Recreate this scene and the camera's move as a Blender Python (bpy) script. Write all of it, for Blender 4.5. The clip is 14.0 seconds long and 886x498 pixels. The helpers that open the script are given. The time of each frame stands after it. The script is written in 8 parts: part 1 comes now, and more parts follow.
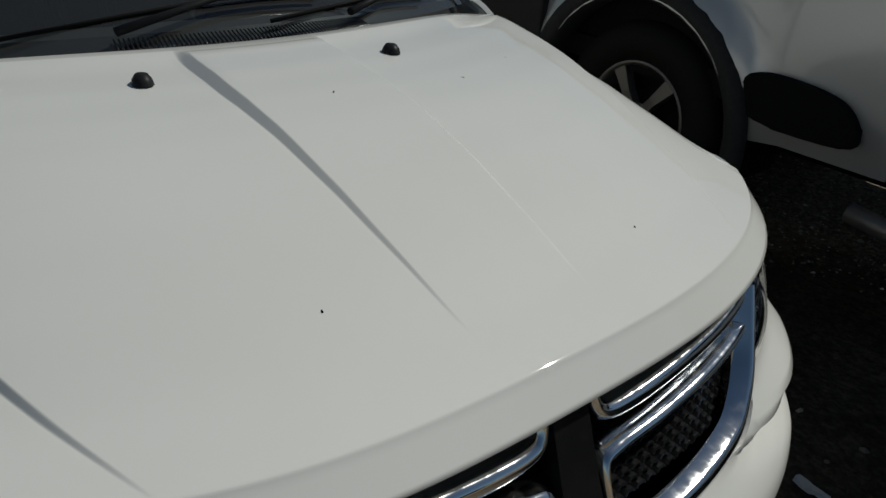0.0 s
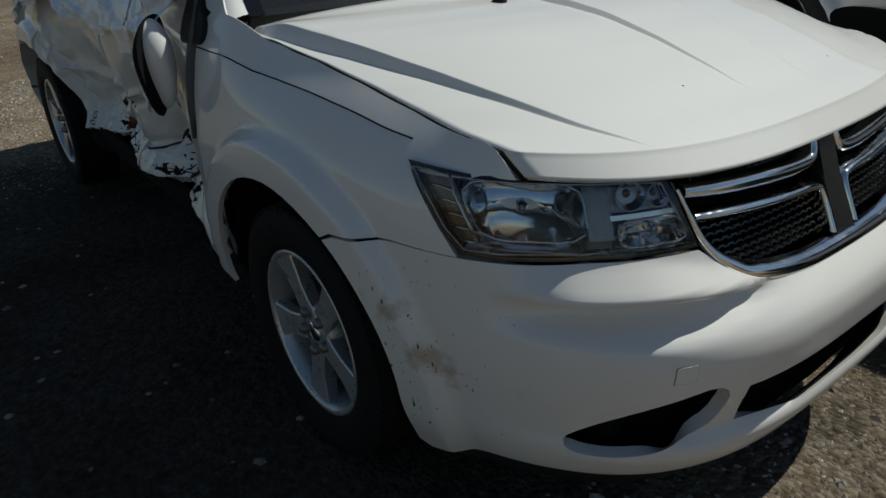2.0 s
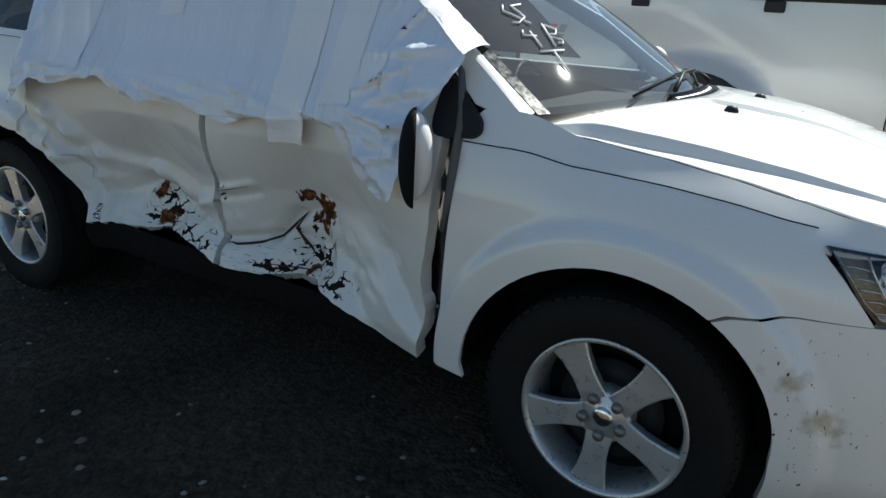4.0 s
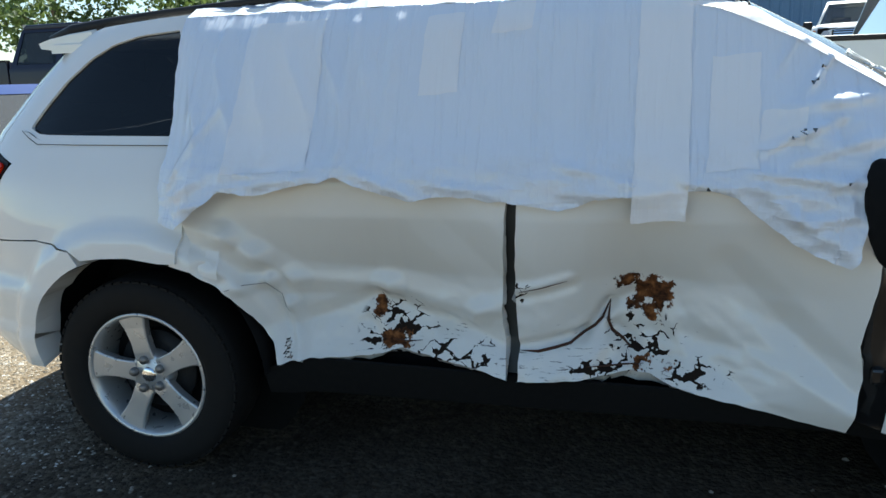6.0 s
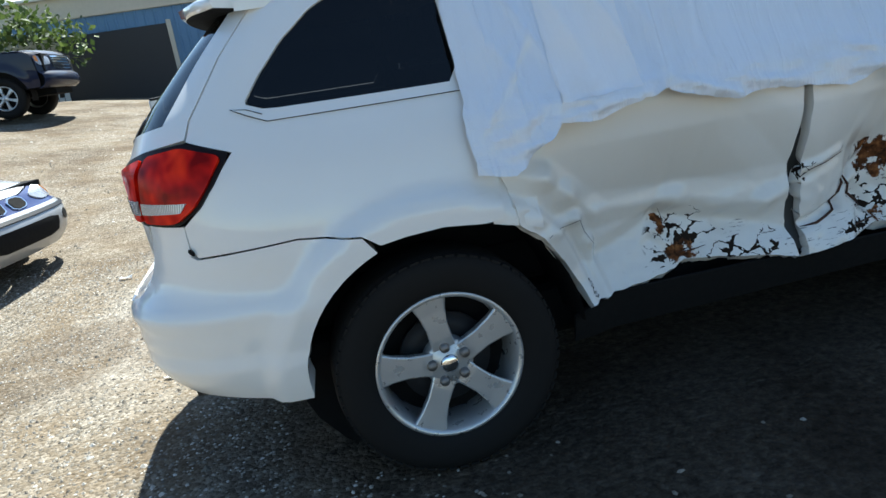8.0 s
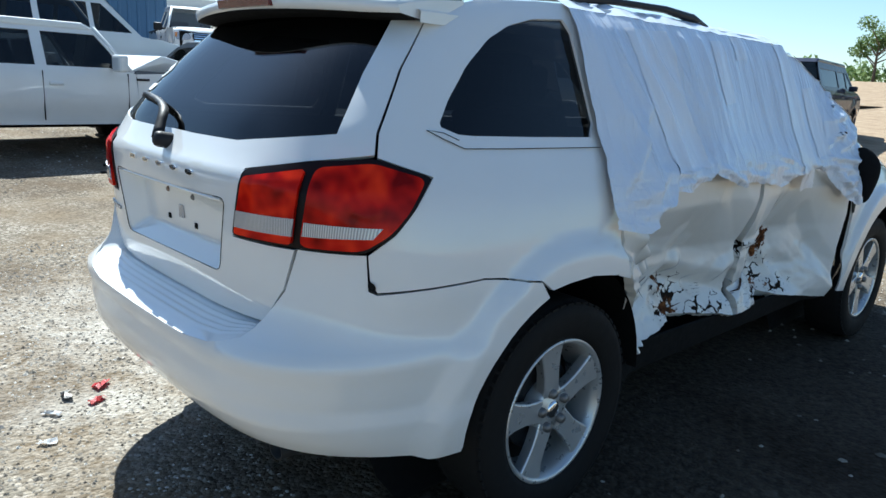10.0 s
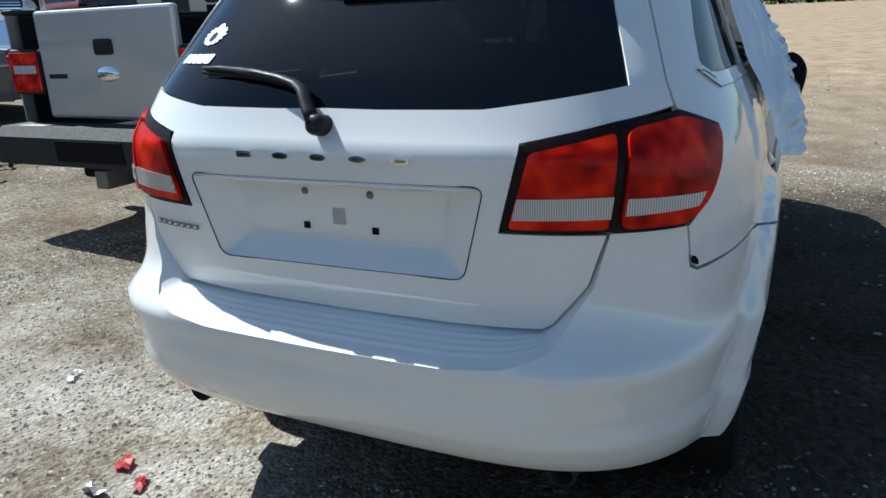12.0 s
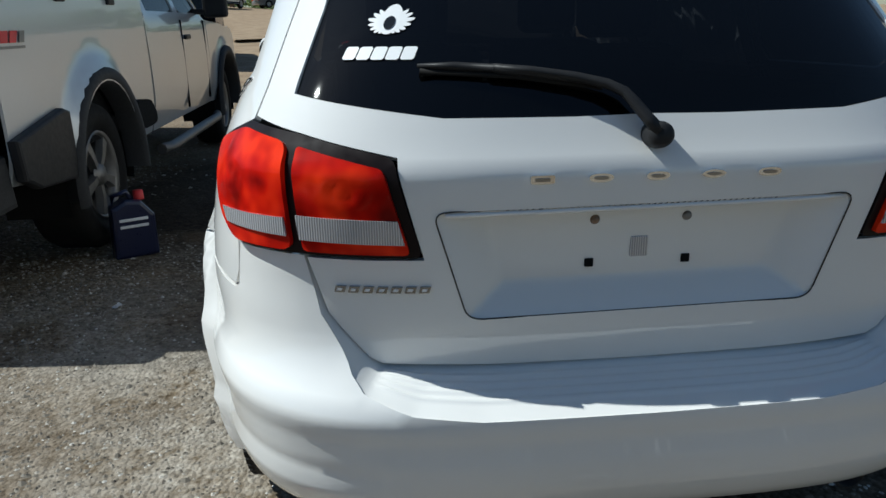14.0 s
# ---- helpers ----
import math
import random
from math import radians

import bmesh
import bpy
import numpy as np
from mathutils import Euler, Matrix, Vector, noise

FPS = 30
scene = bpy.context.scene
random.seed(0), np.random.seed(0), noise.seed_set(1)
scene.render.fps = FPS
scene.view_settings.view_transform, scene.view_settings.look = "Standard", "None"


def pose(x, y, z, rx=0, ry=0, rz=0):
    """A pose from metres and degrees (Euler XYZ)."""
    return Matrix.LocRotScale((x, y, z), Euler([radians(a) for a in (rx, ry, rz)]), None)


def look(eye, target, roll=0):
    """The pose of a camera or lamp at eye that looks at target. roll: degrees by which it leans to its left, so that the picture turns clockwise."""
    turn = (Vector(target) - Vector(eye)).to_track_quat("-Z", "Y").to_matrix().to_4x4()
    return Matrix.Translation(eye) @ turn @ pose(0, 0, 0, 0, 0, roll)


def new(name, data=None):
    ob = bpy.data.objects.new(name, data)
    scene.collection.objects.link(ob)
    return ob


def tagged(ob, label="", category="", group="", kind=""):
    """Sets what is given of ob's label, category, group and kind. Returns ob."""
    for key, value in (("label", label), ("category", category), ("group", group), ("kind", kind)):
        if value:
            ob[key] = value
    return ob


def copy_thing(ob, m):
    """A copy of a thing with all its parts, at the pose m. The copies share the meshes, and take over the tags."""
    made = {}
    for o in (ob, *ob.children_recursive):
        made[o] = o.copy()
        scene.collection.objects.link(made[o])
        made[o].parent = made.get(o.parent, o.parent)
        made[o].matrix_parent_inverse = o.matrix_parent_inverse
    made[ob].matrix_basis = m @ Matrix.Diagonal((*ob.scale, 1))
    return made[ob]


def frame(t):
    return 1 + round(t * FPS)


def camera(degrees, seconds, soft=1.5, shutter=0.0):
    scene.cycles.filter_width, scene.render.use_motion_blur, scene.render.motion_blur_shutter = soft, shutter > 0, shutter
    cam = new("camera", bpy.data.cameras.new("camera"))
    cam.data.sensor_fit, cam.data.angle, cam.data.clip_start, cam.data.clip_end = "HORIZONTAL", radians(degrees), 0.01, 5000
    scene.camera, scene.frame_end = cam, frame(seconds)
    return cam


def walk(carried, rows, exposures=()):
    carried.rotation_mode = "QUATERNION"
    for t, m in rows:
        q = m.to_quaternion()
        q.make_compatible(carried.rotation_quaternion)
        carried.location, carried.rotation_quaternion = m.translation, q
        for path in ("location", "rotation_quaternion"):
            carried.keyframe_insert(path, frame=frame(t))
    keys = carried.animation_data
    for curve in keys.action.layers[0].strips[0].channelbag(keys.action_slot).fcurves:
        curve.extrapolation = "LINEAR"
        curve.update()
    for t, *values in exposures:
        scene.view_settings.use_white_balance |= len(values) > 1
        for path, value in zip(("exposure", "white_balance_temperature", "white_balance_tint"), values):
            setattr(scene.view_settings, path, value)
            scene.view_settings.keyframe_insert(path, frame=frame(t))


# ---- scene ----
cam = camera(63.8, 14.0)
METRES, EYE, TILT, LEAN, TURN = 8.0, 1.5, 0.0, 0.0, 0.0
PATH = [
    (0, (2.72, -0.58, 1.507), (1.376, 0.539, 0.536), 3.7),
    (0.5, (2.94, -0.793, 1.518), (1.559, 0.369, 0.656), 6.5),
    (1, (3.124, -0.991, 1.545), (1.679, 0.137, 0.746), 6.8),
    (1.5, (3.077, -1.233, 1.494), (1.598, -0.133, 0.72), 2.4),
    (2, (2.966, -1.551, 1.4), (1.533, -0.474, 0.513), -2.8),
    (2.5, (2.765, -1.788, 1.37), (1.476, -0.499, 0.548), -3.2),
    (2.7, (2.675, -1.914, 1.399), (1.415, -0.598, 0.575), -1.6),
    (4.8, (1.348, -2.767, 1.415), (0.539, -1.019, 0.874), 1.1),
    (5, (1.177, -2.8, 1.396), (0.404, -1.035, 0.859), 0.2),
    (5.5, (0.641, -2.843, 1.388), (0.0, -1.008, 0.916), -0.3),
    (6, (0.171, -2.933, 1.373), (-0.291, -1.044, 0.906), -1.7),
    (6.5, (-0.273, -2.977, 1.326), (-0.529, -1.043, 0.883), -1.9),
    (7, (-0.853, -2.988, 1.309), (-1.054, -1.048, 0.867), 0.1),
    (7.2, (-1.087, -2.995, 1.287), (-1.194, -1.047, 0.849), -2.5),
    (9.3, (-2.648, -2.383, 1.347), (-1.636, -0.765, 0.75), -0.2),
    (9.5, (-2.784, -2.3, 1.364), (-1.676, -0.72, 0.84), 0.9),
    (10, (-3.15, -2.102, 1.353), (-1.807, -0.693, 0.895), 3.1),
    (10.5, (-3.336, -1.801, 1.366), (-1.871, -0.497, 0.978), -0.1),
    (11, (-3.492, -1.505, 1.365), (-1.908, -0.356, 0.951), -0.5),
    (11.5, (-3.65, -1.247, 1.347), (-1.988, -0.281, 0.795), -1.0),
    (12, (-3.606, -0.919, 1.335), (-1.886, -0.086, 0.743), -2.2),
    (12.5, (-3.532, -0.544, 1.343), (-1.768, 0.142, 0.697), 0.2),
    (13, (-3.522, -0.199, 1.363), (-1.641, 0.093, 0.748), 1.6),
    (13.5, (-3.475, 0.148, 1.315), (-1.581, 0.193, 0.673), -0.7),
    (14, (-3.499, 0.504, 1.337), (-1.605, 0.305, 0.727), -0.9),
]
EXPOSURES = [(0, -1.12, 6450, 2), (1.0, -1.02, 6450, 2), (2.5, -0.20, 6400, 2), (4.8, 1.20, 6250, 1), (7.2, 1.56, 6120, 1), (9.5, 1.35, 5640, 1), (10.0, 1.18, 5620, 1), (10.5, 0.80, 5620, 1), (11.0, 0.82, 5680, 1), (12.0, 0.72, 5620, 1), (13.0, 0.42, 5640, 1), (14, 0.06, 5820, 1)]
walk(cam, [(t, look(eye, target, roll)) for t, eye, target, roll in PATH], EXPOSURES)

# ---- sky and sun ----
SUN_WAY = Vector((0.145, 0.62, 0.77)).normalized()
world = bpy.data.worlds.new("sky")
scene.world = world
world.use_nodes = True
wn = world.node_tree.nodes
sky = wn.new("ShaderNodeTexSky")
sky.sky_type, sky.sun_disc = "NISHITA", False
sky.sun_elevation = math.asin(SUN_WAY.z)
sky.sun_rotation = math.atan2(SUN_WAY.x, SUN_WAY.y)
sky.air_density, sky.dust_density, sky.ozone_density = 1.0, 0.35, 1.7
world.node_tree.links.new(sky.outputs[0], wn["Background"].inputs[0])
wn["Background"].inputs[1].default_value = 0.066
sun = new("sun", bpy.data.lights.new("sun", "SUN"))
sun.data.energy, sun.data.angle, sun.data.color = 5.0, radians(0.53), (1.0, 0.95, 0.88)
sun.matrix_world = look(SUN_WAY * 30, (0, 0, 0))


# ---- materials ----
class Nodes:
    """A small writer of node materials."""

    def __init__(self, name):
        self.mat = bpy.data.materials.new(name)
        self.mat.use_nodes = True
        self.tree = self.mat.node_tree
        self.bsdf = self.tree.nodes["Principled BSDF"]
        self.out = self.tree.nodes["Material Output"]

    def add(self, kind, **values):
        n = self.tree.nodes.new("ShaderNode" + kind)
        for k, v in values.items():
            if k in n.inputs:
                n.inputs[k].default_value = v
        return n

    def link(self, a, b):
        self.tree.links.new(a, b)

    def set(self, **values):
        for k, v in values.items():
            self.bsdf.inputs[k.replace("_", " ")].default_value = v
        return self

    def coords(self, scale=(1, 1, 1), space="Object"):
        c = self.add("TexCoord")
        m = self.add("Mapping")
        m.inputs["Scale"].default_value = scale
        self.link(c.outputs[space], m.inputs["Vector"])
        return m.outputs[0]

    def position(self):
        return self.add("NewGeometry").outputs["Position"]

    def noise(self, where, scale, detail=4.0, rough=0.55):
        n = self.add("TexNoise", Scale=scale, Detail=detail, Roughness=rough)
        self.link(where, n.inputs["Vector"])
        return n.outputs["Fac"]

    def ramp(self, fac, stops):
        n = self.add("ValToRGB")
        while len(n.color_ramp.elements) < len(stops):
            n.color_ramp.elements.new(0.5)
        for e, (p, c) in zip(n.color_ramp.elements, stops):
            e.position, e.color = p, (*c, 1) if len(c) == 3 else c
        self.link(fac, n.inputs[0])
        return n.outputs[0]

    def mix(self, fac, a, b, mode="MIX"):
        n = self.tree.nodes.new("ShaderNodeMix")
        n.data_type, n.blend_type = "RGBA", mode
        for v, i in ((fac, 0), (a, 6), (b, 7)):
            if isinstance(v, (int, float)):
                n.inputs[i].default_value = v
            elif isinstance(v, tuple):
                n.inputs[i].default_value = (*v, 1)
            else:
                self.link(v, n.inputs[i])
        return n.outputs[2]

    def math(self, op, a, b=0.0):
        n = self.add("Math")
        n.operation = op
        for v, i in ((a, 0), (b, 1)):
            if isinstance(v, (int, float)):
                n.inputs[i].default_value = v
            else:
                self.link(v, n.inputs[i])
        return n.outputs[0]

    def near(self, centre, stretch):
        """1 at centre, falling to 0 at the distance of stretch on each axis."""
        v = self.add("VectorMath")
        v.operation = "SUBTRACT"
        self.link(self.position(), v.inputs[0])
        v.inputs[1].default_value = centre
        d = self.add("VectorMath")
        d.operation = "DIVIDE"
        self.link(v.outputs[0], d.inputs[0])
        d.inputs[1].default_value = stretch
        q = self.add("VectorMath")
        q.operation = "LENGTH"
        self.link(d.outputs[0], q.inputs[0])
        return self.math("SUBTRACT", 1.0, q.outputs["Value"])

    def color(self, socket):
        self.link(socket, self.bsdf.inputs["Base Color"])
        return self

    def rough(self, socket):
        self.link(socket, self.bsdf.inputs["Roughness"])
        return self

    def bump(self, height, strength=0.3, distance=0.01):
        b = self.add("Bump", Strength=strength, Distance=distance)
        self.link(height, b.inputs["Height"])
        self.link(b.outputs[0], self.bsdf.inputs["Normal"])
        return self


def paint(name, base, dust=0.06, dirt=(0.42, 0.38, 0.32), metal=0.0, rough=0.62, peel=0.015, ior=1.5, coat=1.0):
    m = Nodes(name)
    p = m.coords()
    big, fine = m.noise(p, 1.7, 5), m.noise(p, 60, 3)
    film = m.math("MULTIPLY", m.ramp(big, [(0.35, (0, 0, 0)), (0.8, (1, 1, 1))]), dust * 4)
    m.color(m.mix(film, base, dirt))
    m.set(Metallic=metal, Coat_Weight=coat, Coat_Roughness=0.02, Coat_IOR=ior, Specular_IOR_Level=0.25 * coat)
    m.rough(m.ramp(fine, [(0.3, (rough - 0.03,) * 3), (0.7, (rough + 0.04,) * 3)]))
    m.bump(m.noise(p, 4, 2), peel, 0.003)
    return m.mat


def plain(name, base, rough=0.5, metal=0.0, grain=40.0, vary=0.25, bump=0.1, coat=0.0):
    m = Nodes(name)
    p = m.coords()
    a, b = m.noise(p, grain, 4), m.noise(p, grain / 12, 3)
    low = tuple(c * (1 - vary) for c in base)
    high = tuple(min(1, c * (1 + vary)) for c in base)
    m.color(m.mix(m.math("MULTIPLY", m.math("ADD", a, b), 0.5), low, high))
    m.rough(m.ramp(a, [(0.3, (max(0.02, rough - 0.08),) * 3), (0.7, (min(1, rough + 0.08),) * 3)]))
    m.set(Metallic=metal, Coat_Weight=coat)
    if bump:
        m.bump(a, bump, 0.003)
    return m.mat


def glass(name, tint, gloss_rough=0.02, dust=0.002, ior=1.52):
    """Thin glass: a tinted see-through sheet with a mirror coat. dust: share of pale film."""
    m = Nodes(name)
    t, g = m.add("BsdfTransparent"), m.add("BsdfGlossy", Roughness=gloss_rough)
    t.inputs[0].default_value = (*tint, 1)
    f, mx = m.add("Fresnel", IOR=ior), m.add("MixShader")
    m.link(f.outputs[0], mx.inputs[0])
    m.link(t.outputs[0], mx.inputs[1])
    m.link(g.outputs[0], mx.inputs[2])
    d, dm = m.add("BsdfDiffuse"), m.add("MixShader")
    d.inputs[0].default_value = (0.6, 0.6, 0.58, 1)
    dm.inputs[0].default_value = dust
    m.link(mx.outputs[0], dm.inputs[1])
    m.link(d.outputs[0], dm.inputs[2])
    m.link(dm.outputs[0], m.out.inputs[0])
    return m.mat


def hurt_paint():
    """White paint with rusted tears, cracks and black scuffs where the doors were struck."""
    m = Nodes("struck_white_paint")
    p = m.position()
    n1, n2 = m.noise(p, 9, 6, 0.65), m.noise(p, 34, 5, 0.6)

    def blots(rows):
        out = None
        for c, r in rows:
            d = m.near(c, r)
            out = d if out is None else m.math("MAXIMUM", out, d)
        return m.math("MAXIMUM", out, -1.0)

    rusty = blots((((0.27, -0.70, 0.70), (0.13, 0.4, 0.10)), ((0.30, -0.70, 0.62), (0.09, 0.4, 0.09)), ((0.30, -0.72, 0.47), (0.10, 0.4, 0.04)), ((-0.55, -0.74, 0.50), (0.08, 0.4, 0.05)), ((-0.60, -0.74, 0.60), (0.04, 0.4, 0.06))))
    torn = m.ramp(m.math("ADD", m.math("MULTIPLY", rusty, 0.24), n1), [(0.64, (0, 0, 0)), (0.66, (1, 1, 1))])
    broken = blots((((0.27, -0.70, 0.53), (0.15, 0.5, 0.12)), ((0.16, -0.74, 0.465), (0.14, 0.5, 0.035)), ((0.42, -0.74, 0.47), (0.13, 0.5, 0.05)), ((-0.53, -0.74, 0.54), (0.16, 0.5, 0.13)), ((-0.38, -0.76, 0.49), (0.24, 0.5, 0.06)), ((-0.10, -0.8, 0.70), (0.05, 0.5, 0.05))))
    wob = m.add("VectorMath")
    wob.operation = "ADD"
    nz = m.add("TexNoise", Scale=14.0, Detail=3.0)
    m.link(p, nz.inputs["Vector"])
    sc = m.add("VectorMath")
    sc.operation = "SCALE"
    sc.inputs["Scale"].default_value = 0.11
    m.link(nz.outputs["Color"], sc.inputs[0])
    m.link(p, wob.inputs[0])
    m.link(sc.outputs[0], wob.inputs[1])
    long = m.add("Mapping")
    long.inputs["Scale"].default_value = (0.7, 0.7, 1.25)
    m.link(wob.outputs[0], long.inputs["Vector"])
    v = m.add("TexVoronoi", Scale=20.0)
    v.feature = "DISTANCE_TO_EDGE"
    m.link(long.outputs[0], v.inputs["Vector"])
    line = m.math("SUBTRACT", m.math("ADD", m.math("MULTIPLY", broken, 0.14), m.math("MULTIPLY", m.math("SUBTRACT", m.noise(p, 17, 3), 0.53), 0.75)), v.outputs["Distance"])
    crack = m.ramp(line, [(0.0, (0, 0, 0)), (0.012, (1, 1, 1))])
    crack = m.math("MULTIPLY", crack, m.ramp(broken, [(0.0, (0, 0, 0)), (0.12, (1, 1, 1))]))
    st = m.add("Mapping")
    st.inputs["Scale"].default_value = (3.0, 3.0, 30.0)
    m.link(p, st.inputs["Vector"])
    streak = m.noise(st.outputs[0], 5, 5, 0.7)
    low = m.near((-0.1, -0.8, 0.47), (0.95, 1.0, 0.15))
    scuff = m.ramp(m.math("ADD", streak, m.math("MULTIPLY", m.math("MAXIMUM", low, -1.0), 0.10)), [(0.685, (0, 0, 0)), (0.72, (0.75, 0.75, 0.75))])
    rust = m.ramp(n2, [(0.35, (0.025, 0.016, 0.012)), (0.5, (0.11, 0.045, 0.02)), (0.68, (0.28, 0.12, 0.045))])
    dusty = m.mix(m.math("MULTIPLY", m.noise(p, 2.2, 4), 0.32), (0.80, 0.79, 0.76), (0.62, 0.56, 0.47))
    marks = m.math("MAXIMUM", scuff, crack)
    m.color(m.mix(torn, m.mix(marks, dusty, (0.022, 0.017, 0.014)), rust))
    m.rough(m.mix(torn, (0.5,) * 3, (0.85,) * 3))
    m.set(Coat_Roughness=0.04)
    whole = m.math("SUBTRACT", 1.0, m.math("MAXIMUM", torn, marks))
    m.link(m.math("MULTIPLY", whole, 0.9), m.bsdf.inputs["Coat Weight"])
    m.link(m.math("MULTIPLY", whole, 0.3), m.bsdf.inputs["Specular IOR Level"])
    m.bump(m.math("SUBTRACT", m.noise(p, 14, 4), m.math("MULTIPLY", m.math("MAXIMUM", torn, crack), 0.8)), 0.22, 0.006)
    return m.mat


def scuffed_paint():
    """White paint with brown rubs and short black nicks at the bumper's corner."""
    m = Nodes("scuffed_white_paint")
    p = m.position()
    near = m.math("MAXIMUM", m.near((1.90, -0.84, 0.52), (0.30, 0.3, 0.27)), 0.0)
    st = m.add("Mapping")
    st.inputs["Scale"].default_value = (52.0, 52.0, 22.0)
    st.inputs["Rotation"].default_value = (0.5, 0.3, 0)
    m.link(p, st.inputs["Vector"])
    nick = m.ramp(m.math("ADD", m.noise(st.outputs[0], 2.2, 2, 0.5), m.math("MULTIPLY", near, 0.08)), [(0.735, (0, 0, 0)), (0.75, (1, 1, 1))])
    nick = m.math("MULTIPLY", nick, m.ramp(near, [(0.02, (0, 0, 0)), (0.1, (1, 1, 1))]))
    rub = m.ramp(m.math("ADD", m.noise(p, 7, 4, 0.6), m.math("MULTIPLY", near, 0.16)), [(0.66, (0, 0, 0)), (0.78, (1, 1, 1))])
    rub = m.math("MULTIPLY", rub, m.ramp(near, [(0.05, (0, 0, 0)), (0.4, (0.8, 0.8, 0.8))]))
    base = m.mix(m.math("MULTIPLY", m.noise(p, 1.8, 4), 0.14), (0.80, 0.79, 0.765), (0.50, 0.45, 0.38))
    m.color(m.mix(nick, m.mix(rub, base, (0.40, 0.33, 0.23)), (0.06, 0.05, 0.045)))
    m.set(Roughness=0.62, Coat_Weight=0.85, Coat_Roughness=0.03, Specular_IOR_Level=0.25)
    return m.mat


WHITE = paint("white_car_paint", (0.80, 0.79, 0.765), 0.03, ior=1.65)
HURT = hurt_paint()
SCUFFED = scuffed_paint()
SILVER = paint("silver_truck_paint", (0.52, 0.53, 0.54), 0.03, metal=0.45, rough=0.34)
OFFWHITE = paint("old_white_truck_paint", (0.74, 0.75, 0.74), 0.05)
NAVY = paint("navy_truck_paint", (0.008, 0.012, 0.034), 0.003, coat=0.5)
BLUE = paint("blue_sedan_paint", (0.012, 0.030, 0.13), 0.008, coat=0.6)
GREY = paint("grey_sedan_paint", (0.10, 0.11, 0.12), 0.06)
SILVERHOOD = paint("silver_hood_paint", (0.30, 0.31, 0.33), 0.03, metal=0.4)
DARKRED = paint("red_van_paint", (0.25, 0.03, 0.03), 0.05)
BLACK = plain("black_plastic", (0.022, 0.022, 0.023), 0.45, vary=0.3)
DARKFLARE = plain("weathered_black_plastic", (0.016, 0.016, 0.017), 0.75, grain=60, vary=0.3)
# for black parts, and for hollows and gaps whose shade is put into the colour
MATTE = plain("black_and_hollow_shade", (0.008, 0.008, 0.008), 0.9)
TRIM = plain("glossy_black_trim", (0.012, 0.012, 0.013), 0.18, coat=0.4, bump=0.02)
RUBBER = plain("tyre_rubber", (0.013, 0.0125, 0.012), 0.75, grain=25, vary=0.4, bump=0.25)
LAMPEDGE = plain("black_lamp_edge", (0.010, 0.006, 0.006), 0.4, bump=0.0)
for m_ in (RUBBER, MATTE, BLACK, LAMPEDGE):
    m_.node_tree.nodes["Principled BSDF"].inputs["Specular IOR Level"].default_value = 0.15
CHROME = plain("chrome", (0.86, 0.87, 0.88), 0.09, metal=1.0, vary=0.04, bump=0.0)
DARKCHROME = plain("dark_chrome", (0.30, 0.31, 0.33), 0.12, metal=1.0, vary=0.05, bump=0.0)
ALLOY = plain("silver_alloy", (0.60, 0.60, 0.59), 0.32, metal=0.6, grain=30, vary=0.05, bump=0.0)
STEEL = plain("dull_steel", (0.22, 0.21, 0.20), 0.5, metal=0.8, vary=0.3)
LAMPCHROME = plain("lamp_reflector_chrome", (0.86, 0.87, 0.89), 0.10, metal=1.0, vary=0.03, bump=0.0)
LAMPBACK = plain("brushed_lamp_back", (0.74, 0.76, 0.79), 0.42, metal=0.55, grain=60, vary=0.15, bump=0.02)
LAMPGREY = plain("lamp_divider_grey", (0.52, 0.52, 0.50), 0.3, metal=0.3, grain=30, vary=0.12)
# windscreens: the pale film stands for dust and for sky reflected in the glass
GLASS = glass("windscreen_glass", (0.46, 0.54, 0.57), dust=0.040, ior=1.85)
DUSTSKYGLASS = glass("dust_and_sky_glass", (0.40, 0.47, 0.50), dust=0.09)
TINT = glass("dark_tinted_glass", (0.035, 0.038, 0.04))
LENS = glass("clear_lamp_lens", (0.93, 0.94, 0.95))
SMOKE = glass("truck_window_glass", (0.22, 0.24, 0.25))


def red_lens():
    m = Nodes("red_lamp_lens")
    p = m.coords()
    n = m.noise(p, 10, 2)
    c = m.ramp(n, [(0.34, (0.20, 0.001, 0.0005)), (0.5, (0.60, 0.008, 0.002)), (0.66, (0.92, 0.040, 0.006))])
    m.color(c)
    m.set(Roughness=0.30, Coat_Weight=0.22, Coat_Roughness=0.015, Specular_IOR_Level=0.05)
    m.bump(m.noise(p, 14, 2), 0.12, 0.004)
    t = m.add("BsdfTranslucent")
    m.link(c, t.inputs[0])
    mx = m.add("MixShader")
    mx.inputs[0].default_value = 0.12
    m.link(m.bsdf.outputs[0], mx.inputs[1])
    m.link(t.outputs[0], mx.inputs[2])
    m.link(mx.outputs[0], m.out.inputs[0])
    return m.mat


def ribbed_lens():
    """Clear lens over silver, with fine upright ribs."""
    m = Nodes("silver_reverse_lens")
    p = m.coords()
    w = m.add("TexWave", Scale=70.0, Distortion=0.6)
    w.bands_direction = "Y"
    m.link(p, w.inputs["Vector"])
    m.color(m.mix(w.outputs["Fac"], (0.30, 0.30, 0.32), (0.66, 0.66, 0.68)))
    m.set(Roughness=0.25, Metallic=0.3, Coat_Weight=1.0, Coat_Roughness=0.03)
    m.bump(w.outputs["Fac"], 0.4, 0.004)
    return m.mat


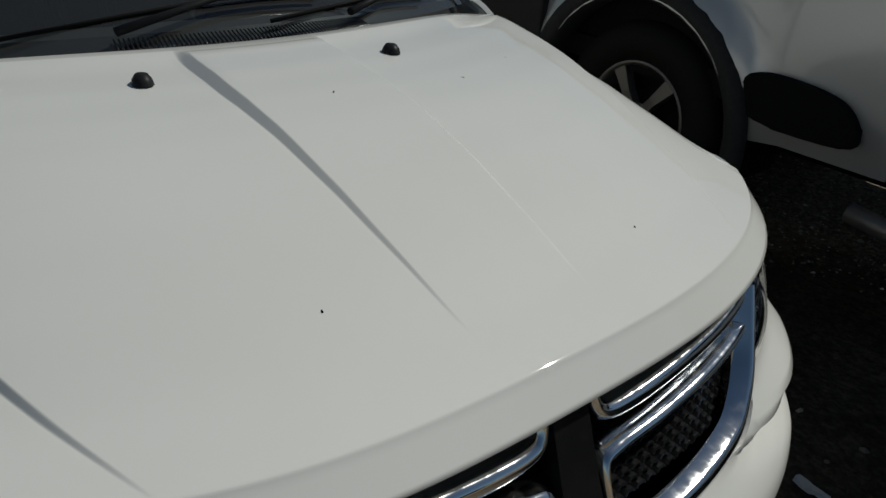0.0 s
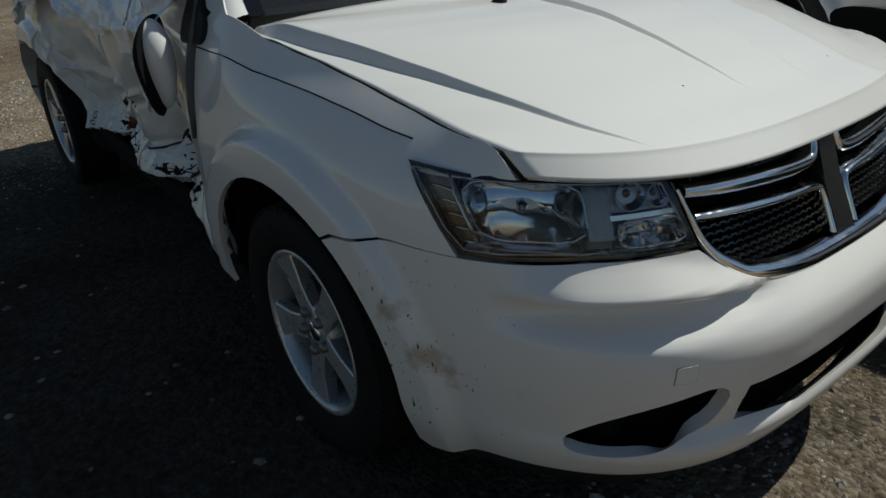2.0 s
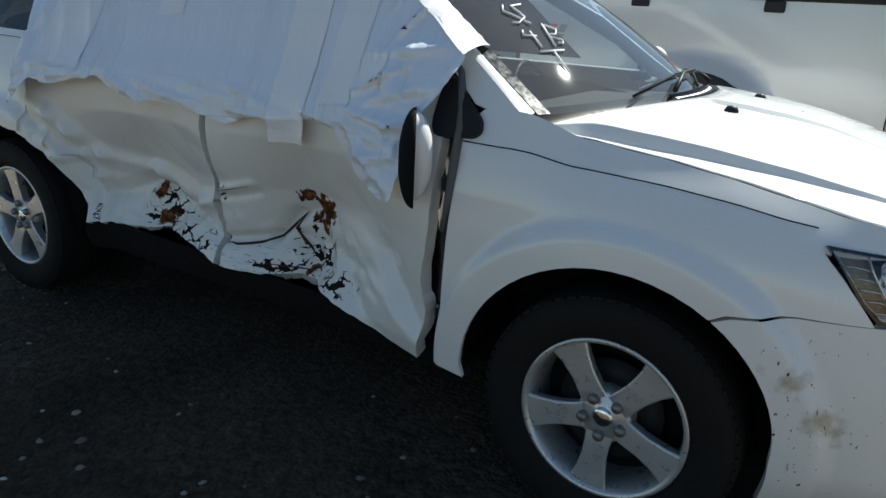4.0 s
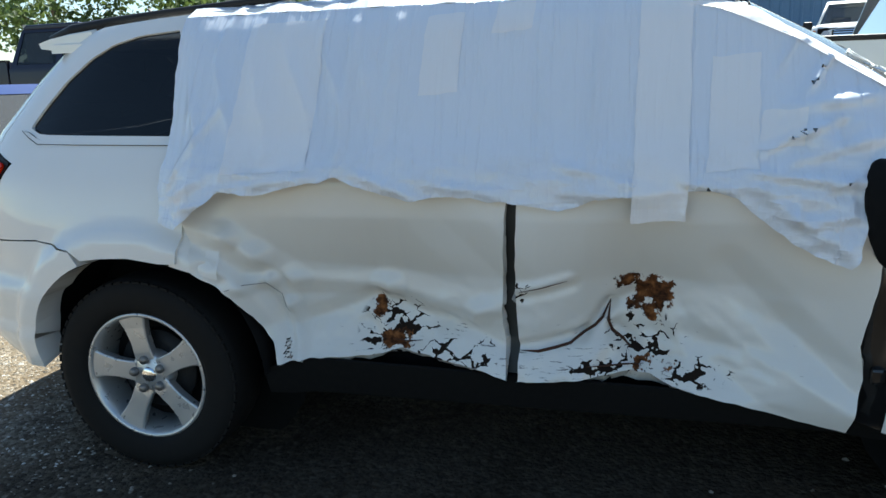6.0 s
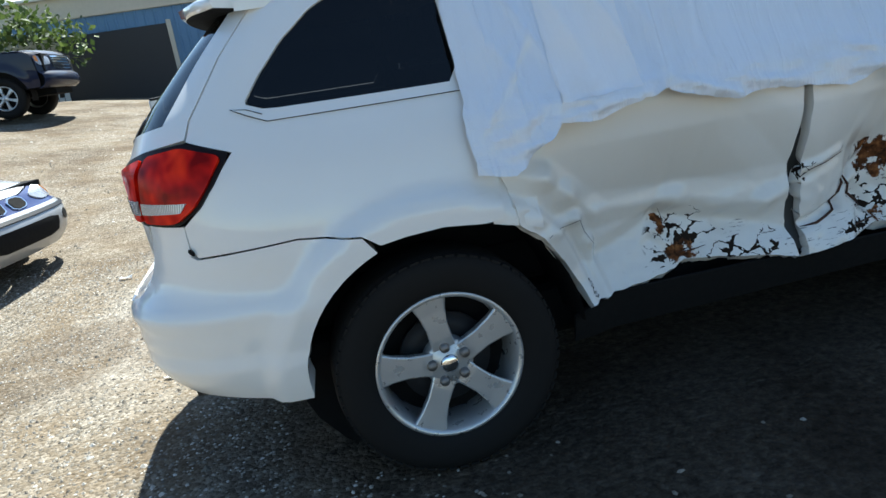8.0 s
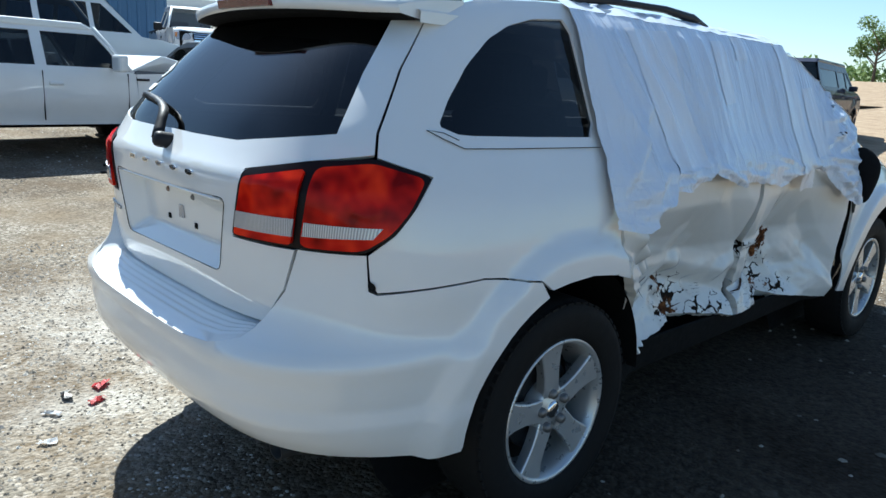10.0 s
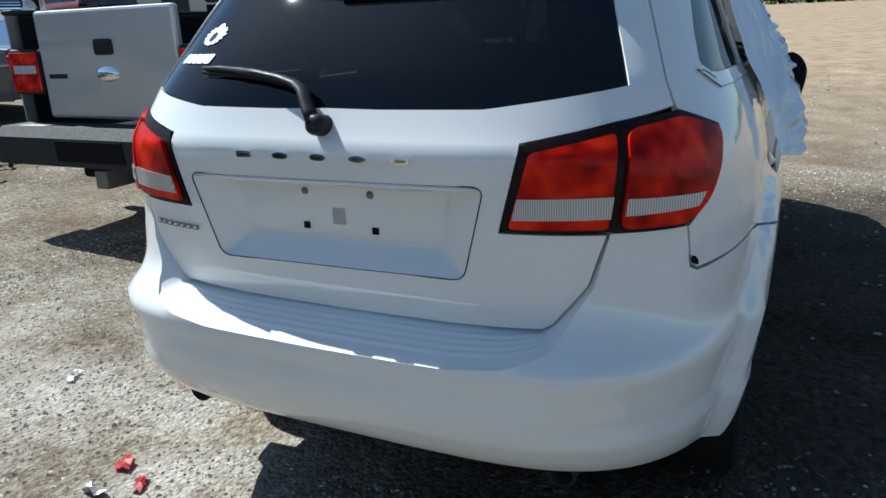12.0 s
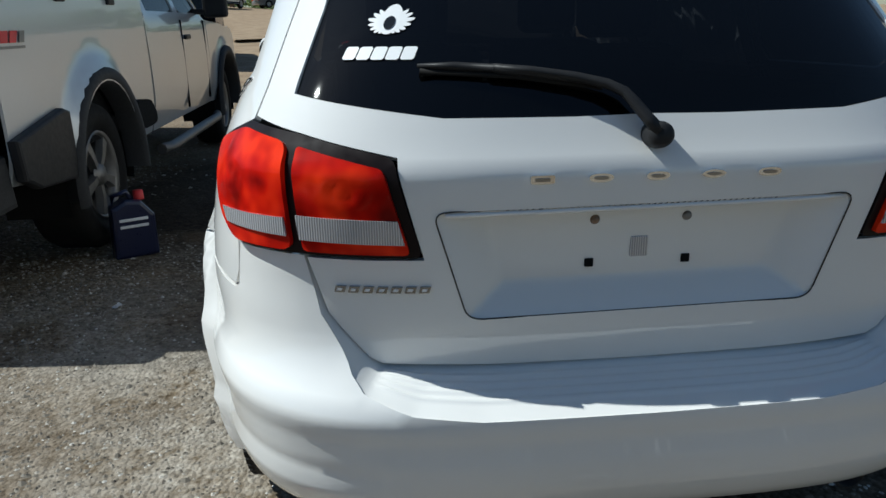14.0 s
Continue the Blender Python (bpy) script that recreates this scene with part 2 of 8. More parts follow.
RED = red_lens()
CLEARSTRIP = ribbed_lens()
DARKLENS = plain("dark_red_lens", (0.11, 0.008, 0.006), 0.2, coat=0.6, grain=80, vary=0.2, bump=0.0)
AMBER = plain("amber_lens", (0.75, 0.26, 0.04), 0.2, coat=0.8, grain=120, vary=0.2)
DULLAMBER = plain("smoked_amber_reflector", (0.16, 0.09, 0.05), 0.25, coat=0.8, grain=120, vary=0.3)
PALE = plain("pale_decal", (0.80, 0.80, 0.80), 0.5, bump=0.0, vary=0.05)
REDDECAL = plain("red_decal", (0.55, 0.03, 0.03), 0.5, bump=0.0)
CHALK = plain("white_grease_pencil", (0.85, 0.85, 0.82), 0.8, grain=200, vary=0.2)
SEAT = plain("charcoal_cloth", (0.05, 0.05, 0.052), 0.9, grain=200, bump=0.3)
DASH = plain("dark_dashboard", (0.025, 0.025, 0.027), 0.7, grain=150, bump=0.2)


def plastic_film(name, base, see, wrinkle=0.5):
    """Milky polythene: lets some light through, shines in folds."""
    m = Nodes(name)
    p = m.position()
    xyz = m.add("SeparateXYZ")
    m.link(p, xyz.inputs[0])
    rng = m.add("MapRange")
    m.link(xyz.outputs["Z"], rng.inputs["Value"])
    for k, v in zip(("From Min", "From Max", "To Min", "To Max"), (1.06, 1.22, 1.0, 0.0)):
        rng.inputs[k].default_value = v
    low = rng.outputs[0]

    def creases(scale, turn, size, power):
        mp = m.add("Mapping")
        mp.inputs["Scale"].default_value = scale
        mp.inputs["Rotation"].default_value = (0, math.radians(turn), 0)
        m.link(p, mp.inputs["Vector"])
        n = m.noise(mp.outputs[0], size, 3, 0.5)
        ridge = m.math("SUBTRACT", 1.0, m.math("MULTIPLY", m.math("ABSOLUTE", m.math("SUBTRACT", n, 0.5)), 7.0))
        return m.math("POWER", m.math("MAXIMUM", ridge, 0.0), power)

    pleat = creases((18, 3, 0.7), 0, 1.0, 2.0)
    cross = creases((5, 3, 22), 12, 1.0, 1.5)
    skew = creases((16, 3, 6), -35, 1.0, 2.0)
    fold = m.math("ADD", m.math("MULTIPLY", pleat, 0.5), m.math("MULTIPLY", low, m.math("ADD", m.math("MULTIPLY", cross, 0.4), m.math("MULTIPLY", skew, 0.5))))
    dust = m.math("MULTIPLY", m.math("MULTIPLY", low, m.ramp(m.noise(p, 6, 5, 0.65), [(0.50, (0, 0, 0)), (0.72, (1, 1, 1))])), 0.35)
    m.color(m.mix(dust, m.mix(m.noise(p, 3, 4), tuple(c * 0.94 for c in base), base), (0.56, 0.52, 0.47)))
    m.set(Roughness=0.3, Transmission_Weight=0.0, Coat_Weight=0.6, Coat_Roughness=0.10)
    m.bump(m.math("ADD", fold, m.math("MULTIPLY", m.noise(p, 30, 4), 0.12)), wrinkle, 0.010)
    tr = m.add("BsdfTranslucent")
    tr.inputs[0].default_value = (*base, 1)
    mx = m.add("MixShader")
    mx.inputs[0].default_value = see
    m.link(m.bsdf.outputs[0], mx.inputs[1])
    m.link(tr.outputs[0], mx.inputs[2])
    m.link(mx.outputs[0], m.out.inputs[0])
    return m.mat


FILM = plastic_film("milky_plastic_sheet", (0.77, 0.81, 0.885), 0.006)
TAPE = plastic_film("clear_packing_tape", (0.87, 0.865, 0.88), 0.006, 0.2)

# ---- geometry helpers ----
from mathutils.geometry import delaunay_2d_cdt


def part(name, bm, material, parent=None, label=""):
    me = bpy.data.meshes.new(name)
    bm.to_mesh(me)
    bm.free()
    for m in (material if isinstance(material, (list, tuple)) else (material,)):
        me.materials.append(m)
    ob = new(name, me)
    ob.parent = parent
    return tagged(ob, label)


def smooth(a, b, v):
    k = max(0.0, min(1.0, (v - a) / (b - a)))
    return k * k * (3 - 2 * k)


def tab(rows, v):
    if v <= rows[0][0]:
        return rows[0][1]
    for (a, p), (b, q) in zip(rows, rows[1:]):
        if v <= b:
            return p + (q - p) * (v - a) / (b - a)
    return rows[-1][1]


def soft_tab(rows, v, d=0.02):
    return (tab(rows, v - d) + 2 * tab(rows, v) + tab(rows, v + d)) / 4


def rounded(points, rounds=2, cut=0.25):
    """Chaikin's corner cutting of a closed outline."""
    for _ in range(rounds):
        out = []
        for a, b in zip(points, points[1:] + points[:1]):
            out.append((a[0] + (b[0] - a[0]) * cut, a[1] + (b[1] - a[1]) * cut))
            out.append((a[0] + (b[0] - a[0]) * (1 - cut), a[1] + (b[1] - a[1]) * (1 - cut)))
        points = out
    return points


def fillet(points, r, n=5):
    """Rounds each corner of a closed outline with an arc about r long on each side."""
    out = []
    for a, b, c in zip(points[-1:] + points[:-1], points, points[1:] + points[:1]):
        la, lc = math.hypot(a[0] - b[0], a[1] - b[1]), math.hypot(c[0] - b[0], c[1] - b[1])
        p = [b[i] + (a[i] - b[i]) * r / la for i in (0, 1)]
        q = [b[i] + (c[i] - b[i]) * r / lc for i in (0, 1)]
        for j in range(n + 1):
            k = j / n
            out.append(tuple((1 - k) ** 2 * p[i] + 2 * k * (1 - k) * b[i] + k * k * q[i] for i in (0, 1)))
    return out


def inside(p, poly):
    x, y, c = p[0], p[1], False
    for (ax, ay), (bx, by) in zip(poly, poly[1:] + poly[:1]):
        if (ay > y) != (by > y) and x < (bx - ax) * (y - ay) / (by - ay) + ax:
            c = not c
    return c


def edge_gap(p, poly):
    best = 9.0
    for (ax, ay), (bx, by) in zip(poly, poly[1:] + poly[:1]):
        dx, dy = bx - ax, by - ay
        k = max(0, min(1, ((p[0] - ax) * dx + (p[1] - ay) * dy) / (dx * dx + dy * dy + 1e-12)))
        best = min(best, math.hypot(p[0] - ax - k * dx, p[1] - ay - k * dy))
    return best


def panel(name, outline, fn, material, parent, label="", step=0.05, lip=0.014, holes=(), bulge=0.0, jag=0.0):
    """A sheet over the flat outline, bent by fn(u, v), with a turned-in rim lip deep. bulge: rounding of the rim."""
    loops, pts, edges = [], [], []
    for loop in (outline, *holes):
        fine = []
        for a, b in zip(loop, loop[1:] + loop[:1]):
            n = max(1, math.ceil(math.hypot(b[0] - a[0], b[1] - a[1]) / step))
            fine += [(a[0] + (b[0] - a[0]) * i / n, a[1] + (b[1] - a[1]) * i / n) for i in range(n)]
        if jag:
            fine = [(u + jag * noise.noise((u * 23, v * 23, 1.0)), v + jag * noise.noise((u * 23, v * 23, 7.0))) for u, v in fine]
        loops.append(fine)
        k = len(pts)
        pts += fine
        edges += [(k + i, k + (i + 1) % len(fine)) for i in range(len(fine))]
    rim = len(pts)
    u0, u1 = min(p[0] for p in loops[0]), max(p[0] for p in loops[0])
    v0, v1 = min(p[1] for p in loops[0]), max(p[1] for p in loops[0])
    for i in range(int((u1 - u0) / step) + 1):
        for j in range(int((v1 - v0) / step) + 1):
            p = (u0 + (i + 0.5 * (j % 2)) * step, v0 + (j + 0.5) * step)
            if inside(p, loops[0]) and not any(inside(p, h) for h in loops[1:]) and min(edge_gap(p, l) for l in loops) > step * 0.35:
                pts.append(p)
    vs, _, fs, *_ = delaunay_2d_cdt([Vector(p) for p in pts], edges, [], 1, 1e-6)
    bm = bmesh.new()

    def at(u, v):
        return Vector(fn(u, v))

    def normal(u, v):
        e = 0.004
        p = at(u, v)
        n = (at(u + e, v) - at(u - e, v)).cross(at(u, v + e) - at(u, v - e)).normalized()
        return n if n.dot(p - Vector((p.x * 0.6, 0, 0.75))) > 0 else -n

    verts = [bm.verts.new(at(*v)) for v in vs]
    for f in fs:
        c = (sum(vs[i][0] for i in f) / 3, sum(vs[i][1] for i in f) / 3)
        if inside(c, loops[0]) and not any(inside(c, h) for h in loops[1:]):
            try:
                bm.faces.new([verts[i] for i in f])
            except ValueError:
                pass
    for f in bm.faces:
        f.smooth = True
    flat = {verts[i]: vs[i] for i in range(len(vs))}
    for v in [v for v in bm.verts if not v.link_faces]:
        flat.pop(v)
        bm.verts.remove(v)
    bm.normal_update()
    for f in bm.faces:
        i = flat[f.verts[0]]
        if f.normal.dot(normal(*i)) < 0:
            f.normal_flip()
    if lip:
        border = [e for e in bm.edges if len(e.link_faces) == 1]
        low = {}
        for e in border:
            for v in e.verts:
                if v not in low:
                    low[v] = bm.verts.new(v.co - normal(*flat[v]) * lip)
        for e in border:
            f = e.link_faces[0]
            a, b = e.verts
            l = [l for l in f.loops if l.edge == e][0]
            if l.vert == a:
                a, b = b, a
            g = bm.faces.new((b, a, low[a], low[b]) if False else (a, b, low[b], low[a]))
            g.smooth = False
            e.smooth = False
    return part(name, bm, material, parent, label)


def mirrored(fn):
    return lambda u, v: (lambda p: (p[0], -p[1], p[2]))(fn(u, v))


def add_box(bm, lo, hi, bevel=0.0, m=None, segments=2):
    r = bmesh.ops.create_cube(bm, size=1)
    size = [h - l for l, h in zip(lo, hi)]
    mid = [(h + l) / 2 for l, h in zip(lo, hi)]
    t = Matrix.LocRotScale(mid, None, size)
    bmesh.ops.transform(bm, matrix=(m @ t) if m else t, verts=r["verts"])
    if bevel:
        es = {e for v in r["verts"] for e in v.link_edges}
        bmesh.ops.bevel(bm, geom=list(es), offset=bevel, segments=segments, affect="EDGES", profile=0.5)
    return bm


def box(lo, hi, bevel=0.0, m=None):
    return add_box(bmesh.new(), lo, hi, bevel, m)


def lathe(profile, steps, axis="y", bm=None, close=False):
    """Turns (radius, along) pairs about an axis."""
    bm = bm or bmesh.new()
    rings = []
    for i in range(steps):
        a = 2 * math.pi * i / steps
        row = []
        for r, h in profile:
            c, s = r * math.cos(a), r * math.sin(a)
            row.append(bm.verts.new({"y": (c, h, s), "z": (c, s, h), "x": (h, c, s)}[axis]))
        rings.append(row)
    n = len(profile)
    for i in range(steps):
        a, b = rings[i], rings[(i + 1) % steps]
        for j in range(n - 1 + (1 if close else 0)):
            f = bm.faces.new((a[j], a[(j + 1) % n], b[(j + 1) % n], b[j]))
            f.smooth = True
    return bm


def tube(points, radius, sides=8, bm=None, flat=1.0):
    """A round bar along points; radius a number or a list."""
    bm = bm or bmesh.new()
    pts = [Vector(p) for p in points]
    rings = []
    for i, p in enumerate(pts):
        d = (pts[min(i + 1, len(pts) - 1)] - pts[max(i - 1, 0)]).normalized()
        up = Vector((0, 0, 1)) if abs(d.z) < 0.9 else Vector((1, 0, 0))
        a = d.cross(up).normalized()
        b = a.cross(d)
        r = radius[i] if isinstance(radius, (list, tuple)) else radius
        rings.append([bm.verts.new(p + a * r * math.cos(2 * math.pi * k / sides) + b * r * flat * math.sin(2 * math.pi * k / sides)) for k in range(sides)])
    for a, b in zip(rings, rings[1:]):
        for k in range(sides):
            f = bm.faces.new((a[k], a[(k + 1) % sides], b[(k + 1) % sides], b[k]))
            f.smooth = True
    bm.faces.new(list(reversed(rings[0])))
    bm.faces.new(rings[-1])
    bmesh.ops.recalc_face_normals(bm, faces=bm.faces)
    return bm


def prism(outline, lo, hi, plane="xz", bevel=0.0, bm=None):
    """A flat outline given depth: in xz it runs along y, in xy along z, in yz along x."""
    bm = bm or bmesh.new()
    put = {"xz": lambda u, v, d: (u, d, v), "xy": lambda u, v, d: (u, v, d), "yz": lambda u, v, d: (d, u, v)}[plane]
    a = [bm.verts.new(put(u, v, lo)) for u, v in outline]
    b = [bm.verts.new(put(u, v, hi)) for u, v in outline]
    fs = [bm.faces.new(a), bm.faces.new(list(reversed(b)))]
    for i in range(len(a)):
        j = (i + 1) % len(a)
        fs.append(bm.faces.new((a[j], a[i], b[i], b[j])))
    if bevel:
        bmesh.ops.bevel(bm, geom=[e for e in fs[0].edges] + [e for e in fs[1].edges], offset=bevel, segments=2, affect="EDGES", profile=0.5)
    bmesh.ops.recalc_face_normals(bm, faces=bm.faces)
    return bm


def empty(name, m=None, label="", category="", group="", kind=""):
    ob = new(name)
    ob.empty_display_size = 0.2
    if m is not None:
        ob.matrix_world = m
    return tagged(ob, label, category, group, kind)


# ---- ground ----
def ground_height(x, y):
    """The lot rises a little away from the wrecked car's far side."""
    rise = 0.035 * max(0.0, min(y, 7.0) - 0.9) + 0.07 * max(0.0, min(y, 18.0) - 7.0) + 0.036 * max(0.0, min(x, 75.0) - 4.0)
    rise += 0.16 * max(0.0, min(-3.0 - x, 4.0)) * smooth(3.6, 7.0, y)
    return rise + 0.018 * noise.noise((x * 0.7, y * 0.7, 3.0)) * smooth(1.2, 4.0, math.hypot(x, y * 2)) + 0.15 * noise.noise((x * 0.03, y * 0.03, 9.0)) * smooth(15, 60, math.hypot(x, y))


def gravel_ground():
    m = Nodes("gravel_and_dirt")
    p = m.position()
    big, mid, fine, grit = m.noise(p, 0.25, 4), m.noise(p, 2.2, 5), m.noise(p, 26, 5, 0.7), m.noise(p, 95, 3, 0.7)
    v = m.add("TexVoronoi", Scale=55.0)
    m.link(p, v.inputs["Vector"])
    stone = m.ramp(v.outputs["Color"], [(0.15, (0.105, 0.087, 0.064)), (0.5, (0.215, 0.182, 0.137)), (0.85, (0.38, 0.332, 0.268))])
    # brown dirt, darkened further to imitate shade on the ground
    soil_with_shade = m.ramp(fine, [(0.3, (0.018, 0.014, 0.010)), (0.7, (0.075, 0.058, 0.040))])
    cover = m.ramp(m.math("ADD", m.math("MULTIPLY", mid, 0.6), m.math("MULTIPLY", fine, 0.4)), [(0.40, (0, 0, 0)), (0.58, (1, 1, 1))])
    # zones beside the car and next to the truck whose shade is painted in
    shaded_earth = m.math("MAXIMUM", m.math("ADD", m.math("MAXIMUM", m.near((0.4, -2.0, 0), (2.9, 4.2, 9)), m.near((2.4, 1.6, 0), (2.0, 1.3, 9))), m.math("MULTIPLY", m.math("SUBTRACT", mid, 0.5), 1.4)), 0.0)
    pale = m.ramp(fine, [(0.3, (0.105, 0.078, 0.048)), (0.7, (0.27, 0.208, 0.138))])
    soil_with_shade = m.mix(m.ramp(shaded_earth, [(0.0, (0, 0, 0)), (0.3, (1, 1, 1))]), pale, soil_with_shade)
    cover = m.math("MULTIPLY", cover, m.ramp(shaded_earth, [(0.05, (1, 1, 1)), (0.45, (0.12, 0.12, 0.12))]))
    # stones turn paler towards the middle of this patch
    pale_patch = m.math("MAXIMUM", m.near((-1.5, 1.4, 0), (2.0, 1.5, 9)), 0.0)
    stone = m.mix(m.math("MULTIPLY", m.ramp(pale_patch, [(0.0, (0, 0, 0)), (0.4, (1, 1, 1))]), 0.45), stone, (0.62, 0.585, 0.52))
    near = m.mix(cover, soil_with_shade, stone)
    stain = m.ramp(m.noise(p, 0.8, 5, 0.6), [(0.40, (0.62, 0.58, 0.54)), (0.56, (1, 1, 1))])
    near = m.mix(1.0, near, stain, "MULTIPLY")
    far = m.ramp(mid, [(0.3, (0.25, 0.175, 0.11)), (0.7, (0.40, 0.30, 0.20))])
    sep = m.add("SeparateXYZ")
    m.link(p, sep.inputs[0])
    away = m.ramp(m.math("ADD", m.math("MULTIPLY", sep.outputs["X"], 0.06), m.math("MULTIPLY", big, 0.3)), [(0.28, (0, 0, 0)), (0.9, (1, 1, 1))])
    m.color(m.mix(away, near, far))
    m.set(Roughness=0.92, Specular_IOR_Level=0.15)
    h = m.math("ADD", m.math("MULTIPLY", v.outputs["Distance"], -0.8), m.math("ADD", fine, m.math("MULTIPLY", grit, 0.4)))
    m.bump(h, 0.65, 0.02)
    return m.mat


def build_ground():
    bm = bmesh.new()
    line = sorted({round(v, 3) for v in [i * 0.25 - 6 for i in range(49)] + [7 + i * 1.0 for i in range(13)] + [-7 - i * 1.0 for i in range(13)] + [s * k for s in (1, -1) for k in (25, 32, 40, 50, 65, 85, 110, 150, 220, 400, 900, 2500)]})
    grid = [[bm.verts.new((x, y, ground_height(x, y))) for y in line] for x in line]
    for i in range(len(line) - 1):
        for j in range(len(line) - 1):
            f = bm.faces.new((grid[i][j], grid[i + 1][j], grid[i + 1][j + 1], grid[i][j + 1]))
            f.smooth = True
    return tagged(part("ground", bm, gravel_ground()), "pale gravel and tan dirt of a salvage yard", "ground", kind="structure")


build_ground()

# ---- the wrecked white car ----
# The skin is written in (s, z): s runs from the rear's middle (-2.7) along the car's side to the front's middle (2.7).
WIDTH = [(.2, .80), (.35, .862), (.5, .884), (.65, .897), (.8, .900), (.92, .888), (1.05, .862), (1.14, .825), (1.22, .782), (1.4, .715), (1.55, .655), (1.62, .60)]
REAR = [(.2, 2.27), (.66, 2.275), (.8, 2.30), (1.0, 2.315), (1.095, 2.320), (1.112, 2.304), (1.22, 2.25), (1.4, 2.07), (1.55, 1.90), (1.62, 1.8)]
RBUMP = [(.2, 2.16), (.34, 2.25), (.40, 2.335), (.44, 2.372), (.50, 2.398), (.575, 2.408), (.60, 2.400), (.632, 2.411), (.650, 2.414), (.668, 2.405), (.71, 2.375), (.755, 2.335), (.81, 2.314), (.86, 2.306), (.94, 2.306), (1.0, 2.313)]
CORNER = [(.28, 0.0), (.48, .004), (.502, .005), (.522, -.006), (.56, -.002), (.640, .004), (.665, .008), (.680, .004), (.698, -.012), (.74, -.010), (.82, 0.0)]
FRONT = [(.22, 2.36), (.3, 2.40), (.4, 2.42), (.5, 2.425), (.6, 2.418), (.7, 2.382), (.8, 2.345), (.9, 2.31), (.96, 2.25), (1.0, 2.18), (1.1, 1.95)]
LEDGE = [(.632, 0.0), (.642, -.002), (.655, -.024), (.666, -.046), (.673, -.046), (.694, -.036), (.709, -.006), (.719, .030), (.728, .038), (.760, .016), (.785, 0.0)]
NOSE = [(.22, 0.0), (.30, .022), (.355, .036), (.382, .030), (.40, .004), (.46, .016), (.52, .034), (.58, .043), (.632, .046), (.655, .036), (.69, .010), (.72, .010), (.785, 0.0)]
AXLE, HUB, TYRE = 1.445, 0.362, 0.362


def skin(s, z, off=0.0, rear=REAR, front=FRONT, nose=True):
    w = soft_tab(WIDTH, z, 0.03) + off
    if abs(s) <= 1.2:
        x, y = s, -w
    else:
        tip, n = (soft_tab(front, z, 0.012), 3.25) if s > 0 else (soft_tab(rear, z, 0.012), 4.2)
        a = tip - 1.2 + off
        f = (abs(s) - 1.2) / 1.5 * math.pi / 2
        r = ((abs(math.sin(f)) / a) ** n + (abs(math.cos(f)) / w) ** n) ** (-1 / n)
        x, y = math.copysign(1.2 + r * math.sin(f), s), -r * math.cos(f)
    if s > 1.9 and z < 0.79 and nose:
        q = min(s, 5.4 - s)
        thin = 1 - 0.72 * smooth(2.22, 2.50, q)
        k = soft_tab(LEDGE, 0.690 + (z - 0.690) / thin, 0.003) * thin * smooth(1.98, 2.14, q) * (1 - smooth(2.38, 2.47, q))
        x, y = x + k * math.sin(f) + soft_tab(NOSE, z, 0.006) * smooth(1.90, 2.28, q), y - k * math.cos(f)
    d = math.hypot(abs(x) - AXLE, z - 0.375)
    flare = 0.036 * (1 - smooth(0.518, 0.556, d)) * smooth(0.25, 0.6, abs(y))
    return (x, (y + math.copysign(flare, y)) * (1 + 0.012 * max(0.0, x) if y > 0 else 1.0), z)


# the blow along the doors (x, depth) and up them (z, share); then single folds: from, to, depth (minus: a ridge), half width
DEEP = [(-1.30, 0.0), (-1.20, .020), (-1.09, .068), (-.95, .140), (-.85, .165), (-.70, .180), (-.60, .203), (-.50, .200), (-.35, .165), (-.20, .125), (-.12, .100), (-.05, .100), (.09, .148), (.17, .205), (.25, .235), (.33, .225), (.45, .175), (.56, .134), (.70, .070), (.845, .015), (.95, 0.0)]
SHARE = [(.30, 0.20), (.41, .38), (.45, .58), (.50, .84), (.56, 1.0), (.66, 1.0), (.75, .90), (.85, .56), (.95, .25), (1.03, .14), (1.15, 0.0)]
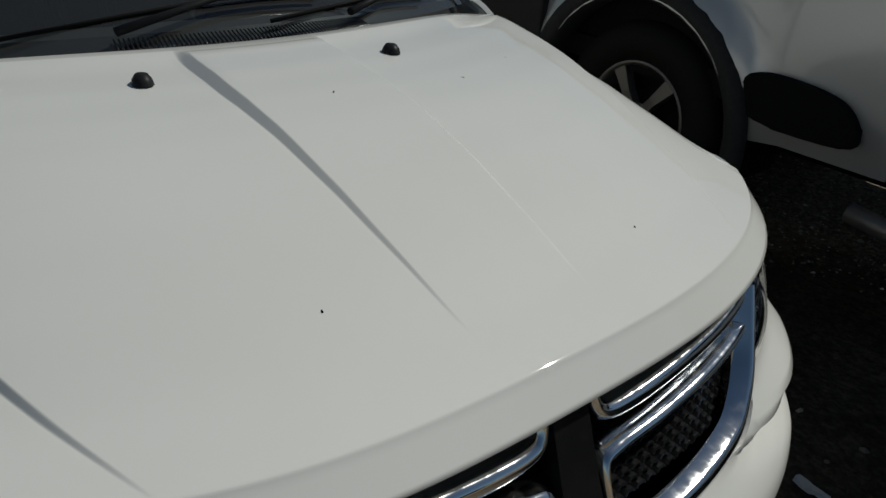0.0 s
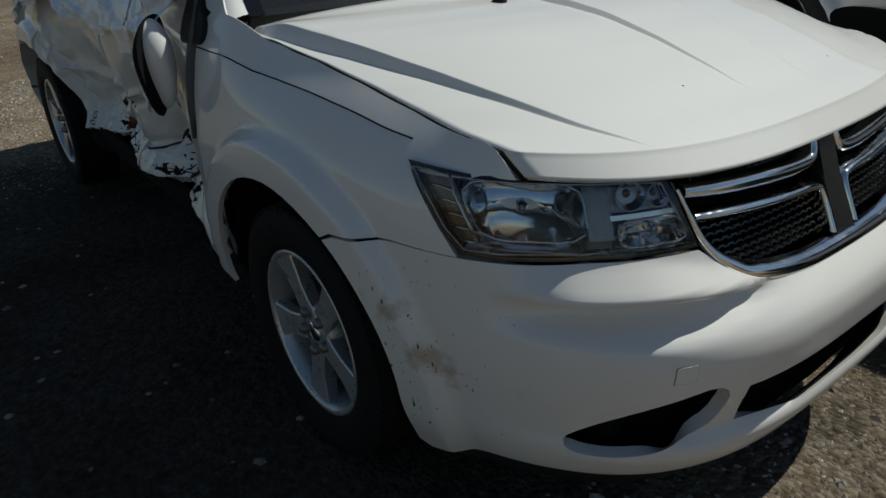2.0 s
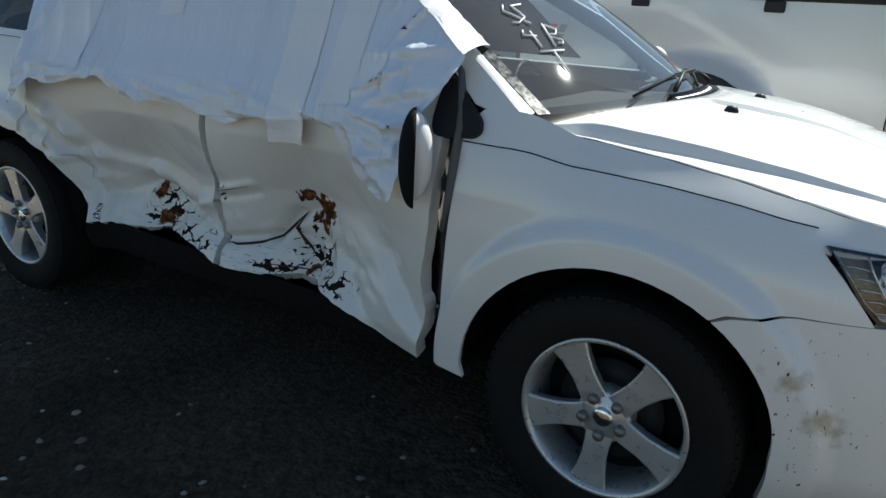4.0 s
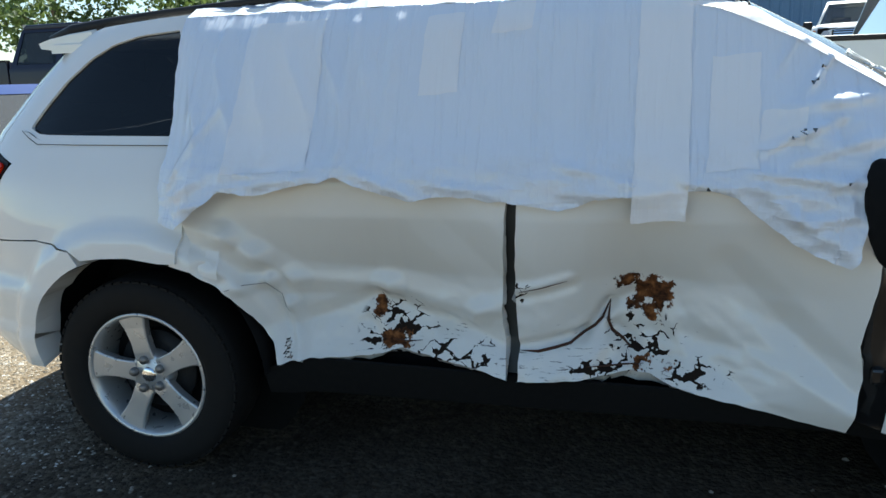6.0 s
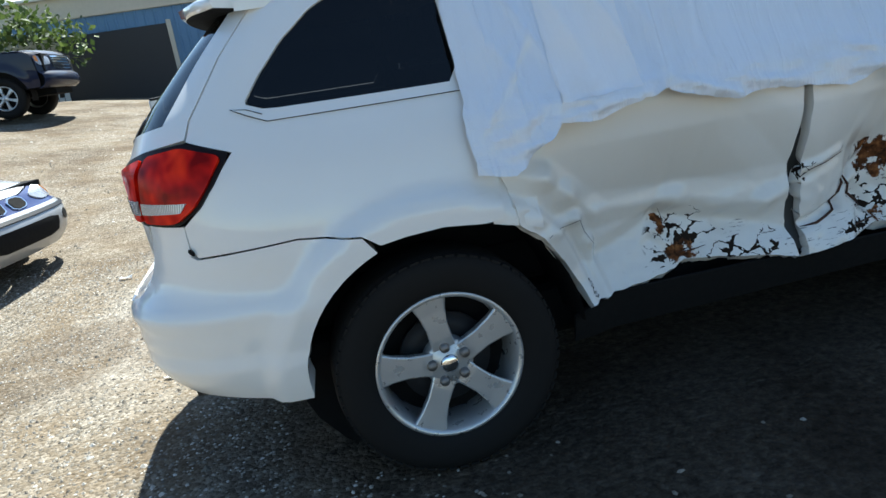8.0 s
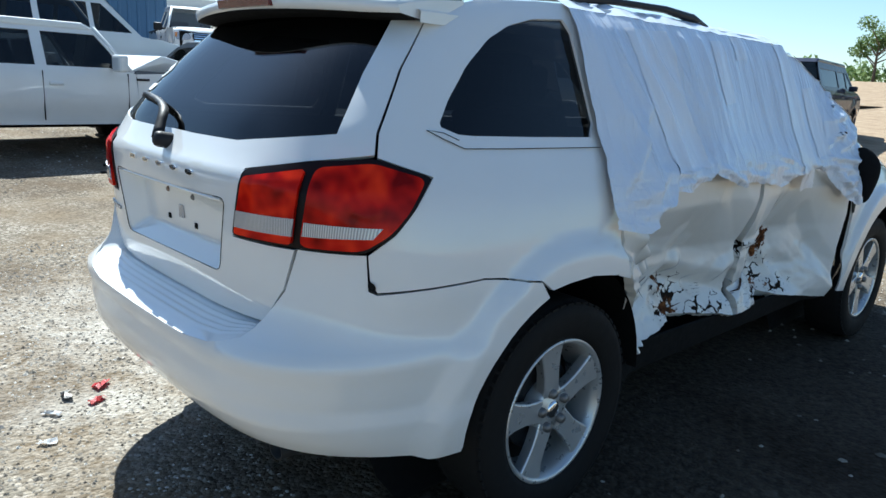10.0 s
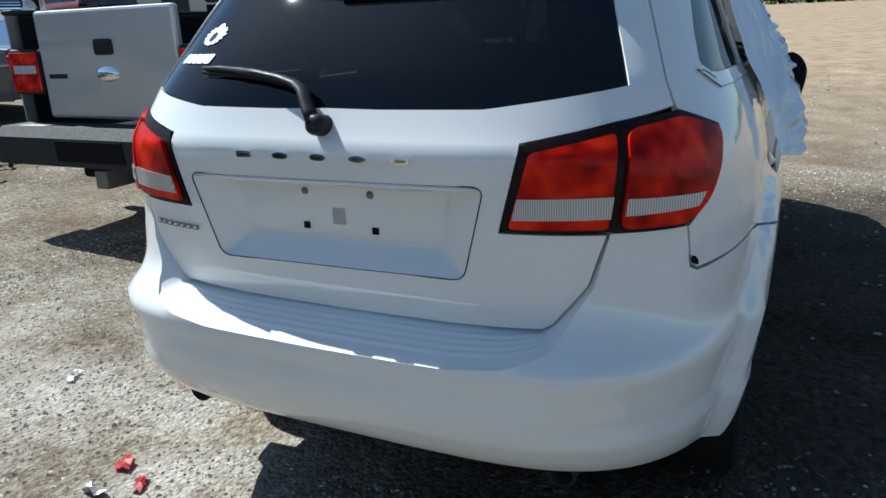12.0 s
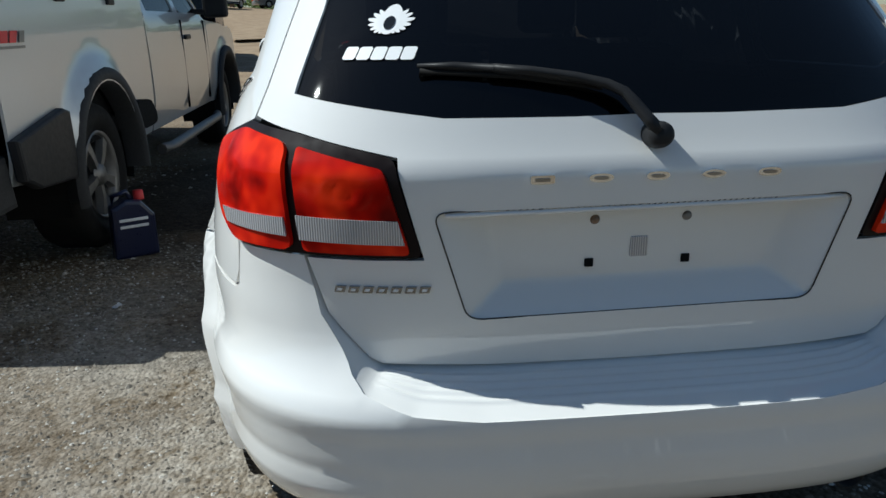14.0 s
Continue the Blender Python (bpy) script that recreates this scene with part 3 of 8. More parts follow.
FOLDS = ((-1.23, 0.923, -1.073, 0.885, -0.030, 0.05), (-1.073, 0.885, -0.985, 0.81, -0.030, 0.06), (-0.985, 0.81, -0.876, 0.716, -0.026, 0.06), (-1.212, 0.86, -1.146, 0.79, 0.034, 0.035),
         (-1.146, 0.77, -1.084, 0.70, 0.022, 0.04), (-1.084, 0.70, -0.956, 0.722, -0.026, 0.035), (-0.956, 0.722, -0.904, 0.628, -0.030, 0.035), (-0.904, 0.628, -0.868, 0.417, -0.026, 0.032),
         (-0.876, 0.726, -0.559, 0.697, -0.022, 0.06), (-0.559, 0.697, -0.249, 0.632, -0.024, 0.07), (-0.249, 0.632, -0.151, 0.67, -0.016, 0.05), (-0.85, 0.559, -0.617, 0.649, 0.026, 0.05), (-0.617, 0.649, -0.543, 0.62, 0.024, 0.05),
         (-0.543, 0.62, -0.359, 0.574, 0.024, 0.05), (-0.359, 0.574, -0.159, 0.518, 0.022, 0.05), (-0.62, 0.60, -0.56, 0.50, -0.026, 0.04), (-0.56, 0.50, -0.53, 0.47, 0.030, 0.05), (-0.42, 0.56, -0.38, 0.47, -0.014, 0.04),
         (-0.114, 0.520, 0.089, 0.560, 0.034, 0.030), (0.089, 0.560, 0.172, 0.655, 0.036, 0.032), (0.172, 0.655, 0.28, 0.70, 0.030, 0.05), (-0.107, 0.717, 0.04, 0.756, -0.022, 0.030), (-0.10, 0.70, 0.05, 0.735, 0.016, 0.030),
         (0.20, 0.57, 0.30, 0.44, 0.034, 0.045), (0.02, 0.44, 0.16, 0.52, -0.02, 0.05), (0.30, 0.70, 0.42, 0.48, -0.024, 0.06), (0.45, 0.62, 0.84, 0.42, -0.030, 0.11), (0.50, 0.82, 0.66, 0.65, 0.016, 0.07), (0.66, 0.65, 0.84, 0.48, 0.020, 0.07), (-0.35, 0.95, -0.15, 0.74, 0.014, 0.10))


def struck(x, z):
    """How far the blow pushed the doors in, with sharp folds."""
    d = tab(DEEP, x) * tab(SHARE, z)
    for ax, az, bx, bz, h, w in FOLDS:
        dx, dz = bx - ax, bz - az
        k = max(0, min(1, ((x - ax) * dx + (z - az) * dz) / (dx * dx + dz * dz)))
        d += h * max(0.0, 1 - math.hypot(x - ax - k * dx, z - az - k * dz) / w)
    low = smooth(0.80, 0.50, z) * smooth(-1.0, -0.7, x) * smooth(0.80, 0.5, x)
    crumple = abs(noise.noise((x * 5.1, z * 6.2, 4.0))) + 0.5 * abs(noise.noise((x * 11.3, z * 13.5, 8.0))) + 0.3 * abs(noise.noise((x * 21, z * 25, 3.0)))
    d += low * 0.030 * (crumple - 0.3)
    return d + 0.008 * noise.noise((x * 2.2, z * 2.6, 2.0)) * smooth(1.15, 0.9, z)


def hurt_skin(s, z):
    x, y, z = skin(s, z)
    return (x, y + struck(s, z) * smooth(-1.32, -0.95, s), z)


def bumper_skin(s, z):
    q = abs(s) if s > -2.7 else 5.4 - abs(s)
    return skin(s, z, soft_tab(CORNER, z, 0.006) * smooth(1.70, 1.92, q) * (1 - smooth(2.22, 2.42, q)), RBUMP)


def arc(cx, cz, r, a0, a1, n=14):
    return [(cx + r * math.cos(radians(a0 + (a1 - a0) * i / n)), cz + r * math.sin(radians(a0 + (a1 - a0) * i / n))) for i in range(n + 1)]


def s_of_x(x):
    """The skin's s for an x past the straight side, near hub height."""
    lo, hi = 1.2, 2.7
    for _ in range(30):
        m = (lo + hi) / 2
        if skin(math.copysign(m, x), 0.6)[0] * math.copysign(1, x) < abs(x):
            lo = m
        else:
            hi = m
    return math.copysign(lo, x)


def arch(front, r, a0, a1, n=16):
    out = []
    for x, z in arc(AXLE if front else -AXLE, 0.375, r, a0, a1, n):
        out.append((s_of_x(x) if abs(x) > 1.2 else x, z))
    return out


car = empty("white_crossover", None, "white crossover car with a crushed, torn and rusting passenger side", "car")


def left_side(fn):
    """The far side of the car, which tapers a little to the rear."""
    def far(u, v):
        x, y, z = fn(u, v)
        return (x, -y * (1 + 0.012 * max(0.0, x)), z)

    return far


def both(name, outline, fn, material, label="", **k):
    panel(name, outline, fn, material, car, label, **k)
    panel(name, outline, left_side(fn), material, car, label, **k)


# hood
HOODROWS = [(1.15, 1.128), (1.45, 1.142), (1.6, 1.136), (1.8, 1.106), (1.95, 1.070), (2.08, 1.028), (2.17, 0.994), (2.225, 0.978), (2.2680, 0.964), (2.2705, 0.959), (2.31, 0.915)]


KICK = [(0.0, 0.030), (0.06, 0.006), (0.12, -0.010), (0.22, -0.010), (0.45, 0.0)]


def hood_edge_x(y):
    return 1.2 + 1.108 * (1 - (abs(y) / 0.885) ** 3.25) ** (1 / 3.25)


def ridges(u, y):
    """Where the hood's inner and outer ridges run."""
    return (0.148 - 0.088 * u ** 1.8 if y < 0 else 0.132), 0.764 - 0.312 * u ** 1.9


def ramp_to(a, b, v):
    return max(0.0, min(1.0, (v - a) / (b - a)))


def hood_fn(u, y):
    """u: 0 at the rear rim, 1 at the front lip."""
    k = abs(y)
    back = 1.405 - 0.25 * (k / 0.76) ** 2
    tip = hood_edge_x(y)
    x = back + (tip - back) * u
    xc = 2.308 - (tip - x) * ((2.308 - 1.455) / (tip - back))
    z = soft_tab(HOODROWS, xc, 0.0015 + 0.016 * smooth(0.93, 0.80, u))
    z += -0.024 * (k / 0.75) ** 3 * (1 - u * u) + 0.033 * (k / 0.7) ** 2 * u ** 4
    z += soft_tab(KICK, u, 0.02) * max(0.0, 1 - (k / 0.76) ** 4)
    inner, outer = ridges(u, y)
    rise = ramp_to(0.02, 0.06, u) * (1 - ramp_to(0.20, 0.86, u))
    z += 0.015 * rise * (1 - ramp_to(inner - 0.0015 - 0.0075 * rise, inner + 0.0015 + 0.0075 * rise, k))
    rise = ramp_to(-0.05, 0.12, u) * (1 - ramp_to(0.30, 0.95, u))
    z += 0.032 * rise * (1 - ramp_to(outer - 0.002 - 0.012 * rise, outer + 0.002 + 0.012 * rise, k)) - 0.008
    return (x, y, z)


def hood_half_width(u):
    return 0.780 - 0.070 * u ** 1.8


def hood_uv(u, v):
    return hood_fn(u, v * hood_half_width(u))


def hood_row(u):
    """Places across the hood, close together on the ridges' faces."""
    w = hood_half_width(u)
    out = []
    for sgn in (-1, 1):
        inner, outer = ridges(u, sgn)
        outer = min(outer, w - 0.02)
        marks = [(0.0, 6), (inner - 0.010, 14), (inner + 0.010, 34), (outer - 0.015, 18), (outer + 0.015, 9), (w, 0)]
        side = []
        for (a, n), (b, _) in zip(marks, marks[1:]):
            side += [a + (b - a) * i / n for i in range(n)]
        side.append(w)
        out.append([sgn * v for v in side])
    return list(reversed(out[0])) + out[1][1:]


bm = bmesh.new()
US = sorted([1 - (1 - i / 60) ** 1.25 for i in range(61) if abs(1 - (1 - i / 60) ** 1.25 - 0.953) > 0.012] + [0.943, 0.948, 0.951, 0.953, 0.955, 0.958, 0.963])
grid = [[bm.verts.new((lambda p: (p[0], p[1] * (1 + 0.014 * p[0] if p[1] > 0 else 1.0), p[2]))(hood_fn(u, y))) for y in hood_row(u)] for u in US]
for i in range(len(US) - 1):
    for j in range(len(grid[0]) - 1):
        bm.faces.new((grid[i][j], grid[i + 1][j], grid[i + 1][j + 1], grid[i][j + 1])).smooth = True
rimv = grid[0] + [r[-1] for r in grid[1:]] + list(reversed(grid[-1][:-1])) + [r[0] for r in reversed(grid[1:-1])]
lowv = [bm.verts.new(v.co + Vector((-0.012 if v.co.x > 1.9 else 0, -math.copysign(0.006, v.co.y), -0.009 if v.co.x > 1.95 else -0.022))) for v in rimv]
for i in range(len(rimv)):
    j = (i + 1) % len(rimv)
    bm.faces.new((rimv[j], rimv[i], lowv[i], lowv[j]))
bmesh.ops.recalc_face_normals(bm, faces=bm.faces)
hood = part("hood", bm, WHITE, car, "white hood with raised ridges and flecks of dirt")
for s in (-1, 1):
    x, y, z = hood_fn(0.158, 0.245 * s)
    bm = lathe([(0.0, 0.018), (0.010, 0.017), (0.016, 0.008), (0.018, 0.0)], 12, "z")
    bmesh.ops.transform(bm, matrix=Matrix.Translation((x, y, z)) @ Matrix.Diagonal((1.25, 1, 1, 1)), verts=bm.verts)
    part("washer_nozzle", bm, BLACK, hood, "black washer nozzle")

# front fenders
fender = [(0.945, 1.10), (0.945, 0.90), (0.925, 0.55), (0.915, 0.375), (1.02, 0.36)] + arch(True, 0.437, 176, 58, 18) + \
    [(1.705, 0.765), (1.83, 0.782), (1.955, 0.782), (1.925, 0.84), (1.895, 0.90), (1.865, 0.953), (1.98, 0.938), (2.066, 0.934), (2.035, 0.972), (1.965, 1.005),
     (1.85, 1.045), (1.68, 1.092), (1.51, 1.130), (1.36, 1.150), (1.20, 1.150), (1.06, 1.150), (0.99, 1.145)]


FENDERTOP = [(0.99, 1.150), (1.36, 1.150), (1.51, 1.130), (1.68, 1.092), (1.85, 1.045), (1.965, 1.005), (2.035, 0.972), (2.066, 0.934)]
HOODSIDE = [hood_uv(i / 40, -1) for i in range(41)]
SIDE_Y, SIDE_Z = [(p[0], p[1]) for p in HOODSIDE], [(p[0], p[2]) for p in HOODSIDE]


def fender_skin(s, z):
    """Rolls in to lie flush with the hood's edge."""
    x, y, z0 = skin(s, z)
    top = soft_tab(FENDERTOP, s, 0.06)
    side = smooth(1.10, 1.30, s)
    k = max(0.0, min(1.0, (z - top + 0.20) / 0.20)) ** 1.8 * side
    if side > 0:
        ey, ez = soft_tab(SIDE_Y, x), soft_tab(SIDE_Z, x)
        tx, ty, tz = skin(s, top)
        y, z0 = y + k * (ey - 0.007 - ty), z0 + smooth(top - 0.30, top, z) * side * (ez - 0.003 - top)
    return (x, y + math.copysign(0.008, -y) * smooth(0.97, 1.16, z + 0.10 * max(0, s - 1.3)) * (1 - k), z0)


both("front_fender", fender, fender_skin, WHITE, "white front fender with a flared arch", step=0.018)
for sgn in (1, -1):
    part("hood_seam", tube([(p[0], sgn * (p[1] + 0.001 if sgn > 0 else p[1] * (1 + 0.014 * p[0]) + 0.001), p[2] - 0.007) for p in HOODSIDE[4:]], 0.0055, 6), MATTE, car, "dark gap beside the hood")
# a pillar foot between fender and windscreen
both("scuttle_corner", [(0.955, 1.155), (0.80, 1.28), (0.55, 1.41), (0.36, 1.50), (0.40, 1.555), (0.74, 1.395), (0.92, 1.268), (1.08, 1.158), (1.16, 1.110)], fender_skin, WHITE, "white windscreen pillar", step=0.05)
# groove in the fender
for sgn in (1, -1):
    line = [(0.95, 1.057), (1.13, 1.055), (1.22, 1.068), (1.31, 1.078), (1.405, 1.078), (1.50, 1.070), (1.59, 1.059), (1.68, 1.044), (1.77, 1.024), (1.86, 1.0)]
    g = [Vector(fender_skin(s, soft_tab(line, s, 0.06))) for s in (0.95 + 0.91 * i / 36 for i in range(37))]
    part("fender_groove", tube([(p.x, p.y * sgn, p.z) for p in g], 0.0020, 6), MATTE, car, "dark groove in the fender")

# front bumper
bump_out = [(1.715, 0.759), (1.83, 0.777), (1.96, 0.777), (2.03, 0.780), (2.15, 0.788), (2.325, 0.787), (2.375, 0.740), (2.43, 0.708), (2.55, 0.685)]
low_side = [(2.55, 0.300), (2.30, 0.300), (2.12, 0.285), (2.0, 0.268), (1.90, 0.225), (1.868, 0.235)]
right_half = list(reversed(arch(True, 0.437, 57, 2, 10)))
half = low_side + right_half + bump_out
other = [(5.4 - s, z) for s, z in reversed(half)]
fog = rounded([(2.105, 0.375), (2.14, 0.435), (2.24, 0.515), (2.350, 0.548), (2.358, 0.42), (2.27, 0.385), (2.17, 0.362)], 2)
intake = [(2.395, 0.405), (2.385, 0.515), (3.015, 0.515), (3.005, 0.405), (2.85, 0.385), (2.55, 0.385)]
bumper = panel("front_bumper", half + other, skin, SCUFFED, car, "white front bumper with scuffs and brown scrapes", step=0.011, lip=0.03,
               holes=(fog, [(5.4 - s, z) for s, z in reversed(fog)], intake))
panel("lower_intake", [(s, z) for s, z in ((2.0, 0.23), (2.0, 0.57), (3.40, 0.57), (3.40, 0.23))], lambda s, z: skin(s, z, -0.085), MATTE, bumper, "dark air intake", step=0.06)
panel("splitter", [(1.93, 0.235), (2.0, 0.262), (2.12, 0.280), (2.30, 0.296), (3.10, 0.296), (3.28, 0.280), (3.40, 0.262), (3.47, 0.235), (3.40, 0.205), (2.7, 0.215), (2.0, 0.205)],
      lambda s, z: skin(s, z, -0.012), BLACK, bumper, "black lower lip", step=0.05)
panel("tow_cover", fillet([(2.2485, 0.561), (2.2485, 0.6015), (2.2825, 0.6055), (2.2825, 0.5645)], 0.004, 3), lambda s, z: skin(s, z, 0.0008), STEEL, bumper, "outline of the tow-eye cover", step=0.02, lip=0.001)
panel("tow_cover_face", fillet([(2.2493, 0.5622), (2.2493, 0.6004), (2.2817, 0.6044), (2.2817, 0.5657)], 0.004, 3), lambda s, z: skin(s, z, 0.0016), WHITE, bumper, step=0.02, lip=0.001)

# grille
def grille_skin(s, z, off=0.0):
    return skin(s, z, off, REAR, GRILLEFRONT, False)


GRILLEFRONT = [(.6, 2.435), (.66, 2.415), (.7, 2.398), (.8, 2.350), (.93, 2.300)]
grille = panel("grille", [(2.285, 0.925), (2.335, 0.790), (2.385, 0.735), (2.44, 0.700), (2.56, 0.676), (2.84, 0.676), (2.96, 0.700), (3.015, 0.735), (3.065, 0.790), (3.115, 0.925), (2.9, 0.92), (2.5, 0.92)],
               lambda s, z: grille_skin(s, z, -0.090), MATTE, car, "black grille with chrome cross bars", step=0.05)


def chrome_strip(name, pts, wide, proud, label="chrome strip"):
    """A round-backed strip along (s, z) points, wide high."""
    wide = wide if isinstance(wide, list) else [wide] * len(pts)
    path = []
    for i in range(len(pts) - 1):
        a, b, c, d = pts[max(i - 1, 0)], pts[i], pts[i + 1], pts[min(i + 2, len(pts) - 1)]
        for q in range(6):
            k = q / 6
            path.append([0.5 * (2 * b[n] + (c[n] - a[n]) * k + (2 * a[n] - 5 * b[n] + 4 * c[n] - d[n]) * k * k + (3 * b[n] - a[n] - 3 * c[n] + d[n]) * k ** 3) for n in (0, 1)] + [wide[i] + (wide[i + 1] - wide[i]) * k])
    path.append([*pts[-1], wide[-1]])
    bm = bmesh.new()
    prev = None
    for i, (s, z, w) in enumerate(path):
        p = Vector(grille_skin(s, z, proud))
        n = (Vector(grille_skin(s, z, proud + 0.01)) - p).normalized()
        a, b = path[max(i - 1, 0)], path[min(i + 1, len(path) - 1)]
        d = (Vector(grille_skin(b[0], b[1], proud)) - Vector(grille_skin(a[0], a[1], proud))).normalized()
        side = n.cross(d).normalized()
        row = [bm.verts.new(p + side * (w / 2 * c) + n * h) for c, h in ((-0.95, -0.030), (-1, -0.002), (-0.8, 0.004), (-0.4, 0.0075), (0, 0.009), (0.4, 0.0075), (0.8, 0.004), (1, -0.002), (0.95, -0.030))]
        if prev:
            for j in range(8):
                bm.faces.new((prev[j], prev[j + 1], row[j + 1], row[j])).smooth = True
        prev = row
    bmesh.ops.recalc_face_normals(bm, faces=bm.faces)
    return part(name, bm, CHROME, grille, label)


for flip in (False, True):
    F = (lambda pts: [(5.4 - s, z) for s, z in pts]) if flip else (lambda pts: pts)
    chrome_strip("upper_bar", F([(2.315, 0.884), (2.40, 0.876), (2.50, 0.868), (2.59, 0.862), (2.640, 0.866), (2.657, 0.884), (2.660, 0.915)]), [0.022, 0.028, 0.031, 0.031, 0.026, 0.020, 0.018], -0.020, "chrome upper grille bar")
    chrome_strip("lower_bar", F([(2.330, 0.838), (2.43, 0.829), (2.55, 0.818), (2.635, 0.812), (2.658, 0.796), (2.662, 0.715)]), [0.014, 0.017, 0.017, 0.016, 0.013, 0.013], -0.020, "chrome lower grille bar")
    chrome_strip("grille_frame", F([(2.296, 0.900), (2.312, 0.858), (2.342, 0.787), (2.388, 0.738), (2.44, 0.710), (2.56, 0.690), (2.704, 0.686)]), [0.012, 0.014, 0.018, 0.030, 0.040, 0.042, 0.042], -0.010, "chrome grille frame")
panel("grille_post", [(2.672, 0.700), (2.672, 0.920), (2.728, 0.920), (2.728, 0.700)], lambda s, z: grille_skin(s, z, -0.016), TRIM, grille, "dark upright of the grille cross", step=0.02, lip=0.03)
bm = bmesh.new()
for j in range(15):
    for i in range(36):
        s, z = 2.345 + i * 0.0205 + (j % 2) * 0.01025, 0.715 + j * 0.0138
        if abs(s - 2.7) < 0.045 or 0.815 < z < 0.872 or abs(s - 2.7) > 0.40 - max(0, 0.79 - z) * 0.9:
            continue
        # an eyebrow-shaped bar: the upper rim of one honeycomb cell, leaning forward
        p = [Vector(grille_skin(s + du, z + dv, -0.050)) for du, dv in ((-0.0098, -0.0005), (-0.0045, 0.0042), (0.0045, 0.0042), (0.0098, -0.0005), (0.0075, -0.0030), (0.0035, 0.0006), (-0.0035, 0.0006), (-0.0075, -0.0030))]
        top = [bm.verts.new(v) for v in p]
        low = [bm.verts.new(v + Vector((-0.022, 0, 0.002))) for v in p]
        for k in (0, 1, 2):
            bm.faces.new((top[k], top[k + 1], top[6 - k], top[7 - k]))
        for k in range(8):
            bm.faces.new((top[(k + 1) % 8], top[k], low[k], low[(k + 1) % 8]))
bmesh.ops.recalc_face_normals(bm, faces=bm.faces)
tagged(part("grille_mesh", bm, TRIM, grille, "black honeycomb mesh"), kind="stuff")

# headlights
lamp_line = [(1.868, 0.948), (1.90, 0.885), (1.928, 0.828), (1.962, 0.784), (2.02, 0.784), (2.15, 0.792), (2.328, 0.792), (2.305, 0.855), (2.282, 0.920), (2.16, 0.930), (2.05, 0.934), (1.975, 0.936)]


def shrink(poly, d):
    cx, cz = sum(p[0] for p in poly) / len(poly), sum(p[1] for p in poly) / len(poly)
    return [(cx + (x - cx) * (1 - d / 0.22), cz + (z - cz) * (1 - d / 0.075)) for x, z in poly]


for sgn in (1, -1):
    M = (lambda f: f) if sgn == 1 else left_side
    lamp = panel("headlight", lamp_line, M(lambda s, z: skin(s, z, -0.085)), LAMPBACK, car, "clear headlight in a black gasket", step=0.04, lip=0.0)
    panel("gasket", lamp_line, M(lambda s, z: skin(s, z, -0.003)), TRIM, lamp, "black gasket", step=0.03, lip=0.085, holes=(shrink(lamp_line, 0.007),))
    pane = panel("lens", shrink(lamp_line, 0.006), M(lambda s, z: skin(s, z, 0.002)), LENS, lamp, "clear plastic lens", step=0.03, lip=0.0)
    panel("lower_chrome", [(1.966, 0.790), (1.978, 0.812), (2.15, 0.817), (2.305, 0.812), (2.322, 0.795), (2.15, 0.794)], M(lambda s, z: skin(s, z, -0.010 - 1.1 * (z - 0.79))), CHROME, lamp, "chrome lower strip", step=0.02, lip=0.04)
    panel("side_reflector", [(1.880, 0.938), (1.960, 0.797), (1.993, 0.806), (1.942, 0.932)], M(lambda s, z: skin(s, z, -0.024)), DULLAMBER, lamp, "smoked amber side reflector", step=0.02, lip=0.05)
    for i in range(6):
        z = 0.928 - i * 0.0245
        s = 1.890 + i * 0.0140
        pts = [(s + 0.056 * k, z - 0.010 * k + 0.0035 * math.sin(math.pi * k)) for k in (0, 0.25, 0.5, 0.75, 1)]
        part("reflector_bar", tube([M(lambda s, z: skin(s, z, -0.018))(*q) for q in pts], 0.0017, 6), CHROME, lamp)
    part("chamber_edge", tube([M(lambda s, z: skin(s, z, -0.012))(*q) for q in ((1.990, 0.806), (1.972, 0.850), (1.952, 0.895), (1.944, 0.930))], 0.0032, 8), CHROME, lamp, "chrome edge of the main chamber")

    def chamber(name, outline, depth, front, flute, label):
        """A deep mirror bowl sunk behind the lens; flute: height of its upright ribs."""
        s0, s1 = min(p[0] for p in outline), max(p[0] for p in outline)
        z0, z1 = min(p[1] for p in outline), max(p[1] for p in outline)

        def bowl(s, z):
            u, v = 2 * (s - s0) / (s1 - s0) - 1, 2 * (z - z0) / (z1 - z0) - 1
            wall = (1 - min(1.0, abs(u)) ** 3.0) * (1 - min(1.0, abs(v)) ** 3.0)
            rib = flute * math.cos(u * 26) * smooth(0.25, 0.6, abs(u)) * smooth(1.0, 0.85, abs(u))
            return skin(s, z, -front - depth * wall * (1 - 0.30 * v) + rib)

        o = panel(name, outline, M(bowl), LAMPCHROME, lamp, label, step=0.0065, lip=0.0)
        part("chamber_rim", tube([M(lambda s, z: skin(s, z, -front + 0.002))(*q) for q in outline + outline[:1]], 0.0022, 6), LAMPCHROME, o, "bright rim")
        return o

    main = chamber("main_reflector", rounded([(1.996, 0.818), (1.962, 0.900), (1.985, 0.924), (2.148, 0.922), (2.158, 0.820)], 2, 0.16), 0.070, 0.014, 0.0014, "deep chrome main reflector")
    low = chamber("low_reflector", rounded([(2.204, 0.806), (2.198, 0.853), (2.300, 0.856), (2.314, 0.808)], 2, 0.16), 0.048, 0.010, 0.0, "chrome lower reflector")
    for s0, z0, rs in ((2.223, 0.893, 0.024), (2.268, 0.890, 0.019)):
        ring = [(s0 + rs * math.cos(q), z0 + rs * math.sin(q)) for q in [2 * math.pi * k / 20 for k in range(20)]]
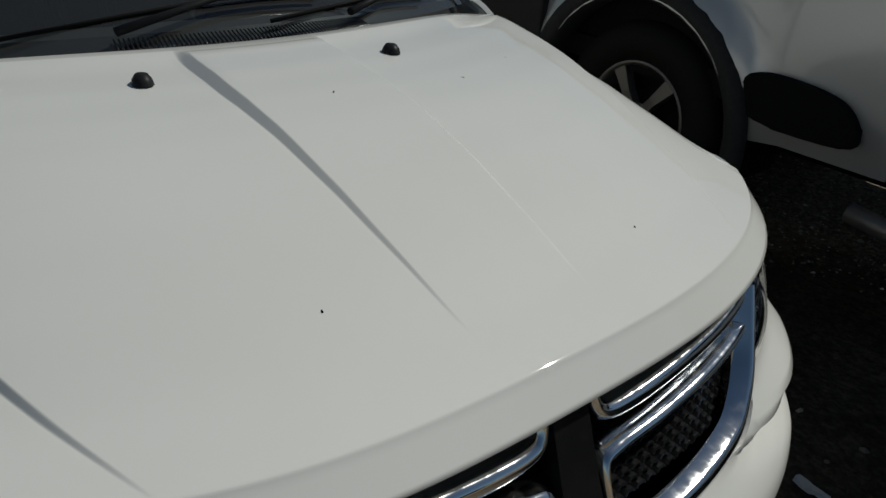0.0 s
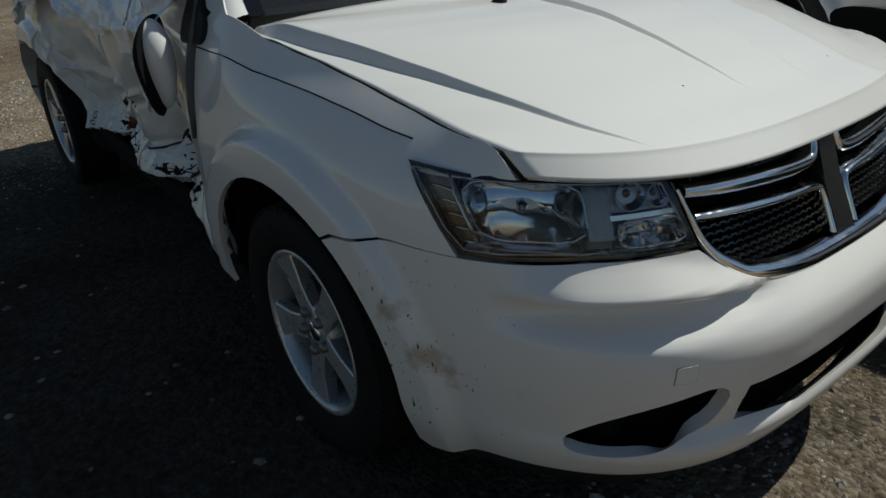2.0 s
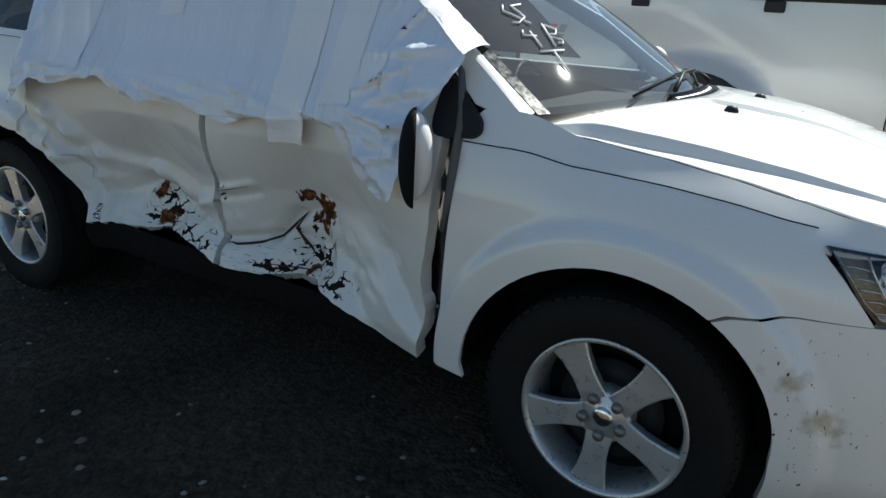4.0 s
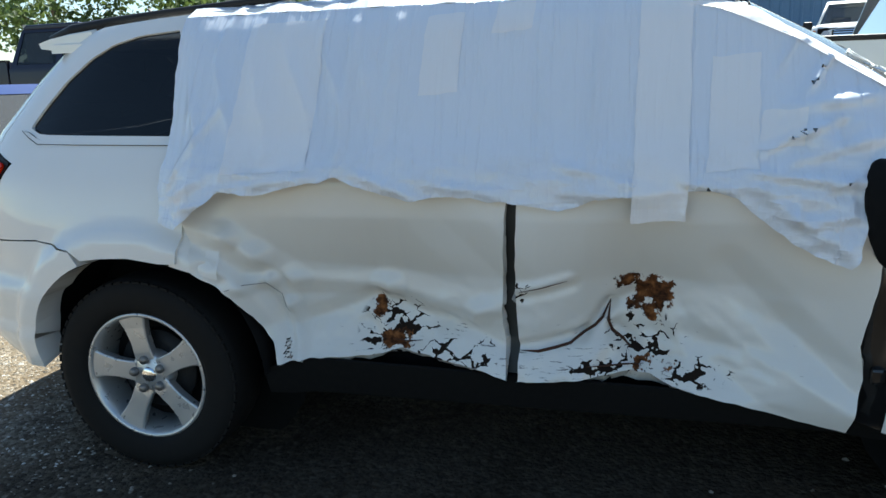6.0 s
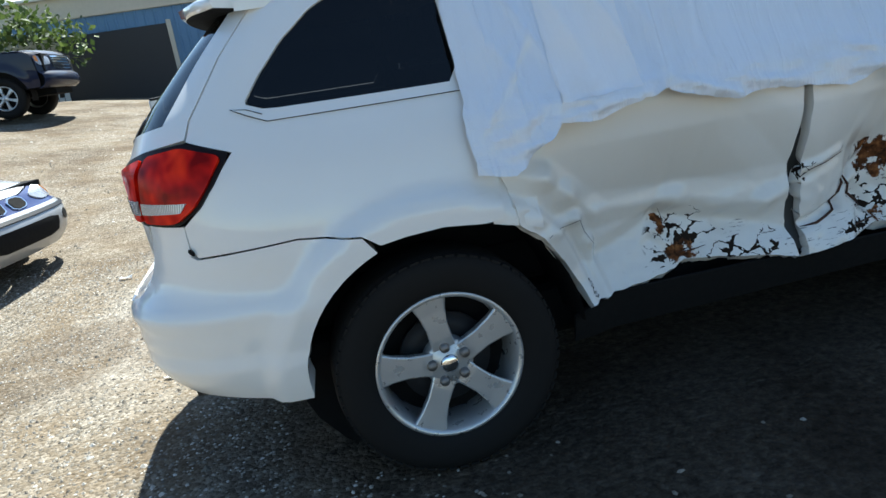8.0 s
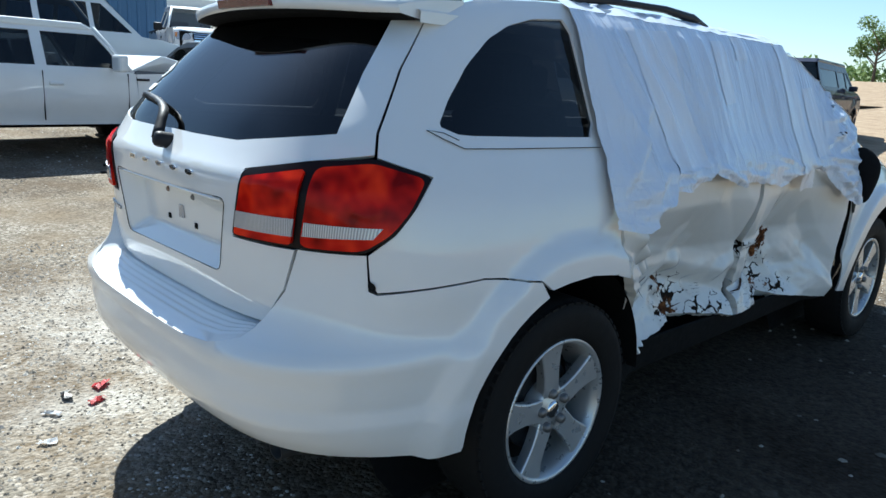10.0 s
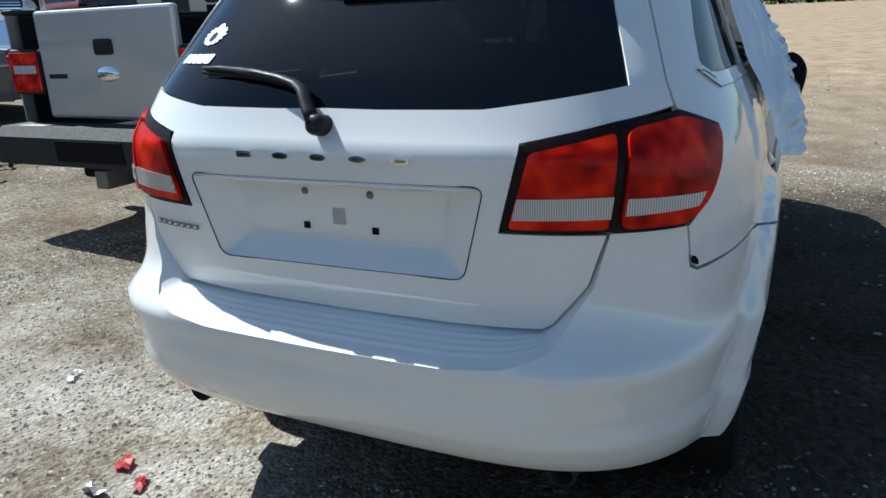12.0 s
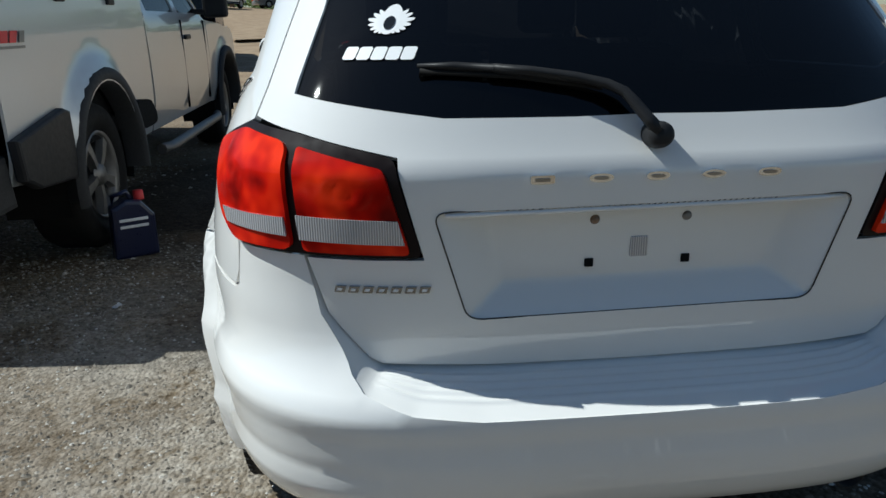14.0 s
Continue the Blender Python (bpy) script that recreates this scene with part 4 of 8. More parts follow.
        pod = panel("turn_pod", ring, M(lambda s, z, s0=s0, z0=z0, rs=rs: skin(s, z, -0.014 - 0.035 * (1 - min(1.0, ((s - s0) ** 2 + (z - z0) ** 2) / rs ** 2)))), LAMPCHROME, lamp, "small round chrome reflector", step=0.007, lip=0.0)
        part("pod_rim", tube([M(lambda s, z: skin(s, z, -0.012))(*q) for q in ring + ring[:1]], 0.0018, 6), LAMPBACK, pod, "dull rim")
        c = Vector(M(lambda s, z: skin(s, z, -0.032))(s0, z0))
        bm = bmesh.new()
        bmesh.ops.create_uvsphere(bm, u_segments=12, v_segments=8, radius=0.0085, matrix=Matrix.Translation(c))
        for f in bm.faces:
            f.smooth = True
        part("bulb", bm, DULLAMBER, pod, "amber bulb")
    for o, s0, z0, d in ((main, 2.062, 0.872, -0.052), (low, 2.258, 0.832, -0.038)):
        c, e = Vector(M(lambda s, z: skin(s, z, d))(s0, z0)), Vector(M(lambda s, z: skin(s, z, d + 0.03))(s0, z0))
        part("bulb", tube([c, c.lerp(e, 0.6), e], [0.012, 0.012, 0.005], 12), LAMPCHROME, o, "capped bulb")
    panel("divider", [(2.160, 0.818), (2.150, 0.926), (2.192, 0.926), (2.198, 0.818)], M(lambda s, z: skin(s, z, -0.016 - 0.12 * (z - 0.80))), LAMPGREY, lamp, "pale grey divider", step=0.02, lip=0.04)
    panel("pod_tray", [(2.198, 0.862), (2.192, 0.924), (2.283, 0.919), (2.300, 0.862)], M(lambda s, z: skin(s, z, -0.030)), LAMPBACK, lamp, "silver tray round the small reflectors", step=0.02, lip=0.03)
    panel("cross_bar", [(2.190, 0.857), (2.188, 0.866), (2.297, 0.868), (2.301, 0.859)], M(lambda s, z: skin(s, z, -0.008)), LAMPCHROME, lamp, "chrome cross bar", step=0.02, lip=0.03)
    for k in range(4):
        part("lens_flute", tube([M(lambda s, z: skin(s, z, -0.007))(*q) for q in ((2.318 - 0.008 * k, 0.806), (2.284 - 0.008 * k, 0.912))], 0.0012, 5), LAMPCHROME, lamp)
    part("lens_rim", tube([M(lambda s, z: skin(s, z, -0.004))(s, z) for s, z in shrink(lamp_line, 0.010) + shrink(lamp_line, 0.010)[:1]], 0.0014, 5), CHROME, lamp, "thin bright rim")

RUSTSPLIT = plain("rusted_split_edge", (0.055, 0.022, 0.012), 0.9, grain=60, vary=0.6)
# doors: the struck side
door_front = [(0.878, 1.19), (0.882, 1.02), (0.868, 0.78), (0.842, 0.62), (0.862, 0.52), (0.836, 0.352), (0.70, 0.368), (0.56, 0.392), (0.43, 0.412), (0.34, 0.430), (0.24, 0.452), (0.13, 0.436), (0.0, 0.428), (-0.112, 0.420),
              (-0.112, 0.55), (-0.122, 0.72), (-0.114, 0.90), (-0.106, 1.05), (-0.10, 1.19)]
panel("front_door", door_front, hurt_skin, HURT, car, "crushed white front door with rusted tears", step=0.011, lip=0.045, jag=0.003)
door_rear = [(-0.145, 1.19), (-0.143, 1.0), (-0.158, 0.80), (-0.166, 0.62), (-0.150, 0.422), (-0.24, 0.440), (-0.33, 0.452), (-0.42, 0.464), (-0.49, 0.470), (-0.53, 0.468), (-0.60, 0.456), (-0.71, 0.450), (-0.83, 0.440), (-0.938, 0.430),
             (-0.962, 0.50), (-1.02, 0.60), (-1.10, 0.705), (-1.18, 0.770), (-1.185, 0.82), (-1.195, 0.88), (-1.222, 0.94), (-1.225, 1.0), (-1.24, 1.19)]
panel("rear_door", door_rear, hurt_skin, HURT, car, "crushed white rear door with scraped lower edge", step=0.011, lip=0.03, jag=0.004)
for nm, x0, x1 in (("front_door", -0.11, 0.90), ("rear_door", -1.15, -0.13)):
    panel(nm, [(x0, 1.17), (x0, 0.42), (x1, 0.42), (x1, 1.17)], left_side(skin), WHITE, car, "undamaged white door", step=0.06)
for pts, thick in ((((-0.110, 0.510), (-0.05, 0.514), (0.002, 0.524), (0.05, 0.535), (0.089, 0.552), (0.125, 0.580), (0.148, 0.607), (0.172, 0.653)), 0.0048), (((0.172, 0.653), (0.165, 0.60), (0.18, 0.56), (0.215, 0.53), (0.24, 0.50)), 0.0050), (((-0.107, 0.717), (-0.04, 0.735), (0.04, 0.756)), 0.0016),
                   (((0.10, 0.472), (0.16, 0.464), (0.22, 0.470), (0.28, 0.462)), 0.0030), (((-1.084, 0.702), (-1.03, 0.716), (-0.956, 0.722), (-0.925, 0.67), (-0.904, 0.628)), 0.0012), (((-0.60, 0.66), (-0.585, 0.62), (-0.60, 0.58)), 0.0016), (((-0.56, 0.50), (-0.50, 0.495), (-0.45, 0.505)), 0.0022)):
    part("split", tube([Vector(hurt_skin(s, z)) + Vector((0, -0.006, 0)) for s, z in pts], [0.0008] + [thick] * (len(pts) - 2) + [0.0008], 6), RUSTSPLIT if thick > 0.0015 else STEEL, car, "rusted split in the door skin")
bm = bmesh.new()
for k in range(7):
    u, v = random.random(), random.random()
    p = Vector(hood_fn(0.1 + 0.85 * u, (v - 0.5) * 1.2))
    add_box(bm, (-0.003, -0.001, -0.0005), (0.003, 0.001, 0.0008), 0, Matrix.Translation(p) @ pose(0, 0, 0, 0, 0, 360 * random.random()))
tagged(part("dirt_fleck", bm, MATTE, hood, "flecks of dirt"), kind="stuff")
# pillars seen in the gaps
PILLAR = plain("dusty_grey_pillar", (0.035, 0.037, 0.035), 0.55, grain=12, vary=0.5)
DARKSEAL = plain("dusty_rubber_seal", (0.10, 0.10, 0.095), 0.7, grain=40, vary=0.3)
panel("centre_pillar", [(-0.22, 0.43), (-0.05, 0.43), (-0.05, 1.05), (-0.22, 1.05)], lambda s, z: (s, hurt_skin(s, z)[1] + 0.045, z), PILLAR, car, "grey door pillar in the gap", step=0.05)
panel("front_pillar", [(0.80, 0.36), (1.0, 0.36), (0.99, 0.8), (0.985, 1.12), (0.95, 1.22), (0.80, 1.30), (0.78, 1.2)], lambda s, z: skin(s, z, -0.05 + 0.004 * math.sin(z * 26) - 0.06 * smooth(0.90, 0.82, s) * smooth(1.05, 0.95, z)), TRIM, car, "glossy dark front pillar in the gap", step=0.04)
part("door_seal", tube([Vector(skin(s, z, 0.004)) for s, z in ((0.842, 1.285), (0.888, 1.235), (0.915, 1.17), (0.935, 1.09), (0.938, 1.0), (0.935, 0.90), (0.925, 0.80))], [0.007, 0.010, 0.012, 0.015, 0.017, 0.014, 0.006], 10, flat=0.8), DARKSEAL, car, "loose grey-black door seal")
for z in (0.50, 0.90):
    part("hinge", box((0.885, -0.862, z), (0.925, -0.835, z + 0.05), 0.010), TRIM, car, "door hinge")
both("sill", [(-1.0, 0.30), (-1.0, 0.40), (-0.9, 0.44), (0.85, 0.40), (1.0, 0.40), (1.0, 0.30)], lambda s, z: skin(s, z, -0.085 if z > 0.3 else -0.12), MATTE, "dark door sill", step=0.08)

panel("door_jamb", [(-1.26, 0.79), (-1.26, 0.98), (-1.10, 0.98), (-1.10, 0.74), (-1.17, 0.765)], lambda s, z: (s, 0.5 * (skin(s, z)[1] + hurt_skin(s, z)[1]) + 0.012, z), WHITE, car, "white jamb behind the torn door edge", step=0.03, lip=0.0)
# quarter panels
quarter = [(-1.232, 0.80)] + arch(False, 0.437, 64, 116, 8)[0:0] + [(-1.30, 0.800), (-1.42, 0.815), (-1.53, 0.810), (-1.60, 0.800)] + \
    [(-1.645, 0.835), (-1.79, 0.856), (-1.93, 0.845), (-2.02, 0.838), (-2.035, 0.87), (-2.04, 0.930), (-1.99, 0.98), (-1.955, 1.04), (-1.922, 1.118), (-2.04, 1.162),
     (-2.045, 1.22), (-2.02, 1.38), (-1.965, 1.540), (-1.80, 1.585), (-1.5, 1.605), (-1.24, 1.615), (-1.24, 1.2), (-1.215, 0.95)]
qwin = rounded([(-1.275, 1.208), (-1.60, 1.212), (-1.86, 1.217), (-1.918, 1.24), (-1.895, 1.31), (-1.845, 1.40), (-1.77, 1.475), (-1.68, 1.520), (-1.55, 1.548), (-1.32, 1.562)], 1, 0.12)
panel("quarter_panel", quarter, skin, WHITE, car, "white rear quarter panel with flared arch", step=0.024, holes=(qwin,))
panel("quarter_panel", quarter, left_side(skin), WHITE, car, "white rear quarter panel with flared arch", step=0.06, holes=(qwin,))
both("quarter_window", qwin, lambda s, z: skin(s, z, -0.008), TINT, "dark tinted quarter window", step=0.06, lip=0.004)
both("window_trim", [(-1.275, 1.188), (-1.84, 1.196), (-1.93, 1.232), (-1.94, 1.228), (-1.85, 1.186), (-1.275, 1.180)], lambda s, z: skin(s, z, 0.003), WHITE, "white moulding under the quarter window", step=0.03, lip=0.008)

for sgn in (1, -1):
    M = (lambda f: f) if sgn == 1 else left_side
    part("moulding_gap", tube([M(lambda s, z: skin(s, z, 0.004))(*q) for q in ((-1.275, 1.179), (-1.50, 1.181), (-1.70, 1.183), (-1.85, 1.185), (-1.90, 1.207), (-1.945, 1.230), (-1.905, 1.224), (-1.865, 1.206))], 0.0014, 6), TRIM, car, "dark line round the moulding")

# rear bumper
rb_half = [(-2.70, 0.408), (-2.45, 0.408), (-2.2, 0.400), (-2.05, 0.388), (-1.90, 0.366), (-1.845, 0.370)] + [p for p in arch(False, 0.437, 178.5, 112, 12)] + \
    [(-1.643, 0.829), (-1.79, 0.851), (-1.93, 0.840), (-2.020, 0.832), (-2.037, 0.842), (-2.044, 0.930), (-2.180, 0.932), (-2.192, 0.88), (-2.205, 0.822), (-2.262, 0.722), (-2.285, 0.697), (-2.36, 0.669), (-2.45, 0.658), (-2.70, 0.656)]
rb = rb_half + [(-5.4 - s, z) for s, z in reversed(rb_half[1:-1])]
rear_bumper = panel("rear_bumper", rb, bumper_skin, WHITE, car, "white rear bumper with a ribbed step", step=0.024, lip=0.11)


STEPEDGE = [(0.0, 0.656), (0.25, 0.658), (0.34, 0.669), (0.415, 0.697), (0.438, 0.722), (0.466, 0.772), (0.495, 0.822), (0.508, 0.88), (0.522, 0.932)]


def step_fn(s, k):
    edge = tab(STEPEDGE, abs(s + 2.7))
    a, b = Vector(bumper_skin(s, edge)), Vector(skin(s, max(0.705, edge + 0.004), -0.03))
    p = a.lerp(b, k)
    rib = 0.0
    if abs(s + 2.7) < 0.40:
        for c in (0.30, 0.42, 0.54, 0.66):
            rib = max(rib, 0.0035 * (1 - min(1, abs(k - c) / 0.045)))
    return (p.x, p.y, p.z - 0.004 + 0.010 * math.sin(k * math.pi / 2) + rib)


bm = bmesh.new()
grid = [[bm.verts.new(step_fn(-2.178 - i * 1.044 / 110, j / 40)) for j in range(41)] for i in range(111)]
for i in range(110):
    for j in range(40):
        bm.faces.new((grid[i][j], grid[i][j + 1], grid[i + 1][j + 1], grid[i + 1][j])).smooth = True
bmesh.ops.recalc_face_normals(bm, faces=bm.faces)
part("bumper_step", bm, WHITE, rear_bumper, "ribbed white bumper step")
for y in (-0.535, 0.54):
    bm = lathe([(0.020, 0.10), (0.028, 0.10), (0.028, -0.12), (0.024, -0.12), (0.024, 0.09)], 24, "x")
    bmesh.ops.transform(bm, matrix=Matrix.Translation((-2.125, y, 0.352)) @ Matrix.Diagonal((1, 1.25, 1, 1)), verts=bm.verts)
    part("exhaust_tip", bm, BLACK, car, "steel exhaust tip")
part("hanging_bracket", box((-2.05, -0.50, 0.24), (-1.95, -0.40, 0.34), 0.01), STEEL, car, "bracket under the bumper")

# tailgate
tg_half = [(-2.70, 0.706), (-2.45, 0.709), (-2.285, 0.716), (-2.268, 0.728), (-2.213, 0.824), (-2.200, 0.88), (-2.187, 0.930), (-2.358, 0.930), (-2.322, 1.114), (-2.17, 1.148), (-2.047, 1.168), (-2.051, 1.22), (-2.026, 1.38), (-1.971, 1.538),
           (-2.20, 1.552), (-2.70, 1.555)]
tg = tg_half + [(-5.4 - s, z) for s, z in reversed(tg_half[1:-1])]
glass_half = [(-2.70, 1.176), (-2.58, 1.174), (-2.38, 1.176), (-2.13, 1.213), (-2.113, 1.36), (-2.075, 1.525), (-2.4, 1.545), (-2.70, 1.548)]
rear_glass = glass_half + [(-5.4 - s, z) for s, z in reversed(glass_half[1:-1])]
plate = fillet([(-2.380, 1.027), (-2.420, 0.818), (-2.982, 0.810), (-3.028, 1.020)], 0.024)
tailgate = panel("tailgate", tg, skin, WHITE, car, "white tailgate with an empty plate recess", step=0.022, lip=0.016, holes=(rear_glass, plate))
panel("rear_window", rear_glass, lambda s, z: skin(s, z, -0.005), TINT, tailgate, "dark tinted rear window", step=0.06, lip=0.003)


def recess(s, z):
    """A sunk tray: sloping floor and sides, a steep upper lip."""
    k = (z - 0.814) / 0.21
    left, right = -2.982 - 0.046 * k, -2.420 + 0.040 * k
    deep = min(1.0, (z - tab([(-2.982, 0.810), (-2.420, 0.818)], s)) / 0.052, (s - left) / 0.062, (right - s) / 0.062, (tab([(-3.028, 1.020), (-2.380, 1.027)], s) - z) / 0.014)
    return skin(s, z, -0.052 * max(0.0, deep) - 0.001)


panel("plate_recess", plate, recess, WHITE, tailgate, "white recess where the plate is missing", step=0.010, lip=0.0)
part("plate_rim", tube([skin(s, z, 0.0005) for s, z in plate + plate[:1]], 0.0016, 6), TRIM, tailgate, "dark edge of the plate recess")
part("plate_lip", tube([skin(-3.012 + 0.0515 * k, 1.0135 + 0.00055 * k, -0.001) for k in range(13)], 0.0042, 8), WHITE, tailgate, "white lip over the plate recess")


def on_recess(s, z):
    return Vector(recess(s, z)) + Vector((-0.002, 0, 0))


for s, z, w, h, mat, lab in ((-2.700, 0.925, 0.034, 0.040, CLEARSTRIP, "bare grey square"), (-2.614, 0.896, 0.017, 0.017, MATTE, "square hole"), (-2.786, 0.896, 0.017, 0.017, MATTE, "square hole")):
    p = on_recess(s, z)
    part("plate_hole", box((p.x - 0.002, p.y - w / 2, z - h / 2), (p.x + 0.004, p.y + w / 2, z + h / 2), 0.002), mat, tailgate, lab)
for s, mat in ((-2.62, STEEL), (-2.78, DULLAMBER)):
    p = on_recess(s, 0.982)
    bm = lathe([(0.0, -0.004), (0.005, -0.004), (0.009, 0.0), (0.010, 0.004)], 14, "x")
    bmesh.ops.transform(bm, matrix=Matrix.Translation(p), verts=bm.verts)
    part("plate_screw", bm, mat, tailgate, "screw")
# chrome badge marks: five blocks over the recess, seven small ones on the gate's corner
for i in range(5):
    s = -2.527 - i * 0.0865
    wide, cut = ((0.0175, 0.25), (0.0185, 0.33), (0.0175, 0.25), (0.0180, 0.25), (0.0175, 0.08))[i]
    o = panel("badge_mark", rounded([(s - wide, 1.067), (s + wide, 1.067), (s + wide, 1.082), (s - wide, 1.082)], 2, cut), lambda s, z: skin(s, z, 0.006), CHROME, tailgate, "chrome badge block", step=0.010, lip=0.007)
    panel("badge_core", rounded([(s - wide * 0.62, 1.0710), (s + wide * 0.62, 1.0710), (s + wide * 0.62, 1.0775), (s - wide * 0.62, 1.0775)], 2, cut), lambda s, z: skin(s, z, 0.0075), DARKCHROME, o, "dark core", step=0.010, lip=0.001)
for i in range(7):
    s, w = -3.036 - i * 0.0203, 0.0150
    o = panel("badge_mark", [(s, 0.868), (s - w, 0.868), (s - w + 0.003, 0.880), (s + 0.003, 0.880)], lambda s, z: skin(s, z, 0.005), DARKCHROME, tailgate, "small chrome badge block", step=0.008, lip=0.005)
    panel("badge_core", [(s - 0.004, 0.8715), (s - w + 0.004, 0.8715), (s - w + 0.006, 0.8765), (s - 0.002, 0.8765)], lambda s, z: skin(s, z, 0.0058), PALE, o, step=0.008, lip=0.0006)
# pale sticker on the rear window: two fans of plumes round a core, and a row of blocks below
def plume(cs, cz, turn, reach, wide):
    c, n = math.cos(turn), math.sin(turn)
    pts = [(0.006, -0.3), (0.5, -0.55), (0.9, -0.30), (1.0, 0.25), (0.55, 0.45), (0.006, 0.3)]
    return rounded([(cs - reach * a * c + wide * b * n, cz + reach * a * n * 0.9 + wide * b * c) for a, b in pts], 1, 0.2)


sticker = panel("sticker", [(-3.142 + 0.019 * math.cos(a), 1.342 + 0.027 * math.sin(a)) for a in [2 * math.pi * k / 20 for k in range(20)]], lambda s, z: skin(s, z, -0.002), PALE, tailgate, "white emblem sticker", step=0.02, lip=0.0)
for sgn in (1, -1):
    for k in range(7):
        turn = radians(-62 + 17 * k)
        panel("plume", [(-3.142 + sgn * (q + 3.142), z) for q, z in plume(-3.142, 1.338, turn, 0.044 - 0.004 * abs(k - 4), 0.0090)], lambda s, z: skin(s, z, -0.0022), PALE, sticker, step=0.02, lip=0.0)
panel("sticker_core", [(-3.142 + 0.010 * math.cos(a), 1.336 + 0.012 * math.sin(a)) for a in [2 * math.pi * k / 12 for k in range(12)]], lambda s, z: skin(s, z, 0.0), TRIM, sticker, step=0.02, lip=0.0)
for k in range(5):
    s = -3.082 - k * 0.0248
    panel("sticker_bar", rounded([(s, 1.272), (s + 0.002, 1.294), (s - 0.0205, 1.294), (s - 0.0225, 1.272)], 1, 0.12), lambda s, z: skin(s, z, -0.002), PALE, sticker, "white sticker bar", step=0.02, lip=0.0)

# rear wiper
def on_gate(y, z, off):
    return skin(-2.70 - y / 1.15, z, off)


arm = [on_gate(*p) for p in ((0.002, 1.150, 0.036), (0.020, 1.172, 0.036), (0.040, 1.198, 0.033), (0.056, 1.216, 0.030), (0.085, 1.229, 0.027), (0.14, 1.241, 0.024), (0.22, 1.252, 0.021), (0.29, 1.258, 0.019))]
wiper = part("rear_wiper", tube(arm, [0.019, 0.017, 0.0155, 0.015, 0.0145, 0.0135, 0.0125, 0.0115], 12, flat=0.62), BLACK, car, "black rear wiper arm")
pivot = lathe([(0.0, 0.046), (0.014, 0.045), (0.021, 0.040), (0.0235, 0.030), (0.0245, -0.02)], 20, "z")
pivot.transform(Matrix.Translation(on_gate(0, 1.140, 0.0)) @ Matrix.Rotation(radians(-80), 4, "Y"))
part("pivot_cap", pivot, BLACK, wiper, "round black pivot cap")
part("blade_hood", tube([on_gate(*p) for p in ((0.10, 1.231, 0.020), (0.22, 1.249, 0.018), (0.285, 1.2565, 0.019), (0.287, 1.2567, 0.016), (0.36, 1.261, 0.014), (0.425, 1.262, 0.011))], [0.008, 0.0105, 0.0115, 0.0095, 0.0095, 0.005], 10, flat=0.8), BLACK, wiper, "blade holder")
part("blade", tube([on_gate(*p) for p in ((0.09, 1.222, 0.007), (0.25, 1.243, 0.006), (0.42, 1.253, 0.005))], 0.006, 6), RUBBER, wiper, "rubber blade")

# tail lights
tl = fillet([(-2.320, 1.113), (-2.17, 1.148), (-2.04, 1.160), (-1.925, 1.118), (-1.955, 1.04), (-1.99, 0.98), (-2.045, 0.936), (-2.18, 0.938), (-2.356, 0.936)], 0.014, 3)
for sgn in (1, -1):
    M = (lambda f: f) if sgn == 1 else left_side
    lamp = panel("tail_light", tl, M(lambda s, z: skin(s, z, 0.004)), LAMPEDGE, car, "red tail light with a clear strip, edged black", step=0.03, lip=0.03)
    inner_part = fillet([(-2.309, 1.098), (-2.172, 1.131), (-2.189, 0.946), (-2.342, 0.944)], 0.010)
    outer_part = fillet([(-2.151, 1.136), (-2.043, 1.151), (-1.936, 1.115), (-1.963, 1.04), (-1.997, 0.984), (-2.048, 0.943), (-2.170, 0.945)], 0.020)
    for nm, poly in (("inner_lens", inner_part), ("outer_lens", outer_part)):
        cs, cz = sum(p[0] for p in poly) / len(poly), 1.06

        def lensy(s, z, cs=cs, cz=cz):
            d = math.hypot(s - cs, (z - cz) * 1.0)
            ring = 0.0016 * math.cos(d * 200) * (1 - smooth(0.04, 0.06, d)) * (0.6 + 0.4 * math.cos(8 * math.atan2(z - cz, s - cs)))
            return skin(s, z, 0.013 + ring)

        lens = panel(nm, poly, M(lensy), RED, lamp, "red lens", step=0.010, lip=0.012)
    for poly in ([(-2.328, 1.008), (-2.182, 1.012), (-2.186, 0.968), (-2.336, 0.964)], [(-2.160, 1.006), (-2.012, 1.000), (-2.030, 0.974), (-2.164, 0.972)]):
        panel("reverse_strip", poly, M(lambda s, z: skin(s, z, 0.0165)), CLEARSTRIP, lamp, "silvery reversing strip", step=0.02, lip=0.006)
panel("rust_hole", rounded([(-2.022, 0.844), (-2.038, 0.856), (-2.034, 0.870), (-2.022, 0.858)], 1), lambda s, z: skin(s, z, 0.008), MATTE, car, "dark hole at a broken panel corner", step=0.02, lip=0.004)

# roof
ROOFLINE = [(0.62, 1.596), (0.45, 1.632), (0.2, 1.652), (-0.3, 1.662), (-0.9, 1.660), (-1.4, 1.645), (-1.75, 1.62), (-1.92, 1.595)]


def roof_fn(u, v):
    x = 0.58 - 0.05 * v * v - u * (2.44 - 0.05 * v * v)
    w = 0.655 - 0.04 * u
    return (x, v * w, soft_tab(ROOFLINE, x, 0.08) - 0.035 * v ** 2 - 0.030 * v ** 6)


bm = bmesh.new()
grid = [[bm.verts.new(roof_fn(i / 40, j / 24 * 2 - 1)) for j in range(25)] for i in range(41)]
for i in range(40):
    for j in range(24):
        bm.faces.new((grid[i][j], grid[i + 1][j], grid[i + 1][j + 1], grid[i][j + 1])).smooth = True
lowr = [[bm.verts.new(v.co - Vector((0, 0, 0.03))) for v in r] for r in grid]
